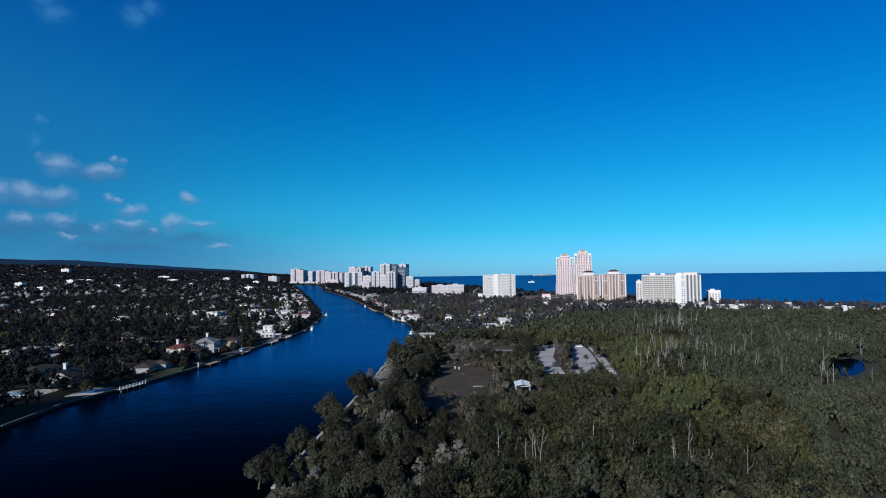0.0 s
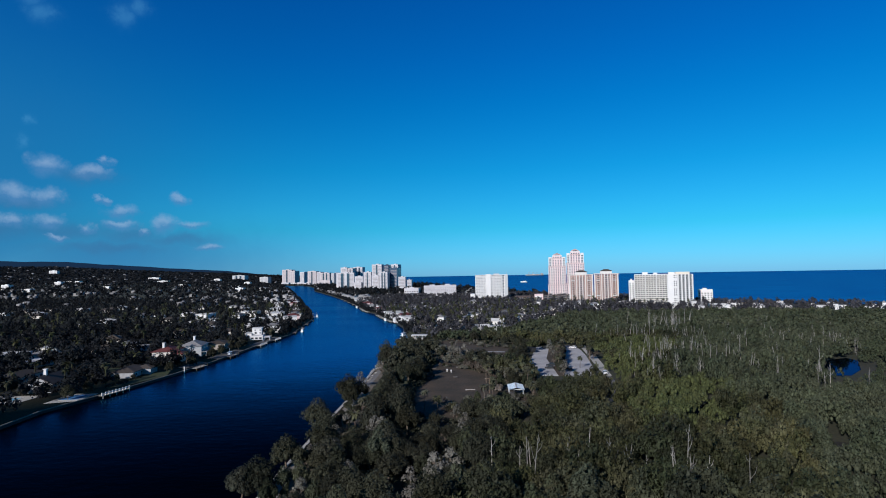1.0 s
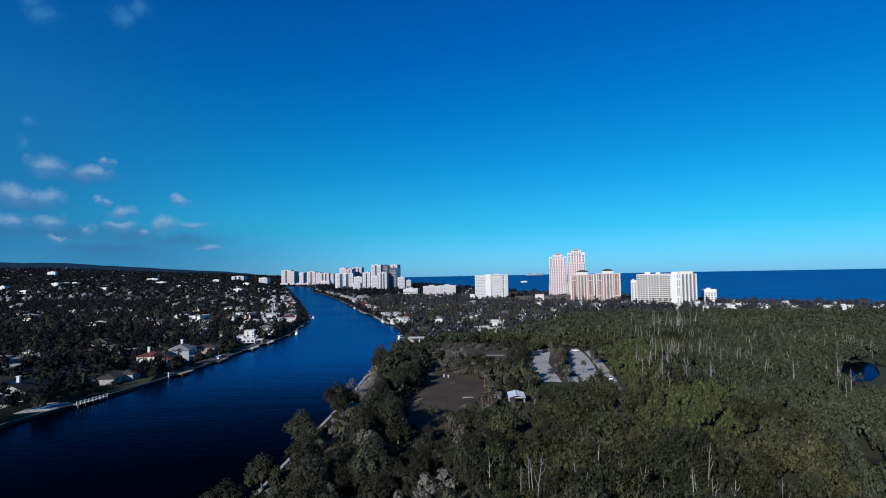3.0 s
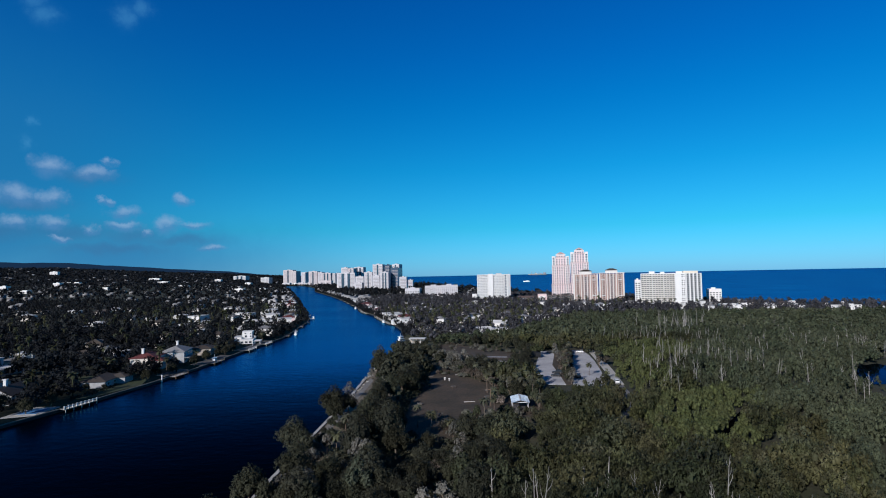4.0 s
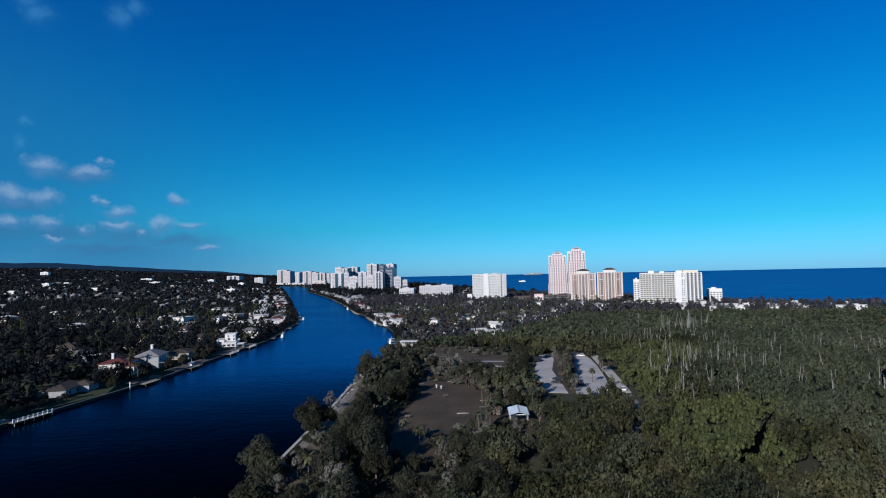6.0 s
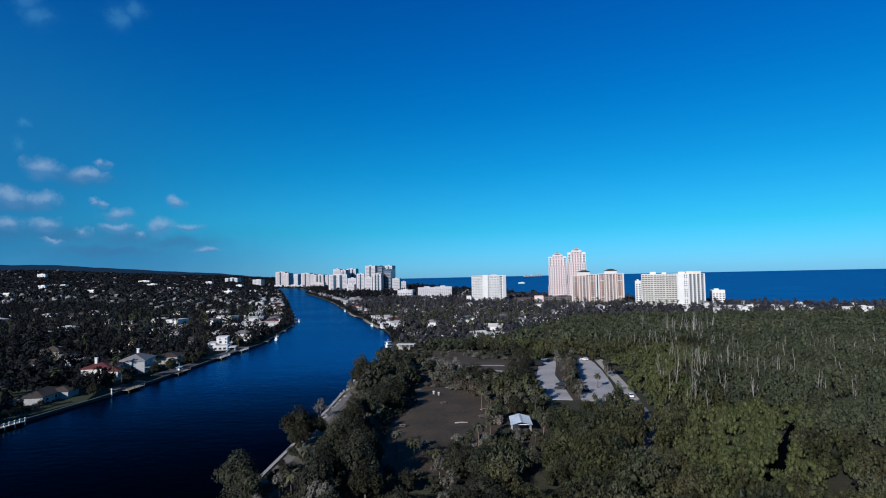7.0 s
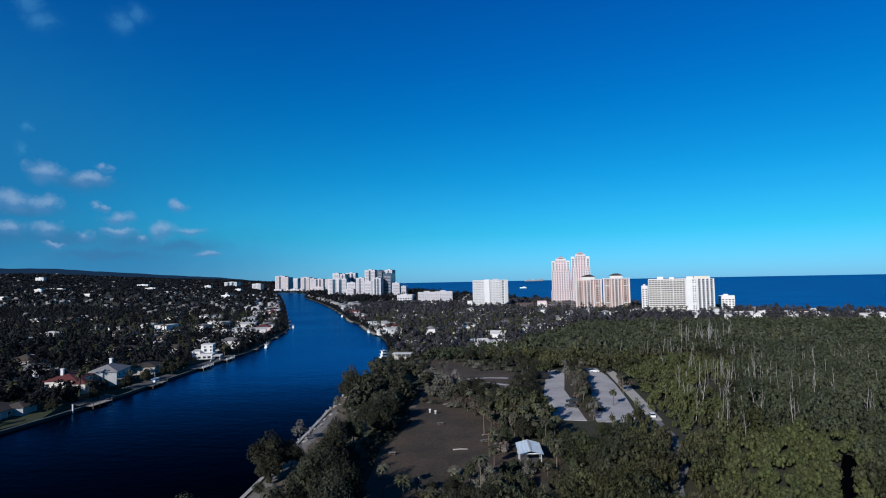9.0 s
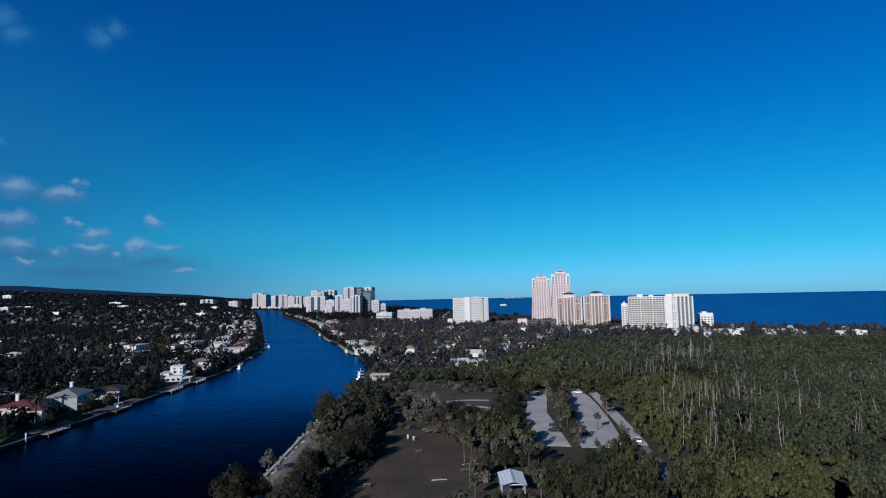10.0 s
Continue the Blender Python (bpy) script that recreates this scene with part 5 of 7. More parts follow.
def plain_tower(x, y, turn, w, d, H, wall, cols, label, glass=None, stripes=0, fh=3.0, name="apartment_tower", group="far beach towers", roofhouse=True):
    """A farther tower: storeys of windows, slab lines and a roof house; stripes: dark glass bays that run the whole height."""
    r = tower_root(name, x, y, turn, label, group=group)
    part("wall", boxm(-w / 2, w / 2, 0, d, 0, H, 0.1), wall, r)
    n = int((H - 2) / fh)
    for k in range(stripes):
        sx = -w / 2 + w * (k + 1) / (stripes + 1)
        part("glass_bay", boxm(sx - w * 0.075, sx + w * 0.075, -0.5, 0.0, 1, H - 0.8, 0.05), M_GLASSB, r, "tall dark glass bay")
    if y >= 1500:
        # a strip of painted recess shade runs along each storey, broken by plain shafts
        shafts = 1 + int(w > 26)
        for f in range(n):
            for k in range(shafts):
                x0, x1 = -w / 2 + w * k / shafts, -w / 2 + w * (k + 1) / shafts
                band_piece(r, (x1 - x0) * 0.76, fh * 0.42, pose((x0 + x1) / 2 + 0.03 * w, 0, 2.0 + f * fh))
    for f in range(n if y < 1500 else 0):
        z = 2.0 + f * fh
        part_w = w / cols
        for c in range(cols):
            cx = -w / 2 + part_w * (c + 0.5)
            if stripes and any(abs(cx - (-w / 2 + w * (k + 1) / (stripes + 1))) < w * 0.075 + part_w * 0.35 for k in range(stripes)):
                continue
            window_piece(r, part_w * 0.62, fh * 0.55, pose(cx, 0, z), glass, deep=0.1)
    roof_set(r, w, d, H + 0.03, wall)
    if roofhouse:
        part("roof_house", boxm(-w * 0.18, w * 0.12, d * 0.3, d * 0.7, H + 0.2, H + 3.2, 0.05), wall, r)
    return r


ribbed_slab()
white_slab()
pink_tower(230.5, 1082, -13, 84, "pale pink stepped tower with vaulted crown")
pink_tower(264, 1076, -13, 91.5, "taller pale pink stepped tower with vaulted crown")
tan_tower(225, 884, -16, 43.5, "terracotta and cream tower with lantern roof")
tan_tower(262, 876, -16, 44.5, "terracotta and cream twin tower with hipped cap")
plain_tower(394, 832, -25, 20, 14, 19, M_WHITE, 5, "small white stepped apartment block", roofhouse=True)
plain_tower(292, 850, -18, 8, 12, 34, M_WHITE, 2, "slim white tower behind the broad slab")
plain_tower(-8, 1205, 2, 38, 14, 24, M_OFFW, 9, "long low off-white apartment block", glass=M_RECESS_SHADE, fh=2.9)
plain_tower(24, 1195, 2, 34, 16, 25, M_OFFW, 8, "white end block of the low apartments", glass=M_RECESS_SHADE, fh=2.9)


def top_at(x, y, top):
    return top - float(land_z(x, y)) + 0.3


def skyline(x, y, turn, w, d, top, wall, cols, bays, label):
    """A tower of the crowded skyline at the head of the waterway; bays: dark glass strips."""
    plain_tower(x, y, turn, w, d * 1.5, top_at(x, y, top), wall, cols, label, glass=M_GLASSB if bays else None, stripes=bays, fh=4.2)


for k, (qx, qy, qw, qt) in enumerate(((-812, 3040, 44, 17), (-760, 3022, 36, 13), (-716, 2990, 40, 18), (-672, 2950, 34, 14), (-650, 2900, 30, 20))):
    skyline(qx, qy, -14, qw, 14, qt, (M_OFFW, M_WHITE)[k % 2], 4, 0, "low white block at the head of the waterway")
skyline(-971, 3194, -14, 52, 24, 48, M_GREYW, 8, 0, "white block beside the far bend")
skyline(-1164, 3341, -14, 80, 26, 60, M_GREYW, 8, 2, "long pale block on the inland rise")
skyline(-844, 3202, -14, 58, 26, 87, M_ROSEW, 8, 1, "cream apartment slab at the far bend")
skyline(-807, 3184, -14, 28, 35, 80, M_ROSEW, 4, 0, "beige tower leaning on a cream slab")
skyline(-742, 3132, -34, 32, 46, 72, M_OFFW, 5, 0, "white tower with a shaded side")
skyline(-608, 2769, -12, 44, 26, 73, M_ROSEW, 7, 1, "beige apartment slab by the beach")
skyline(-572, 2756, -12, 21, 26, 68, M_OFFW, 4, 0, "white stair tower between two slabs")
skyline(-538, 2736, -14, 47, 29, 64, M_ROSEW, 7, 2, "tan apartment slab beside the water")
skyline(-500, 2730, -40, 21, 39, 62, M_GREYW, 3, 0, "grey tower with a shaded side")
skyline(-311, 1905, -10, 22, 20, 76, M_OFFW, 5, 0, "white apartment tower by the beach")
skyline(-289, 1900, -10, 18, 20, 73, M_ROSEW, 4, 1, "cream apartment tower by the beach")
skyline(-271, 1950, -10, 34, 20, 77, M_OFFW, 7, 2, "white slab with two dark bays")
skyline(-296, 1840, -10, 60, 16, 58, M_OFFW, 12, 2, "broad white slab with dark bays")
skyline(-244, 1780, -10, 26, 16, 46, M_OFFW, 6, 0, "white mid-rise block by the beach")
skyline(-214, 1755, -10, 24, 18, 59, M_OFFW, 5, 1, "white tower before the glass cluster")
skyline(-180, 1710, -8, 30, 22, 81, M_OFFW, 6, 1, "white tower of the glass cluster")
skyline(-150, 1690, -8, 15, 24, 79, M_NAVY, 5, 0, "dark glass-clad tower of the glass cluster")
skyline(-126, 1700, -12, 22, 24, 80, M_OFFW, 5, 1, "white tower with dark glass bay")
skyline(-127, 1672, -14, 24, 26, 69, M_NAVY, 5, 0, "dark blue glass-clad tower")
skyline(-154, 1645, -10, 24, 18, 57, M_OFFW, 6, 2, "white tower with dark glass stripes")
skyline(-179, 1655, -10, 21, 16, 48, M_OFFW, 5, 0, "white lower tower before the cluster")
skyline(-236, 1700, -10, 22, 14, 28, M_OFFW, 5, 0, "low white block beneath the towers")
skyline(-520, 2620, -12, 60, 16, 28, M_ROSEW, 8, 0, "low cream waterfront block")
skyline(-98, 1600, -4, 20, 18, 43, M_OFFW, 5, 0, "plain white block beside the dark towers")
skyline(-79, 1605, -4, 16, 18, 34, M_OFFW, 4, 0, "lower white block beside the dark towers")
skyline(-56, 1255, -8, 32, 18, 19, M_OFFW, 6, 0, "low white flat-roofed hall")
for wx, wy, ww, wh, lab in ((-610, 1760, 46, 17, "white block across the waterway"), (-600, 1960, 38, 13, "white block in far trees"), (-2150, 3200, 90, 32, "broad white block on the inland rise"), (-1500, 3020, 110, 16, "long pale halls on the inland rise"), (-1150, 2980, 60, 20, "pale block on the inland rise"), (-1380, 2080, 52, 20, "white block far inland"),
                            (-1320, 1750, 46, 22, "white block above the inland trees"), (-1500, 1880, 70, 9, "long white hall above inland trees"), (-1180, 1640, 60, 8, "long white roof above inland trees"), (-980, 2200, 80, 10, "long white hall far inland"), (-1500, 2350, 120, 9, "long white hall on the inland horizon"), (-760, 2150, 60, 11, "pale block far inland"),
                            (-1250, 2600, 90, 14, "pale halls far inland"), (-900, 2700, 50, 24, "slim block far inland"), (-1100, 1900, 40, 8, "white roofed hall inland")):
    plain_tower(wx, wy, -14, ww * 0.6, 16, wh * 0.55 + 3.5, M_WHITE, max(3, int(ww / 14)), lab, group="inland blocks", name="apartment_block", roofhouse=wh > 12)


def garage():
    r = thing("parking_garage", pose(190, 950, float(land_z(190, 950)) - 0.3, 0, 0, -8), "long brown parking deck with dark bays below pink towers", "parking garage")
    part("deck", boxm(-12, 58, 0, 20, 0, 11.0, 0.1), M_BROWN, r)
    part("head_house", boxm(-26, -12.2, 0, 18, 0, 13, 0.1), M_PINK, r, "pink head house with white front")
    part("front_wall", boxm(-25, -15, -0.4, -0.05, 0, 10, 0.05), M_WHITE, r)
    for f in range(3):
        for k in range(9):
            window_piece(r, 6.0, 2.2, pose(-8 + k * 7.6, 0, 1.4 + f * 3.2), M_GLASS, name="bay")
    for k in range(10):
        part("pier", boxm(-12 + k * 7.6, -11.2 + k * 7.6, -0.7, 0, 0, 11.6), M_BROWN, r)


garage()
plain_tower(150, 965, -8, 34, 18, 8.5, M_BROWN, 7, "low dark brown flat-roofed building", name="low_building", group="beach towers", roofhouse=False)
# ---- houses ----
def hip_roof(w, d, z, rise, over=0.6, ridge=0.5):
    bm = bmesh.new()
    x, y = w / 2 + over, d / 2 + over
    rx = max(0.3, x - y) if w >= d else 0.3
    lo = [bm.verts.new(p) for p in ((-x, -y, z), (x, -y, z), (x, y, z), (-x, y, z))]
    up = [bm.verts.new(p) for p in ((-x, -y, z + 0.2), (x, -y, z + 0.2), (x, y, z + 0.2), (-x, y, z + 0.2))]
    a, b = bm.verts.new((-rx, 0, z + rise)), bm.verts.new((rx, 0, z + rise))
    bm.faces.new(lo[::-1])
    for k in range(4):
        bm.faces.new((lo[k], lo[(k + 1) % 4], up[(k + 1) % 4], up[k]))
    for f in ((up[0], up[1], b, a), (up[1], up[2], b), (up[2], up[3], a, b), (up[3], up[0], a)):
        bm.faces.new(f)
    return bm


def gable_roof(w, d, z, rise, over=0.6):
    bm = bmesh.new()
    x, y = w / 2 + over, d / 2 + over
    lo = [bm.verts.new(p) for p in ((-x, -y, z), (x, -y, z), (x, y, z), (-x, y, z), (-x, 0, z + rise), (x, 0, z + rise))]
    up = [bm.verts.new((v.co.x, v.co.y, v.co.z + 0.22)) for v in lo]
    for f in ((0, 1, 5, 4), (2, 3, 4, 5)):
        bm.faces.new([up[i] for i in f])
        bm.faces.new([lo[i] for i in f[::-1]])
    for e in ((0, 1), (1, 5), (5, 2), (2, 3), (3, 4), (4, 0)):
        bm.faces.new((lo[e[0]], lo[e[1]], up[e[1]], up[e[0]]))
    return bm


def house_walls(w, d, h, rise=0.0):
    bm = boxm(-w / 2, w / 2, -d / 2, d / 2, 0, h)
    if rise:
        for s in (-1, 1):
            v = [bm.verts.new((s * w / 2, -d / 2, h)), bm.verts.new((s * w / 2, d / 2, h)), bm.verts.new((s * w / 2, 0, h + rise))]
            bm.faces.new(v if s > 0 else v[::-1])
    return bm


def house(m, w, d, h, roof, wall, roofmat, label, rise=2.0, chimney=None, wing=None, group="", floors=1, veranda=False, panes=0):
    r = thing("house", m, label, "house", group)
    part("wall", house_walls(w, d, h, rise if roof == "gable" else 0), wall, r)
    if roof == "hip":
        part("roof", hip_roof(w, d, h, rise), roofmat, r)
    elif roof == "gable":
        part("roof", gable_roof(w, d, h, rise), roofmat, r)
    else:
        part("roof", boxm(-w / 2 - 0.4, w / 2 + 0.4, -d / 2 - 0.4, d / 2 + 0.4, h, h + 0.45, 0.05), roofmat, r)
    n = panes or max(2, int(w / 5))
    fh = h / floors
    for f in range(floors):
        for k in range(n):
            window_piece(r, min(2.2, w / n * 0.5), min(1.5, fh * 0.5), pose(-w / 2 + w * (k + 0.5) / n, -d / 2, f * fh + 0.9))
        window_piece(r, 1.8, min(1.4, fh * 0.5), pose(w / 2, -d * 0.2, f * fh + 1.0, 0, 0, 90))
    if not panes:
        part("door", boxm(-0.55, 0.55, -d / 2 - 0.08, -d / 2, 0.05, 2.1, 0.02), M_WOOD, r)
    if wing:
        wx, wy, ww, wd, wh = wing
        part("wing", boxm(wx - ww / 2, wx + ww / 2, wy - wd / 2, wy + wd / 2, 0, wh), wall, r)
        bm = hip_roof(ww, wd, wh, rise * 0.75)
        bmesh.ops.translate(bm, verts=bm.verts, vec=(wx, wy, 0))
        part("wing_roof", bm, roofmat, r)
    if chimney:
        cx, cy, cz = chimney
        bm = boxm(cx - 0.6, cx + 0.6, cy - 0.6, cy + 0.6, h, cz, 0.04)
        box(bm, cx - 0.8, cx + 0.8, cy - 0.8, cy + 0.8, cz, cz + 0.3)
        part("chimney", bm, M_WHITE, r, "white rendered chimney")
    if veranda:
        part("veranda_roof", boxm(-w / 2, w / 2, -d / 2 - 3.2, -d / 2 - 0.02, h * 0.45, h * 0.45 + 0.25), roofmat, r)
        for k in range(4):
            part("post", boxm(-w / 2 + 0.3 + k * (w - 0.9) / 3, -w / 2 + 0.6 + k * (w - 0.9) / 3, -d / 2 - 3.0, -d / 2 - 2.7, 0, h * 0.45), wall, r)
    return r


def on_land(x, y, turn, dz=0.0):
    return pose(x, y, float(land_z(x, y)) - 0.05 + dz, 0, 0, turn)


# the houses along the west bank that can be told apart
# dim and grey walls here: shade on these fronts put into the colour
house(on_land(-158, 300, 96), 19, 11, 2.9, "hip", M_GREYD, M_ROOFB, "low brown-roofed ranch house with grey gables", 2.2, wing=(6, -5.5, 9, 8, 3.0), group="west bank houses")
house(on_land(-163, 352, 98), 17, 13, 6.0, "hip", M_CREAM, M_ROOFR, "two-storey tan house with red tile roof", 2.6, chimney=(-3.5, 1.5, 10.6), wing=(-6, -7.5, 8, 7, 4.6), group="west bank houses", floors=2)
house(on_land(-156, 372, 100), 19, 13, 6.6, "hip", M_GREYD, M_ROOFG, "large grey house with grey hip roof", 3.0, chimney=(3.0, 0.5, 11.6), group="west bank houses", floors=2, veranda=True)
house(on_land(-152, 402, 98), 15, 12, 4.2, "hip", M_SHADE, M_ROOFB, "single-storey house with dull brown roof among palms", 2.2, group="west bank houses")


def modern_house():
    r = thing("house", on_land(-147, 470, 100) @ Matrix.Diagonal((0.86, 0.86, 0.82, 1)), "bright white cubic modern house with dark openings", "house", "west bank houses")
    part("wall", boxm(-1, 9, -4.6, 4, 0, 9.2, 0.08), M_WHITE, r, "tall white main cube")
    part("side_wing", boxm(-4, 9, 4.05, 10, 0, 4.6, 0.08), M_WHITE, r, "lower white side wing")
    part("roof", boxm(-1.4, 9.4, -5.1, 4.2, 9.2, 9.6, 0.05), M_WHITE, r, "thin overhanging flat roof")
    part("wing_roof", boxm(-4.3, 9.3, 4.25, 10.3, 4.6, 5.0, 0.05), M_GREYW, r)
    part("terrace", boxm(-20, -1.05, -8, 3, 0, 3.0, 0.05), M_WHITE, r, "low white terrace block")
    part("parapet", boxm(-20.2, -19.8, -8.2, 3.2, 3.0, 4.0, 0.04), M_WHITE, r)
    part("parapet", boxm(-19.75, -1.05, -8.2, -7.9, 3.0, 4.0, 0.04), M_WHITE, r)
    for y0, z0, w, h in ((0.8, 3.8, 2.0, 2.2), (-3.2, 4.0, 1.2, 1.6), (-3.2, 6.9, 1.2, 1.3), (1.2, 7.0, 1.4, 1.2)):
        window_piece(r, w, h, pose(-1, y0, z0, 0, 0, -90), deep=0.3)
    window_piece(r, 2.2, 1.7, pose(-4, 7.0, 1.4, 0, 0, -90), deep=0.3)
    for y0 in (-4.6, -1.2, 2.4):
        window_piece(r, 2.4, 1.9, pose(-20, y0 - 1.2, 0.6, 0, 0, -90), deep=0.2)
    for k in range(4):
        window_piece(r, 1.7, 2.0, pose(0.3 + k * 2.4, -4.6, 5.4), deep=0.2)
        window_piece(r, 1.7, 2.0, pose(0.3 + k * 2.4, -4.6, 0.8), deep=0.2)
    part("canopy", boxm(-27, -15, -15, -9.5, 2.8, 3.15, 0.04), M_WHITE, r)
    for k in range(4):
        part("post", boxm(-26.8 + k * 3.7, -26.5 + k * 3.7, -14.8, -14.5, 0, 2.8), M_WHITE, r)
    part("garden_wall", boxm(-36, -20.3, -10.2, -9.9, 0, 1.3, 0.03), M_WHITE, r)


modern_house()
house(on_land(-156, 505, 100), 16, 11, 3.6, "flat", M_GREYW, M_ROOFW, "low white flat-roofed house", group="west bank houses")
house(on_land(-176, 266, 94), 17, 12, 3.6, "gable", M_GREYD, M_ROOFB, "dark-roofed house with white chimney gable", 3.4, chimney=(-3.0, 0.0, 9.5), group="west bank houses")
house(on_land(-206, 287, 92), 24, 11, 3.2, "hip", M_BEIGE, M_ROOFB, "long low brown-roofed house behind lawns", 2.0, group="west bank houses")
house(on_land(-202, 236, 94), 17, 12, 3.4, "hip", M_CREAM, M_ROOFR, "house with weathered red roof under trees", 2.2, group="west bank houses")
house(on_land(-214, 400, 100), 16, 11, 4.8, "hip", M_WHITE, M_ROOFG, "white two-storey house with pale roofs", 2.2, wing=(9, 0, 8, 9, 4.0), group="west bank houses", floors=2)
house(on_land(-246, 440, 110), 14, 12, 4.0, "hip", M_CREAM, M_ROOFB, "house with steep brown roof above trees", 3.6, group="west bank houses")

house(on_land(-31, 587, -70), 18, 12, 6.4, "flat", M_WHITE, M_ROOFW, "white two-storey waterside villa with flat roof", 2.6, wing=(-9, -8, 8, 6, 4.0), group="east bank houses", floors=2, veranda=True)
house(on_land(-11, 532, -70), 22, 15, 3.4, "hip", M_CREAM, M_ROOFB, "low brown-roofed waterside house under trees", 3.2, chimney=(4, 0, 8.0), group="east bank houses")
# models for the streets behind: copied many times over
HOUSES = []
for lab, w, d, h, roof, wall, rm, rise in (
        ("low white house with flat white roof", 16, 11, 3.4, "flat", M_WHITE, M_ROOFW, 0), ("white house with pale hip roof", 17, 12, 3.3, "hip", M_WHITE, M_ROOFW, 2.0),
        ("cream house with grey shingle roof", 16, 12, 3.3, "hip", M_CREAM, M_ROOFG, 2.1), ("white two-storey house with hip roof", 14, 11, 6.0, "hip", M_WHITE, M_ROOFG, 2.2),
        ("cream house with brown tile roof", 18, 12, 3.4, "hip", M_CREAM, M_ROOFB, 2.2), ("white house with white gable roof", 17, 10, 3.3, "gable", M_WHITE, M_ROOFW, 2.2),
        ("large white flat-roofed villa", 20, 14, 6.2, "flat", M_WHITE, M_ROOFW, 0), ("pink stuccoed house with red tile roof", 17, 13, 5.8, "hip", M_PINK, M_ROOFR, 2.4)):
    hm = house(AWAY, w, d, h, roof, wall, rm, lab, rise, floors=1, panes=2)
    HOUSES.append(hm)
    MODELS.append(hm)
HOUSE_SPOTS = [(-31, 587), (-32, 577), (-11, 532), (-13, 522), (-34, 568), (-17, 512)]


def street_houses(x, y, seed, group, turn, picks):
    g = np.random.default_rng(seed)
    for px, py in zip(x, y):
        HOUSE_SPOTS.append((px, py))
        k = picks[g.integers(0, len(picks))]
        o = copy_thing(HOUSES[k], on_land(px, py, turn + g.choice([0, 90, 180, 270]) + g.normal(0, 6)))
        o["group"] = group


hg = np.random.default_rng(71)
# west side
x, y = scatter(-700, -170, 330, 960, 43, 72)
ok = (x < along(WEST_BANK, y) - 48) & (x > -0.80 * y - 15)
ok &= (np.random.default_rng(70).uniform(0, 1, len(x)) < np.where(x < along(WEST_BANK, y) - 130, 0.42, 0.9))
x, y = x[ok], y[ok]
street_houses(x, y, 73, "west side houses", -12, [0, 0, 1, 5, 2, 2, 4, 4, 6, 3])
# the second row along the west bank, north of the modern house
wy = np.array([515, 540, 566, 592, 618, 645, 672, 700, 728, 758, 790, 822, 858, 895, 935, 980, 1030])
street_houses(along(WEST_BANK, wy) - 20, wy, 74, "west bank houses", 100, [0, 3, 4, 6, 7, 5])
wy = np.array([528, 556, 580, 608, 634, 662, 690, 720, 750, 782, 815, 850, 888, 928, 972, 1022])
street_houses(along(WEST_BANK, wy) - np.tile([42, 47], 8), wy, 174, "west bank houses", 100, [0, 1, 5, 6, 0, 2])
# east side: along the bank and inland up to the beach towers
ey = np.array([612, 628, 648, 672, 700, 728, 756, 786, 812, 840, 870, 902, 935, 970, 1010])
street_houses(along(EAST_BANK, ey) + np.tile([13, 19, 15], 5), ey, 75, "east bank houses", -80, [3, 4, 2, 7, 4, 6, 7])
x, y = scatter(-60, 430, 480, 960, 37, 76)
ok = (x > along(EAST_BANK, y) + 42) & (x < along(COAST, y) - 35) & ~(inside(x, y, [(150, 930), (160, 860), (300, 860), (300, 780), (420, 780), (420, 1010), (150, 1010)])) & (y > np.interp(x, [0, 60, 150, 330, 400], [485, 505, 690, 760, 700]))
x, y = x[ok], y[ok]
street_houses(x, y, 77, "east side houses", -12, [0, 1, 2, 2, 4, 4, 5, 3])
# white beach houses on the rim of the sea
for k in range(42):
    bx = 300 + k * 7.5 + hg.normal(0, 2)
    by = 742 + hg.uniform(-75, 30) - max(0, bx - 420) * 0.42
    if bx < along(COAST, by) - 14 and by > 640:
        HOUSE_SPOTS.append((bx, by))
        o = copy_thing(HOUSES[[1, 3, 6, 5, 0][hg.integers(0, 5)]], on_land(bx, by, hg.uniform(-40, 40)) @ Matrix.Diagonal((hg.uniform(0.22, 0.5), hg.uniform(0.3, 0.5), hg.uniform(0.6, 1.25), 1)))
        o["group"] = "beach houses"
copy_thing(HOUSES[5], on_land(36, 492, 14))
copy_thing(HOUSES[0], on_land(50, 497, 2))
HOUSE_SPOTS += [(36, 492), (50, 497), (36, 482), (50, 486)]


def far_houses(name, x, y, seed, material, label, share=0.0):
    """Roofs and walls of houses too far to tell apart, joined."""
    g = np.random.default_rng(seed)
    V, Q = [], []
    for px, py in zip(x, y):
        # streets of houses with woods between them
        if g.uniform(0, 1) > share + 0.30 + 0.42 * math.sin(px * 0.013 + 2 * math.sin(py * 0.006)):
            continue
        w, d, h = g.uniform(4, 9), g.uniform(3, 5), g.uniform(4.5, 7)
        z, a = float(land_z(px, py)), g.uniform(0, 3)
        c, s = math.cos(a), math.sin(a)
        n = len(V)
        for zz, k in ((z, 1), (z + h, 1), (z + h + 1.6, 0.45)):
            V += [(px + c * ex * w * k - s * ey * d * k, py + s * ex * w * k + c * ey * d * k, zz) for ex, ey in ((-1, -1), (1, -1), (1, 1), (-1, 1))]
        for lev in (0, 4):
            Q += [(n + lev + i, n + lev + (i + 1) % 4, n + lev + 4 + (i + 1) % 4, n + lev + 4 + i) for i in range(4)]
        Q.append((n + 8, n + 9, n + 10, n + 11))
    tagged(link_mesh(name, np_mesh(name, V, [], Q), material), label, "houses", kind="stuff")


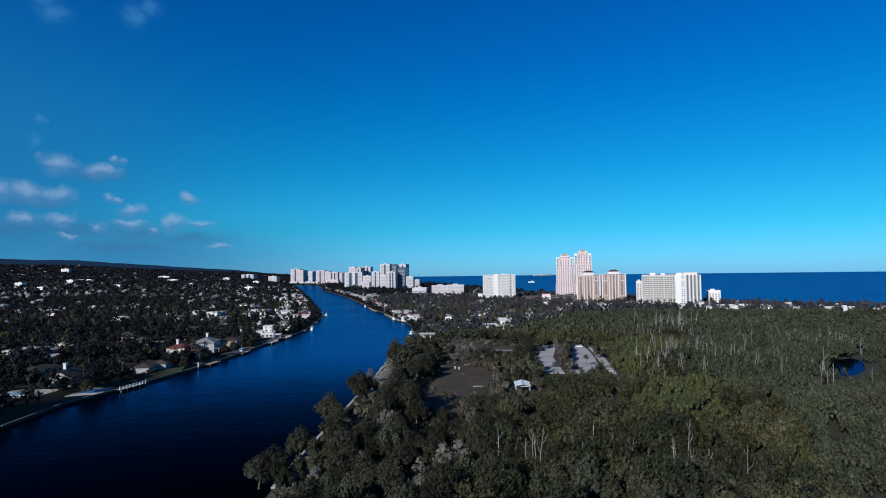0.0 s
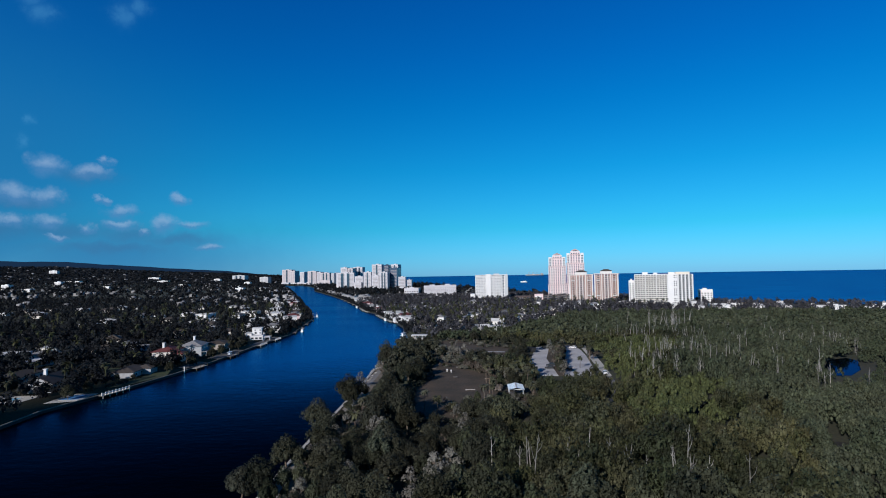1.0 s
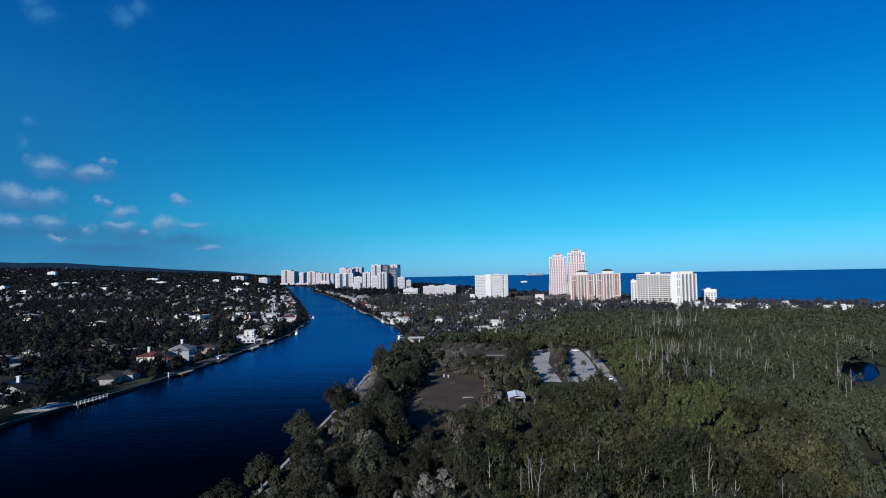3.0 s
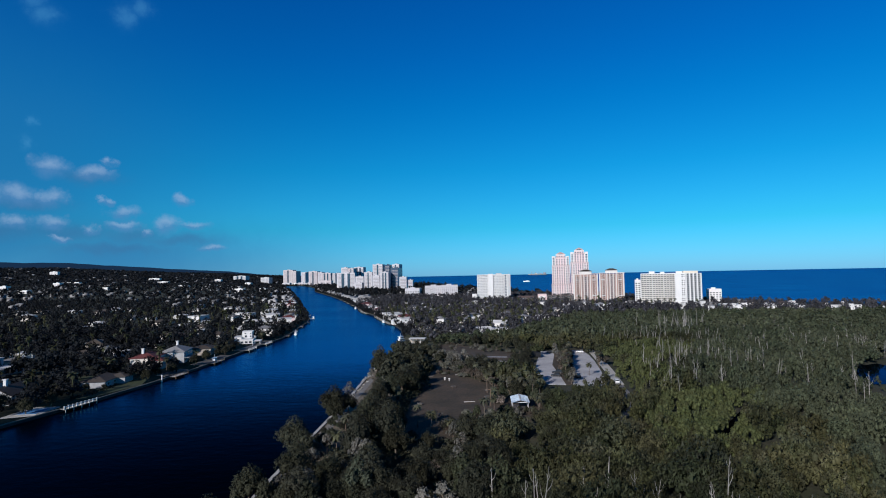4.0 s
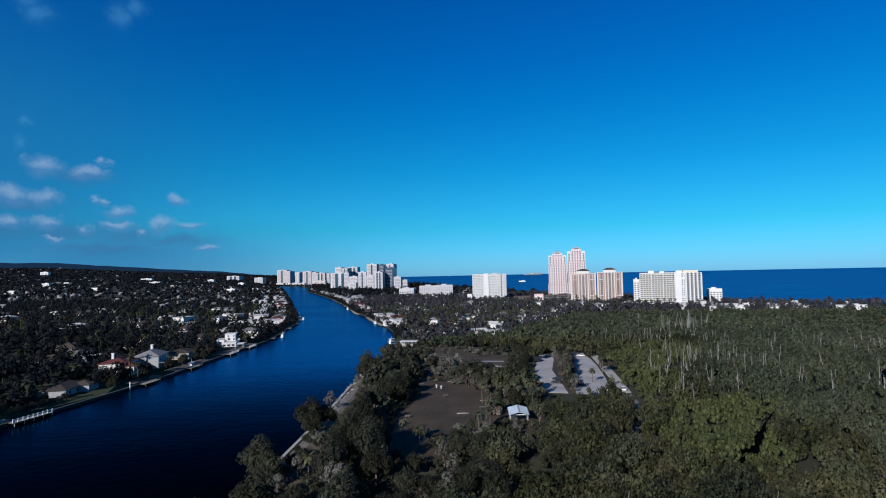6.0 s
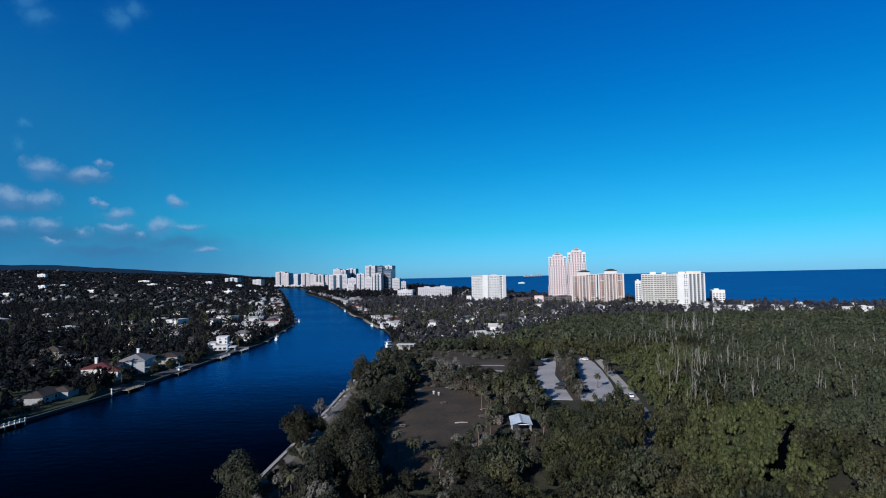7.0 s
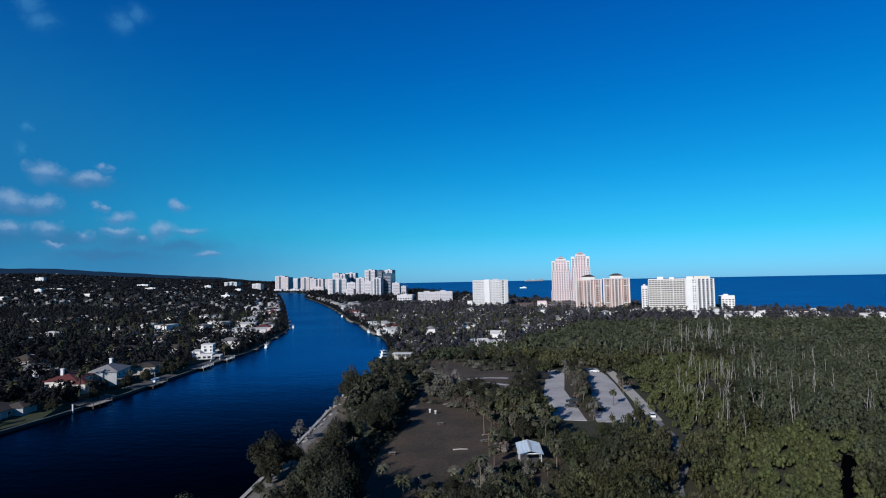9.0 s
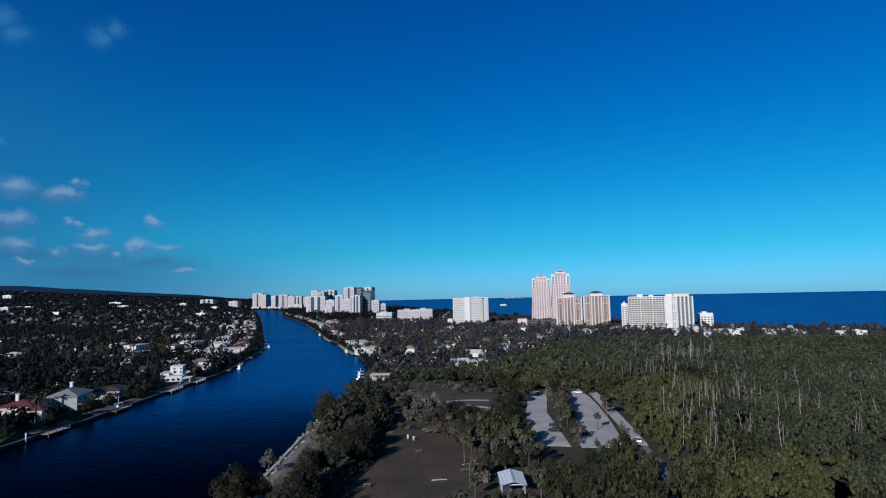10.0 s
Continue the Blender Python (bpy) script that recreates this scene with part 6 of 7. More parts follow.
x, y = scatter(-2600, -300, 970, 2900, 46, 78)
ok = (x < along(WEST_BANK, y) - 30) & (x > -0.82 * y)
far_houses("far_houses", x[ok], y[ok], 79, M_FARROOF, "mixed pale and dark roofs of inland houses")
x, y = scatter(-3300, -700, 2900, 4300, 100, 83)
ok = (x > -0.82 * y)
far_houses("far_houses", x[ok], y[ok], 84, M_FARROOF, "pale roofs scattered to the inland horizon")
wy = np.arange(1050, 2900, 17.0)
far_houses("far_houses", along(WEST_BANK, wy) - np.tile([16, 30, 52, 22, 70], 22)[:len(wy)], wy, 181, M_FARROOF, "pale waterside houses along the far west bank", 1.0)
wy = np.arange(1030, 2900, 15.0)
far_houses("far_houses", along(EAST_BANK, wy) + np.tile([14, 26, 46, 18, 60], 26)[:len(wy)], wy, 182, M_FARROOF, "pale waterside houses along the far east bank", 1.0)
x, y = scatter(-300, 330, 1020, 2300, 52, 80)
ok = (x > along(EAST_BANK, y) + 25) & (x < along(COAST, y) - 40)
far_houses("far_houses", x[ok], y[ok], 81, M_FARROOF, "mixed roofs of far houses by the beach")

# ---- garden and street trees round the houses ----
SPOT = np.array(HOUSE_SPOTS)
WEST_PLOTS = [(-158, 300), (-163, 352), (-156, 372), (-152, 402), (-145, 452), (-147, 472), (-176, 268), (-206, 287), (-202, 236), (-214, 400), (-246, 440), (-179, 240), (-171, 232)]


def clear_of(x, y, spots, r, even=False):
    """Points away from houses; trees crowd some houses more than others."""
    d = np.full(np.shape(x), 1e9)
    for k, (sx, sy) in enumerate(spots):
        tight = 1.0 if even else (1.0, 1.5, 1.15, 1.9, 1.3, 2.2, 1.05)[k % 7]
        # a house hides little behind it, but keeps its sunny front open
        d = np.minimum(d, np.hypot((x - sx), (y - sy + 3) * 0.8) * tight)
    return d > r


def open_front(x, y, reach=27.0, half=8.0):
    """False on the strip of low garden between a bank house and the water."""
    keep = np.ones(np.shape(x), bool)
    for sx, sy in WEST_PLOTS[:6] + [(-202, 236)]:
        u = (x - sx) * 0.5 - (y - sy) * 0.87
        v = (x - sx) * 0.87 + (y - sy) * 0.5
        keep &= ~((u > -6) & (u < reach) & (np.abs(v) < half))
    return keep


g = np.random.default_rng(90)
SUB_N = [crown(g, 4.2, 1.0, 8.6, 9, 210, 1.0, core=0.46) for _ in range(5)]
SUB_F = [crown(g, 4.4, 0.4, 8.6, 4, 60, 1.6, core=0.52) for _ in range(5)]
FAR_C = [crown(g, 7.5, 0.0, 9.5, 2, 16, 3.8, core=0.7) for _ in range(5)]
FAR_D = [crown(g, 15, 0.0, 6.0, 3, 12, 6.0, core=0.85, spread=0.7) for _ in range(4)]
PALM_F = [tuple(frond_head(g, 8.5, 12, 2.6, 0.9)) for _ in range(3)]
for p in range(3):
    v, t, q = PALM_F[p]
    n = len(v)
    tv = np.array([[a, b, z] for z in (0, 8.6) for a, b in ((-0.2, -0.2), (0.2, -0.2), (0.2, 0.2), (-0.2, 0.2))])
    tq = np.array([[n + i, n + (i + 1) % 4, n + 4 + (i + 1) % 4, n + 4 + i] for i in range(4)])
    PALM_F[p] = (np.concatenate([v, tv]), t, np.concatenate([q, tq]))
# west, near
x, y = scatter(-520, -138, 190, 560, 9.0, 91)
ok = (x < along(WEST_BANK, y) - 6) & (x > -0.82 * y - 15) & clear_of(x - 5, y + 2, WEST_PLOTS, 9.5, True) & open_front(x, y) & clear_of(x, y, SPOT, 9)
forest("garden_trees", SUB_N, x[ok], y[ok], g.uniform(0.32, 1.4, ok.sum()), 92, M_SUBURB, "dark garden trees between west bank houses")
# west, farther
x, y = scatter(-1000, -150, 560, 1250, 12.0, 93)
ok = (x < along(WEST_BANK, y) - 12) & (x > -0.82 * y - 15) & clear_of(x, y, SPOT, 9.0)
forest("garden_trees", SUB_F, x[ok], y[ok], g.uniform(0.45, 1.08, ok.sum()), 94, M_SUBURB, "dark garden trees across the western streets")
# east side streets
x, y = scatter(-130, 600, 440, 1260, 9.6, 95)
ok = (x > along(EAST_BANK, y) + 4.5) & (x < along(COAST, y) - 22) & clear_of(x, y, SPOT, 8.8) & (y > np.interp(x, [-30, -20, 0, 20, 60, 150, 330, 560], [466, 458, 432, 440, 476, 645, 655, 600])) & ~open_ground(x, y)
ok &= ~inside(x, y, [(122, 938), (250, 925), (250, 985), (122, 985)])
ok &= ~inside(x, y, [(270, 790), (365, 785), (365, 830), (270, 830)]) & ~inside(x, y, [(200, 875), (285, 875), (285, 910), (200, 910)])
low = np.where(x[ok] > 290, 0.85, 1.0)
forest("garden_trees", SUB_F, x[ok], y[ok], g.uniform(0.45, 1.25, ok.sum()) * low, 96, M_GARDEN, "garden trees among the beach side houses")
# far woods on both sides
x, y = scatter(-4200, 200, 1240, 4850, 34, 97)
ok = (x > -0.82 * y - 20) & ~((x > along(WEST_BANK, y) - 12) & (x < along(EAST_BANK, y) + 12) & (y < 2990)) & (x < along(COAST, y) - 40) & (np.hypot(x, y) < 4800)
deep_ = ok & (np.hypot(x, y) > 2700)
ok &= ~deep_
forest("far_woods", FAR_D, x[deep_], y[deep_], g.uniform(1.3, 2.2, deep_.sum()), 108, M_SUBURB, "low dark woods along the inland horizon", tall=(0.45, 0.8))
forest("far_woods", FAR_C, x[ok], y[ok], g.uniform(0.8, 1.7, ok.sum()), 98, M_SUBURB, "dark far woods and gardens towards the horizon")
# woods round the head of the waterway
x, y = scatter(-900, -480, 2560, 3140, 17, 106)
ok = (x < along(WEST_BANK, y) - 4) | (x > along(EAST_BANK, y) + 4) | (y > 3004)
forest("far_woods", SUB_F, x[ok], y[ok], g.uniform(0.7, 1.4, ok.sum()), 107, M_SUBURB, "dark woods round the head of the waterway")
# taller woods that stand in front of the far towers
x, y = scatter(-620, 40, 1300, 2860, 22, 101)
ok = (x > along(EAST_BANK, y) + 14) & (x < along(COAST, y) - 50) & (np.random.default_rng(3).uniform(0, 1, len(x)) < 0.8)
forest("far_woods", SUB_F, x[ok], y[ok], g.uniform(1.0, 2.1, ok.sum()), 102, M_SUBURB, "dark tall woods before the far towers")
# shrubs and small trees close along the two built-up banks
bg_ = np.random.default_rng(103)
bank_w, bank_e = np.concatenate([np.arange(480, 1300, 2.6), np.arange(1300, 2900, 6.5)]), np.concatenate([np.arange(475, 1300, 2.3), np.arange(1300, 2900, 6.5)])
yy = np.concatenate([bank_w, bank_e]) + bg_.uniform(-1.5, 1.5, len(bank_w) + len(bank_e))
half = len(bank_w)
xx = np.concatenate([along(WEST_BANK, yy[:half]) - bg_.uniform(1.5, 12, half) * np.where(yy[:half] > 1300, 2.5, 1.0), along(EAST_BANK, yy[half:]) + bg_.uniform(0.3, 10, len(bank_e)) * np.where(yy[half:] > 1300, 3.0, 1.0)])
ok = clear_of(xx, yy, SPOT, 4.5, True)
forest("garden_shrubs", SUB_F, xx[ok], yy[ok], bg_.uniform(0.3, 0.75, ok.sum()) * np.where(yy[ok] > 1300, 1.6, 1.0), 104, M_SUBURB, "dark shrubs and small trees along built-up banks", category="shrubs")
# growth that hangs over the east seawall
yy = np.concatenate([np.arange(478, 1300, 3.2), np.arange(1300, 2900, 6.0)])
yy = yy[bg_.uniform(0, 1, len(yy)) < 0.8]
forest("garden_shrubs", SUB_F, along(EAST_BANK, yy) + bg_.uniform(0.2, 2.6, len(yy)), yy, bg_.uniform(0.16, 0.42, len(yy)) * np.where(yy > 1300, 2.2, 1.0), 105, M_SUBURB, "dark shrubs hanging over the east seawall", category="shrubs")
# darker trees that crowd the west bank gardens
wg = np.random.default_rng(117)
for k, (px, py, t) in enumerate(((-168, 252, 0.7), (-161, 256, 0.6), (-178, 252, 0.55), (-187, 258, 0.8), (-158, 264, 0.6), (-164, 287, 0.5), (-157, 286, 0.35), (-170, 292, 0.6), (-150, 288, 0.3), (-176, 338, 0.7), (-182, 345, 0.8), (-158, 336, 0.45), (-163, 362, 0.5), (-168, 338, 0.5), (-161, 338, 0.55), (-154, 341, 0.5), (-150, 347, 0.42), (-142, 366, 0.35), (-150, 357, 0.45), (-146, 388, 0.5), (-141, 396, 0.45), (-152, 424, 0.6), (-146, 416, 0.5))):
    plant((HARD[k % 5], PALMS[k % 3], HARD[(k + 1) % 5])[k % 3], px, py, t)
for k in range(34):
    py = 236 + 250 * (k + wg.uniform(0, 1)) / 34
    px = float(along(WEST_BANK, py)) - wg.uniform(5, 16)
    if clear_of(np.array([px]), np.array([py]), WEST_PLOTS + [(-136, 436), (-148, 362), (-160, 346), (-148, 378)], 9.0, True)[0] and (k % 3 == 1 or open_front(np.array([px]), np.array([py]), 30, 6)[0]):
        plant((HARD[k % 5], PALMS[k % 3], HARD[(k + 2) % 5])[k % 3], px, py, wg.uniform(0.45, 0.85))
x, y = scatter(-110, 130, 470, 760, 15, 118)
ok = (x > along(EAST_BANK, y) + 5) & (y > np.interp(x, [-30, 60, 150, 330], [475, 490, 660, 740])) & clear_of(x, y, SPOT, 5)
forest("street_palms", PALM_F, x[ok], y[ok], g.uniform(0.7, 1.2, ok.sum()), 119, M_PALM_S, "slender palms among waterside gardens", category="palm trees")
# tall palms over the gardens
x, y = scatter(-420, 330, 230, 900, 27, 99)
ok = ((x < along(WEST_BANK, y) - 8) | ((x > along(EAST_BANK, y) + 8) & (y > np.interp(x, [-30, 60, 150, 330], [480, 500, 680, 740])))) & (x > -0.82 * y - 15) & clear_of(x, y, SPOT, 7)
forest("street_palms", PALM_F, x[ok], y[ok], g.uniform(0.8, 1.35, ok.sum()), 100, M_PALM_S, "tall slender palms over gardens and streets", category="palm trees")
# ---- the banks: seawalls, docks, boats ----
def seawall(name, line, y0, y1, out, label, cap=None, broad=0.15):
    """A concrete wall with a pale cap along a bank; out: which way the water lies."""
    ys = sorted({y0, y1, *[p[1] for p in line if y0 < p[1] < y1]})
    r = thing(name, pose(0, 0, 0), label, "seawall")
    cap = cap or M_CAP
    for nm, za, zb, w0, w1, m in (("wall", -2.0, 1.05, 0.02, 0.35, M_SEAWALL), ("cap", 1.05, 1.35, -broad, 0.45, cap)):
        bm = bmesh.new()
        rows = []
        for yy in ys:
            bx = float(along(line, yy))
            rows.append([bm.verts.new(p) for p in ((bx + out * w0, yy, za), (bx + out * w1, yy, za), (bx + out * w1, yy, zb), (bx + out * w0, yy, zb))])
        for a, b in zip(rows, rows[1:]):
            for k in range(4):
                bm.faces.new((a[k], a[(k + 1) % 4], b[(k + 1) % 4], b[k]))
        bm.faces.new(rows[0])
        bm.faces.new(rows[-1][::-1])
        bmesh.ops.recalc_face_normals(bm, faces=bm.faces)
        part(nm, bm, m, r)


seawall("seawall", WEST_BANK, 190, 2480, 1, "long concrete seawall with pale cap on west bank")
seawall("seawall", EAST_BANK, 470, 2480, -1, "concrete seawall with stained dark cap before east gardens", M_SEAWALL)


def dock(x, y, turn, w, d, label, rail=False, material=None, fascia=False):
    """A low dock on pilings: deck planks, piles, and a rail on some."""
    r = thing("dock", pose(x, y, 0, 0, 0, turn), label, "dock", "private docks")
    material = material or M_PLANK
    n = int(w / 1.0)
    plank = None
    for k in range(n):
        m = pose(-w / 2 + (k + 0.5) * w / n, 0, 1.2)
        if plank is None:
            plank = part("plank", boxm(-w / n / 2 + 0.02, w / n / 2 - 0.02, -d / 2, d / 2, -0.08, 0.0), material, r)
            plank.matrix_basis = m
        else:
            again(plank, m, r)
    part("beam", boxm(-w / 2, w / 2, d / 2 - 0.4, d / 2 - 0.2, 0.85, 1.1), M_SEAWALL if fascia else M_WOOD, r)
    if fascia:
        part("fascia", boxm(-w / 2, w / 2, d / 2 - 0.15, d / 2 - 0.01, 0.55, 2.0, 0.02), M_CONC, r, "pale solid balustrade")
    pile = None
    for sx in np.linspace(-w / 2 + 0.3, w / 2 - 0.3, max(2, int(w / 4) + 1)):
        bm = tube(bmesh.new(), [(0, 0, -2), (0, 0, 2.3)], [0.17, 0.15], 7) if pile is None else None
        if pile is None:
            pile = part("pile", bm, M_CONC if rail else M_SEAWALL if fascia else M_WOOD, r)
            pile.matrix_basis = pose(sx, d / 2 + 0.1, 0)
        else:
            again(pile, pose(sx, d / 2 + 0.1, 0), r)
    if rail:
        for sx in np.linspace(-w / 2, w / 2, int(w / 1.9) + 1):
            part("rail_post", boxm(sx - 0.25, sx + 0.25, d / 2 - 0.3, d / 2 + 0.02, 1.2, 2.5, 0.03), M_WHITE, r)
        part("rail", boxm(-w / 2, w / 2, d / 2 - 0.22, d / 2 - 0.06, 2.0, 2.3, 0.02), M_WHITE, r, "white top rail")
    return r


def bank_turn(line, y):
    return math.degrees(math.atan2(40, along(line, y + 20) - along(line, y - 20)))


def west_dock(y, w, d, label, rail=False):
    dock(float(along(WEST_BANK, y)) + d / 2 + 0.6, y, bank_turn(WEST_BANK, y) - 180, w, d, label, rail)


west_dock(256, 16, 2.2, "white railed dock against the seawall", True)
west_dock(322, 12, 3.0, "pale low dock below the red roof house")
west_dock(366, 14, 2.6, "weathered plank dock with clutter")
west_dock(420, 14, 2.8, "white railed dock before the modern house", True)
west_dock(452, 12, 2.4, "white railed dock with dark piles", True)
for dy in (505, 548, 590, 640, 690, 745, 800, 870):
    west_dock(dy, 9, 2.4, "weathered plank dock on west bank")
for dy in (606, 628, 650, 672, 694, 768, 790, 812, 834, 905, 960, 1040, 1110, 1180):
    dock(float(along(EAST_BANK, dy)) - 1.9, dy, bank_turn(EAST_BANK, dy), 20, 3.2, "pale plank dock with solid balustrade on east bank", material=M_CONC, fascia=True)

marker = thing("mooring_post", pose(-134.2, 309, 0), "white capped mooring post at the seawall", "post")
part("shaft", tube(bmesh.new(), [(0, 0, -2), (0, 0, 3.0)], [0.32, 0.28], 8), M_WHITE, marker)
part("cap", tube(bmesh.new(), [(0, 0, 3.0), (0, 0, 3.15), (0, 0, 3.6)], [0.4, 0.4, 0.05], 8), M_WHITE, marker)


def boat_hull(L, w, h):
    bm = bmesh.new()
    rows = []
    for k in range(9):
        f = k / 8
        half = w / 2 * (1 - max(0, (f - 0.45) / 0.55) ** 2.2) + 0.02
        yy, deck = -L / 2 + L * f, h * (0.85 + 0.4 * f * f)
        rows.append([bm.verts.new(p) for p in ((-half, yy, deck), (-half * 0.75, yy, 0.1), (0, yy, -0.35), (half * 0.75, yy, 0.1), (half, yy, deck))])
    for a, b in zip(rows, rows[1:]):
        for k in range(4):
            bm.faces.new((a[k], a[k + 1], b[k + 1], b[k]))
        bm.faces.new((a[4], a[0], b[0], b[4]))
    bm.faces.new(rows[0][::-1])
    bm.faces.new(rows[-1])
    bmesh.ops.recalc_face_normals(bm, faces=bm.faces)
    return bm


def motor_boat(m, L, label, decks=1, hull=None, group="moored boats"):
    r = thing("motor_boat", m, label, "boat", group)
    w, h = L * 0.29, L * 0.12
    part("hull", boat_hull(L, w, h), hull or M_GEL, r)
    z = h * 0.95
    for k in range(decks):
        a, b = -L * (0.36 - 0.06 * k), L * (0.20 - 0.1 * k)
        ww = w * (0.36 - 0.04 * k)
        part("cabin", boxm(-ww, ww, a, b, z, z + 1.7, 0.12), M_GEL, r)
        part("window", boxm(-ww - 0.04, ww + 0.04, a + 0.5, b - 0.3, z + 0.75, z + 1.35, 0.02), M_GLASS, r)
        part("deck_roof", boxm(-ww - 0.35, ww + 0.35, a - 0.9, b + 0.3, z + 1.7, z + 1.85, 0.03), M_GEL, r)
        z += 1.86
    mast = tube(bmesh.new(), [(0, -L * 0.15, z), (0, -L * 0.18, z + 2.2)], [0.09, 0.05], 6)
    part("radar_mast", mast, M_GEL, r)
    return r


motor_boat(pose(-25.5, 449, 0.2, 0, 0, -38), 8.5, "white double-deck motor boat at a private dock", 2)
motor_boat(pose(-133.0, 372, 0.1, 0, 0, 4), 7.5, "small white cabin boat by the seawall")
motor_boat(pose(-121.5, 520, 0.1, 0, 0, 2), 8, "small white cabin boat at a dock")
for dy, L in ((700, 8),):
    motor_boat(pose(float(along(WEST_BANK, dy)) + 4.5, dy, 0.1, 0, 0, bank_turn(WEST_BANK, dy) - 90), L, "white cabin boat moored on west bank")
for dy, L in ((628, 8), (880, 9)):
    motor_boat(pose(float(along(EAST_BANK, dy)) - 4.5, dy, 0.1, 0, 0, bank_turn(EAST_BANK, dy) - 90), L, "white cabin boat moored on east bank")
motor_boat(pose(440, 2860, 1.0, 0, 0, 70), 34, "white vessel out on the sea", 2, group="vessels at sea")


def cargo_ship(x, y):
    r = thing("cargo_ship", pose(x, y, float(far_rise(x, y)) - 0.5, 0, 0, 4), "cargo ship with deck cranes, horizon haze put into its grey", "ship", "vessels at sea")
    # far haze is put into the ship's grey paint
    hull = boat_hull(150, 24, 7)
    bmesh.ops.rotate(hull, verts=hull.verts, cent=(0, 0, 0), matrix=Matrix.Rotation(radians(90), 3, "Z"))
    part("hull", hull, M_GREYD, r)
    part("bridge", boxm(52, 66, -9, 9, 6, 19, 0.3), M_GREYD, r, "tall bridge block, dulled to haze grey")
    part("funnel", boxm(68, 72, -3, 3, 6, 17, 0.3), M_GREYD, r)
    for k, cx in enumerate((-48, -18, 14)):
        crane = part("crane", tube(bmesh.new(), [(cx, 0, 6), (cx, 0, 24)], [1.6, 1.2], 6), M_GREYD, r)
        part("jib", tube(bmesh.new(), [(cx, 0, 20), (cx + 14, 0, 28 - 3 * k)], [0.9, 0.5], 5), M_GREYD, crane)
    for k in range(5):
        part("container", boxm(-60 + k * 21, -44 + k * 21, -9, 9, 6, 9 + (k * 2) % 5, 0.1), (M_GREYD, M_GREYD, M_BEIGE)[k % 3], r)


cargo_ship(805, 4650)

# the covered jetty beside the moored boat
jetty = thing("boat_house", pose(-13.4, 438, 0.8, 0, 0, -6) @ Matrix.Diagonal((0.66, 0.8, 0.9, 1)), "low white-roofed boat house beside a moored boat", "boat house")
part("roof", boxm(-9, 9, -5, 5, 3.6, 4.0, 0.06), M_ROOFW, jetty)
part("wall", boxm(-8.4, 8.4, 1, 4.6, 0, 3.58, 0.04), M_SHADE, jetty)
part("deck", boxm(-11, 9.5, -6, 5.2, 0, 0.35, 0.04), M_CONC, jetty)
for k in range(5):
    part("post", boxm(-8.2 + k * 4, -7.9 + k * 4, -4.8, -4.5, 0.36, 3.58), M_WHITE, jetty)

seawall("seawall", EAST_BANK, 132, 300, -1, "low pale seawall along the park shore", M_CONC, 0.55)

# lawns, terraces and a pool between the west bank houses and the wall
flat("lawn", [(-146, 268), (-137.5, 296), (-146, 322), (-150, 322), (-148, 300), (-152, 268)], 1.10, M_LAWN, "green lawn above the seawall", "lawn")
flat("lawn", [(-190, 300), (-168, 306), (-170, 326), (-192, 322)], 1.11, M_LAWN, "dull green lawn behind the ranch house", "lawn")
flat("terrace", [(-137, 318), (-133.5, 338), (-140, 342), (-144, 322)], 1.14, M_PAVE, "pale paved waterside terrace", "terrace")
flat("terrace", [(-133, 352), (-130.5, 392), (-138, 394), (-141, 356)], 1.13, M_PAVE, "pale paved waterside terrace", "terrace")
flat("terrace", [(-129.5, 412), (-126.5, 470), (-134, 472), (-137, 414)], 1.13, M_PAVE, "white paved waterside terrace", "terrace")
flat("pool_deck", [(-191, 234), (-170, 236), (-169, 252), (-189, 252)], 1.10, M_CONC, "pale pool deck", "pool deck")
pool = thing("swimming_pool", pose(-180, 243, 1.12, 0, 0, 8), "bright blue swimming pool with pale coping", "swimming pool")
part("coping", prism([(-6.4, -4), (6.4, -4), (6.4, 4), (-6.4, 4)], 0, 0.12), M_WHITE, pool)
part("water", prism([(-5.8, -3.4), (5.8, -3.4), (5.8, 3.4), (-5.8, 3.4)], 0.05, 0.15), M_POOL, pool)
flat("pool_deck", [(-158, 236), (-147, 240), (-147, 254), (-158, 254)], 1.10, M_CONC, "pale patio beside the seawall", "pool deck")
pool = thing("swimming_pool", pose(-152, 246, 1.12, 0, 0, 4), "small blue swimming pool near the seawall", "swimming pool")
part("coping", prism([(-3.8, -5), (3.8, -5), (3.8, 5), (-3.8, 5)], 0, 0.12), M_CONC, pool)
part("water", prism([(-3.3, -4.5), (3.3, -4.5), (3.3, 4.5), (-3.3, 4.5)], 0.05, 0.15), M_TARP, pool)


def hedge(x0, y0, x1, y1, h, seed):
    g = np.random.default_rng(seed)
    n = int(math.hypot(x1 - x0, y1 - y0) / 1.1)
    V, T, Q, count = [], [], [], 0
    for k in range(n):
        v, t, q = crown(g, 0.9, 0, h, 2, 24, 0.5)
        f = (k + 0.5) / n
        V.append(v + np.array([(x1 - x0) * (f - 0.5), (y1 - y0) * (f - 0.5), 0]))
        T.append(t + count)
        Q.append(q + count)
        count += len(v)
    cx, cy = (x0 + x1) / 2, (y0 + y1) / 2
    o = link_mesh("hedge", np_mesh("hedge", np.concatenate(V), np.concatenate(T), np.concatenate(Q)), M_LEAF)
    o.matrix_basis = pose(cx, cy, float(land_z(cx, cy)) - 0.05)
    tagged(o, "dense dark clipped garden hedge", "hedge", "garden hedges")


hedge(-148.5, 262, -146, 290, 2.2, 1)
hedge(-150, 324, -160, 334, 2.6, 2)
hedge(-142, 344, -139, 356, 2.4, 3)
hedge(-140, 394, -136, 412, 2.6, 4)

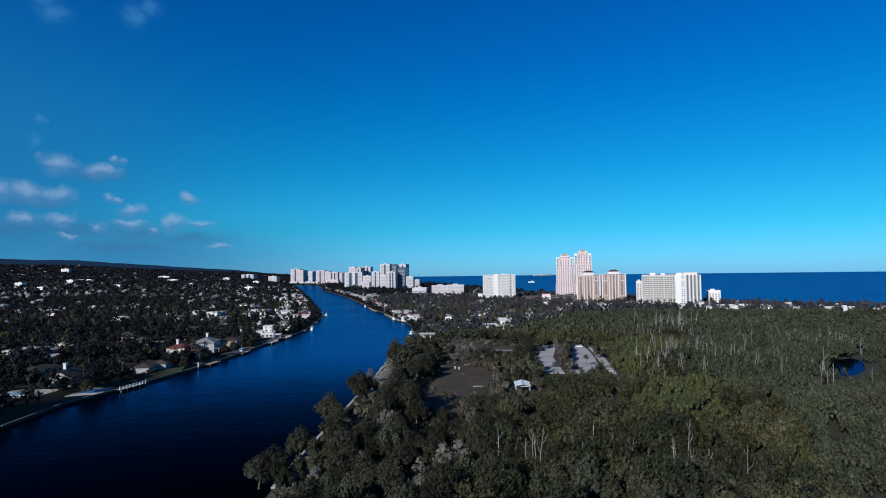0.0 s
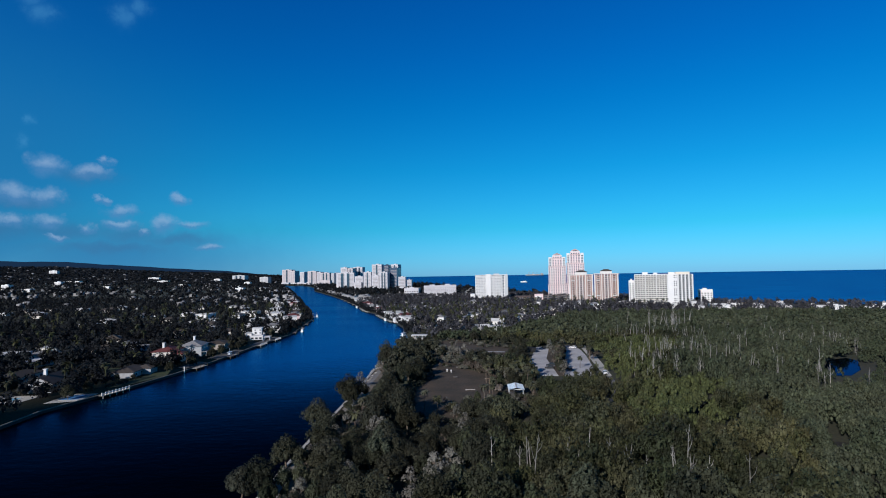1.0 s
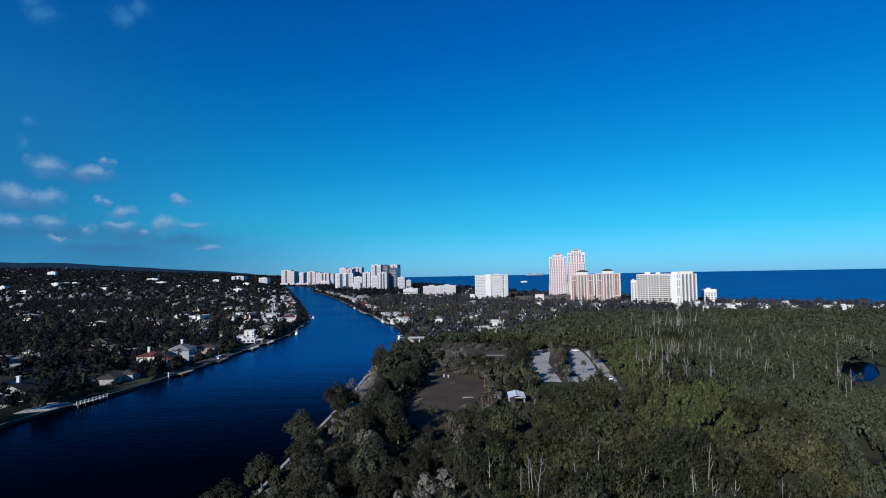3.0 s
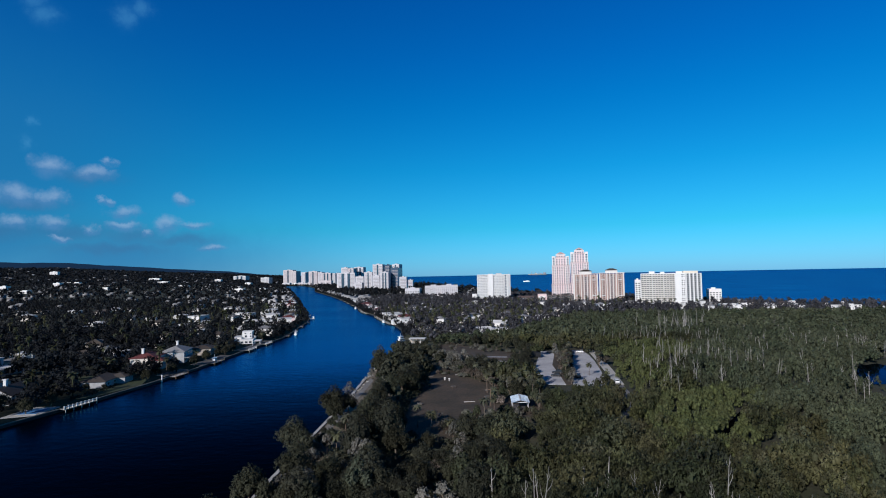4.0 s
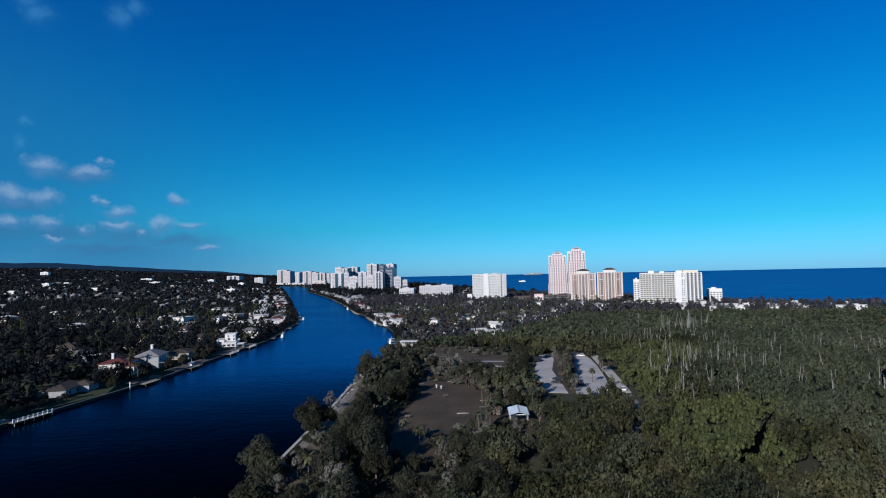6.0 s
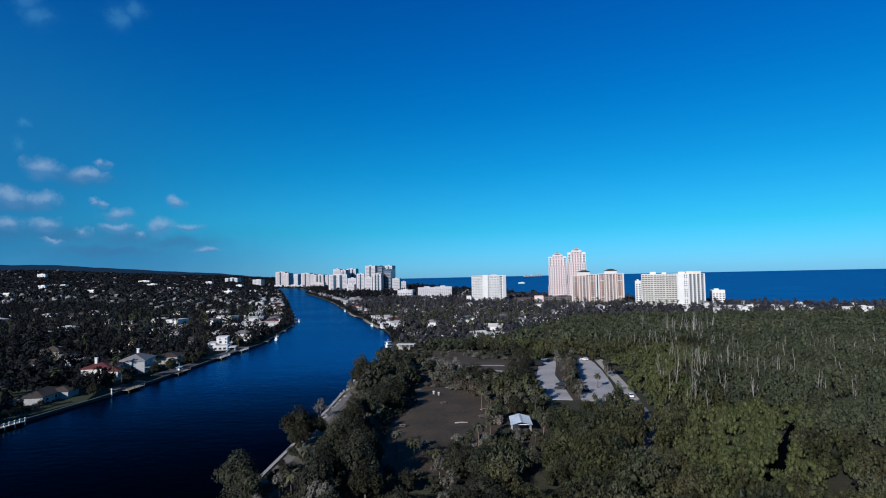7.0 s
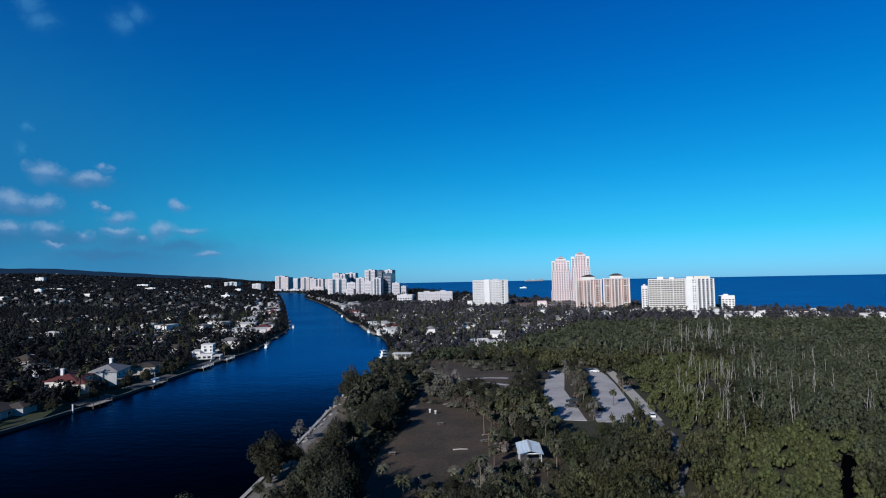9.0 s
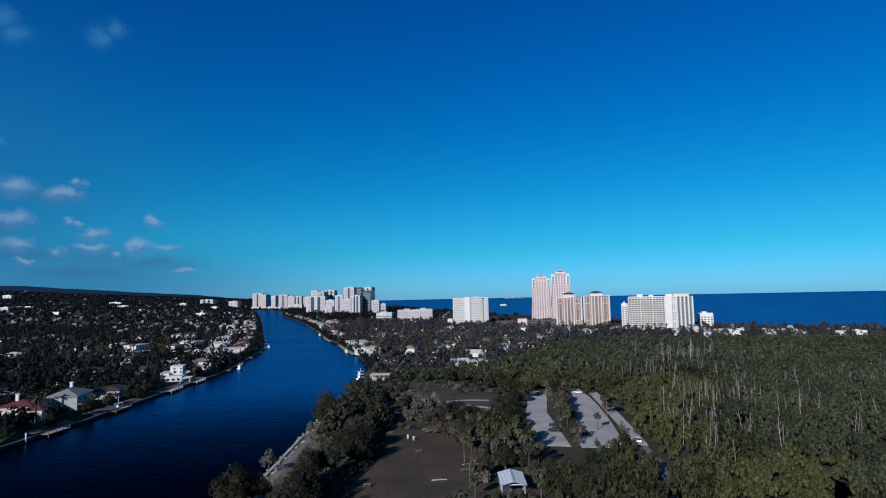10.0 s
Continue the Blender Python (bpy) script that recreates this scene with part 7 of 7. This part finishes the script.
# ---- the rocky shore of the park ----
shore = thing("riprap", pose(0, 0, 0), "pale boulders along the park shore", "riprap")
rg = np.random.default_rng(51)
STONES = []
for k in range(4):
    bm = bmesh.new()
    bmesh.ops.create_icosphere(bm, subdivisions=1, radius=0.5)
    for v in bm.verts:
        v.co *= rg.uniform(0.75, 1.2)
        v.co.z *= 0.6
    STONES.append(part("stone", bm, M_STONE, shore))
for k in range(160):
    yy = 244 + 104 * (k + rg.uniform(0, 1)) / 160
    bx = float(along(EAST_BANK, yy)) + rg.uniform(-1.0, 2.2)
    m = pose(bx, yy, 0.55 + rg.uniform(0, 0.55), rg.uniform(0, 40), rg.uniform(0, 40), rg.uniform(0, 360)) @ Matrix.Diagonal((*([rg.uniform(0.7, 1.9)] * 3), 1))
    if k < 4:
        STONES[k].matrix_basis = m
    else:
        again(STONES[k % 4], m, shore)

# ---- the park's small things ----
def pavilion():
    r = thing("picnic_pavilion", pose(31.8, 236.5, 1.1, 0, 0, -4) @ Matrix.Diagonal((0.9, 0.9, 0.95, 1)), "open picnic pavilion with low pale blue metal roof", "pavilion")
    part("slab", boxm(-3.4, 3.4, -4.9, 4.9, -0.2, 0.12, 0.02), M_PAVE, r)
    for sx in (-3.1, 3.1):
        for sy in (-4.1, 0, 4.1):
            part("post", boxm(sx - 0.14, sx + 0.14, sy - 0.14, sy + 0.14, 0.12, 2.75), M_GREYD, r)
    part("beam", boxm(-3.3, 3.3, -4.3, -4.05, 2.55, 2.78), M_WHITE, r)
    part("beam", boxm(-3.3, 3.3, 4.05, 4.3, 2.5, 2.78), M_WHITE, r)
    panel = None
    for s in (-1, 1):
        for k in range(12):
            yy = -5.8 + 11.6 * (k + 0.5) / 12
            m = pose(0, yy, 3.82) @ pose(0, 0, 0, 0, s * 14, 0) @ pose(s * 1.87, 0, 0)
            if panel is None:
                bm = boxm(-1.87, 1.87, -0.475, 0.475, -0.05, 0.0)
                box(bm, -1.87, 1.87, 0.44, 0.483, 0, 0.06)
                panel = part("roof_panel", bm, M_METALR, r)
                panel.matrix_basis = m
            else:
                again(panel, m, r)
    part("ridge_cap", boxm(-0.3, 0.3, -5.85, 5.85, 3.79, 3.90, 0.02), M_GREYW, r)
    for sy in (-4.2, 4.2):
        for sx in (-1, 1):
            rafter = tube(bmesh.new(), [(sx * 3.2, sy, 2.8), (0, sy, 3.62)], [0.1, 0.1], 4)
            part("rafter", rafter, M_WOOD, r)


pavilion()


def picnic_table(x, y, turn):
    r = thing("picnic_table", pose(x, y, 1.1, 0, 0, turn), "weathered pale picnic table with two benches", "picnic table", "picnic tables")
    part("tabletop", boxm(-1.0, 1.0, -0.4, 0.4, 0.7, 0.77, 0.01), M_GREYWOOD, r)
    for s in (-1, 1):
        part("bench", boxm(-1.0, 1.0, s * 0.75 - 0.13, s * 0.75 + 0.13, 0.42, 0.47, 0.01), M_GREYWOOD, r)
        part("leg", boxm(s * 0.7 - 0.05, s * 0.7 + 0.05, -0.8, 0.8, 0.36, 0.42), M_WOOD, r)
        part("leg", boxm(s * 0.7 - 0.05, s * 0.7 + 0.05, -0.1, 0.1, 0, 0.7), M_WOOD, r)


for tx, ty, tt in ((8.5, 274, 20), (-5, 243, -10), (21.1, 252.8, 10), (31, 235, 90), (32.5, 238, 85), (36, 258, 10)):
    picnic_table(tx, ty, tt)


def grill(x, y):
    r = thing("park_grill", pose(x, y, 1.1), "pale concrete grill stand on the turf", "grill", "park grills")
    part("post", boxm(-0.3, 0.3, -0.3, 0.3, 0, 0.95, 0.03), M_CONC, r)
    part("firebox", boxm(-0.4, 0.4, -0.35, 0.35, 0.95, 1.3, 0.02), M_ROOFW, r)


for gx, gy in ((4.9, 292), (6.9, 289.5)):
    grill(gx, gy)
pole = thing("utility_pole", pose(21.4, 239, 1.0), "weathered wooden pole with small lamp arm", "pole")
part("shaft", tube(bmesh.new(), [(0, 0, -0.5), (0, 0, 6.5)], [0.13, 0.09], 7), M_WOOD, pole)
part("arm", boxm(-1.6, 0.1, -0.06, 0.06, 6.1, 6.25), M_WOOD, pole)
part("lamp", boxm(-1.9, -1.3, -0.2, 0.2, 5.95, 6.1, 0.03), M_PLANK, pole)
# pale logs and a low wall by the pavilion
for k, (lx, ly, lt) in enumerate(((14, 246, 5), (27, 229, 60), (40, 262, 12), (12, 305, 30))):
    lg = thing("log", pose(lx, ly, 1.25, 0, 0, lt), "bleached driftwood log lying on the turf", "log", "driftwood logs")
    part("stem", tube(bmesh.new(), [(-2.2, 0, 0), (0, 0.15, 0.05), (2.0, -0.05, 0)], [0.24, 0.2, 0.12], 7), M_DEAD, lg)


def car(x, y, turn, paint, label, van=False):
    r = thing("car", pose(x, y, 1.12, 0, 0, turn), label, "car", "parked cars")
    L, w = (5.2, 1.95) if van else (4.6, 1.82)
    side = [(-L / 2, 0.35), (-L / 2 + 0.05, 0.85), (-L * 0.44, 0.98), (L * 0.22, 0.98), (L * 0.46, 0.82), (L / 2, 0.6), (L / 2, 0.35)]
    top = [(-L * 0.43, 0.98), (-L * 0.36, 1.75 if van else 1.48), (L * 0.06, 1.75 if van else 1.48), (L * 0.22, 0.98)]
    for nm, prof, hw, m in (("body", side, w / 2, paint), ("cabin", top, w / 2 - 0.12, M_GLASS)):
        bm = bmesh.new()
        a = [bm.verts.new((-hw, p[0], p[1])) for p in prof]
        b = [bm.verts.new((hw, p[0], p[1])) for p in prof]
        bm.faces.new(a)
        bm.faces.new(b[::-1])
        for k in range(len(prof)):
            bm.faces.new((a[k], b[k], b[(k + 1) % len(prof)], a[(k + 1) % len(prof)]))
        bmesh.ops.recalc_face_normals(bm, faces=bm.faces)
        part(nm, bm, m, r)
    part("roof", boxm(-w / 2 + 0.15, w / 2 - 0.15, -L * 0.36, L * 0.06, 1.75 if van else 1.48, 1.79 if van else 1.52), paint, r)
    for sx in (-1, 1):
        for sy in (-L * 0.3, L * 0.31):
            wh = part("wheel", tube(bmesh.new(), [(sx * (w / 2 - 0.2), sy, 0.33), (sx * (w / 2 + 0.01), sy, 0.33)], [0.33, 0.33], 12), M_RUB, r)
            part("rim", tube(bmesh.new(), [(sx * (w / 2 + 0.01), sy, 0.33), (sx * (w / 2 + 0.03), sy, 0.33)], [0.19, 0.17], 10), M_CARS, wh)
        part("headlight", boxm(sx * 0.6 - 0.18, sx * 0.6 + 0.18, L / 2 - 0.08, L / 2 + 0.02, 0.62, 0.75), M_ROOFW, r)


car(69.5, 372, 75, M_CARD, "dark parked car at the lot's end")
car(74, 343, 70, M_CARD, "dark car parked beside the palm island")
car(59.5, 303, 80, M_CARD, "black van parked on pale gravel", True)
car(57, 295, 75, M_CARD, "dark car parked beside the island")
car(50.5, 311, 10, M_CARS, "silver car parked at the lot's edge")
car(87.5, 371, 60, M_CARW, "white car parked at the lot's far end")
car(80.4, 278, -8, M_CARW, "white car on the park road")
car(66, 290, 15, M_CARD, "dark car in the sunny parking lane")
trailer = thing("trailer", pose(58.5, 357, 1.12, 0, 0, 12), "dark box trailer parked at the lot edge", "trailer")
part("box", boxm(-1.3, 1.3, -4, 4, 0.6, 3.0, 0.05), M_CARD, trailer)
for sx in (-1, 1):
    for sy in (-1.2, 0):
        part("wheel", tube(bmesh.new(), [(sx * 1.1, sy, 0.4), (sx * 1.35, sy, 0.4)], [0.4, 0.4], 10), M_RUB, trailer)
part("drawbar", boxm(-0.08, 0.08, 4, 5.6, 0.55, 0.68), M_RUB, trailer)

# ---- take the models away ----
for model in MODELS:
    for o in (*model.children_recursive, model):
        bpy.data.objects.remove(o)
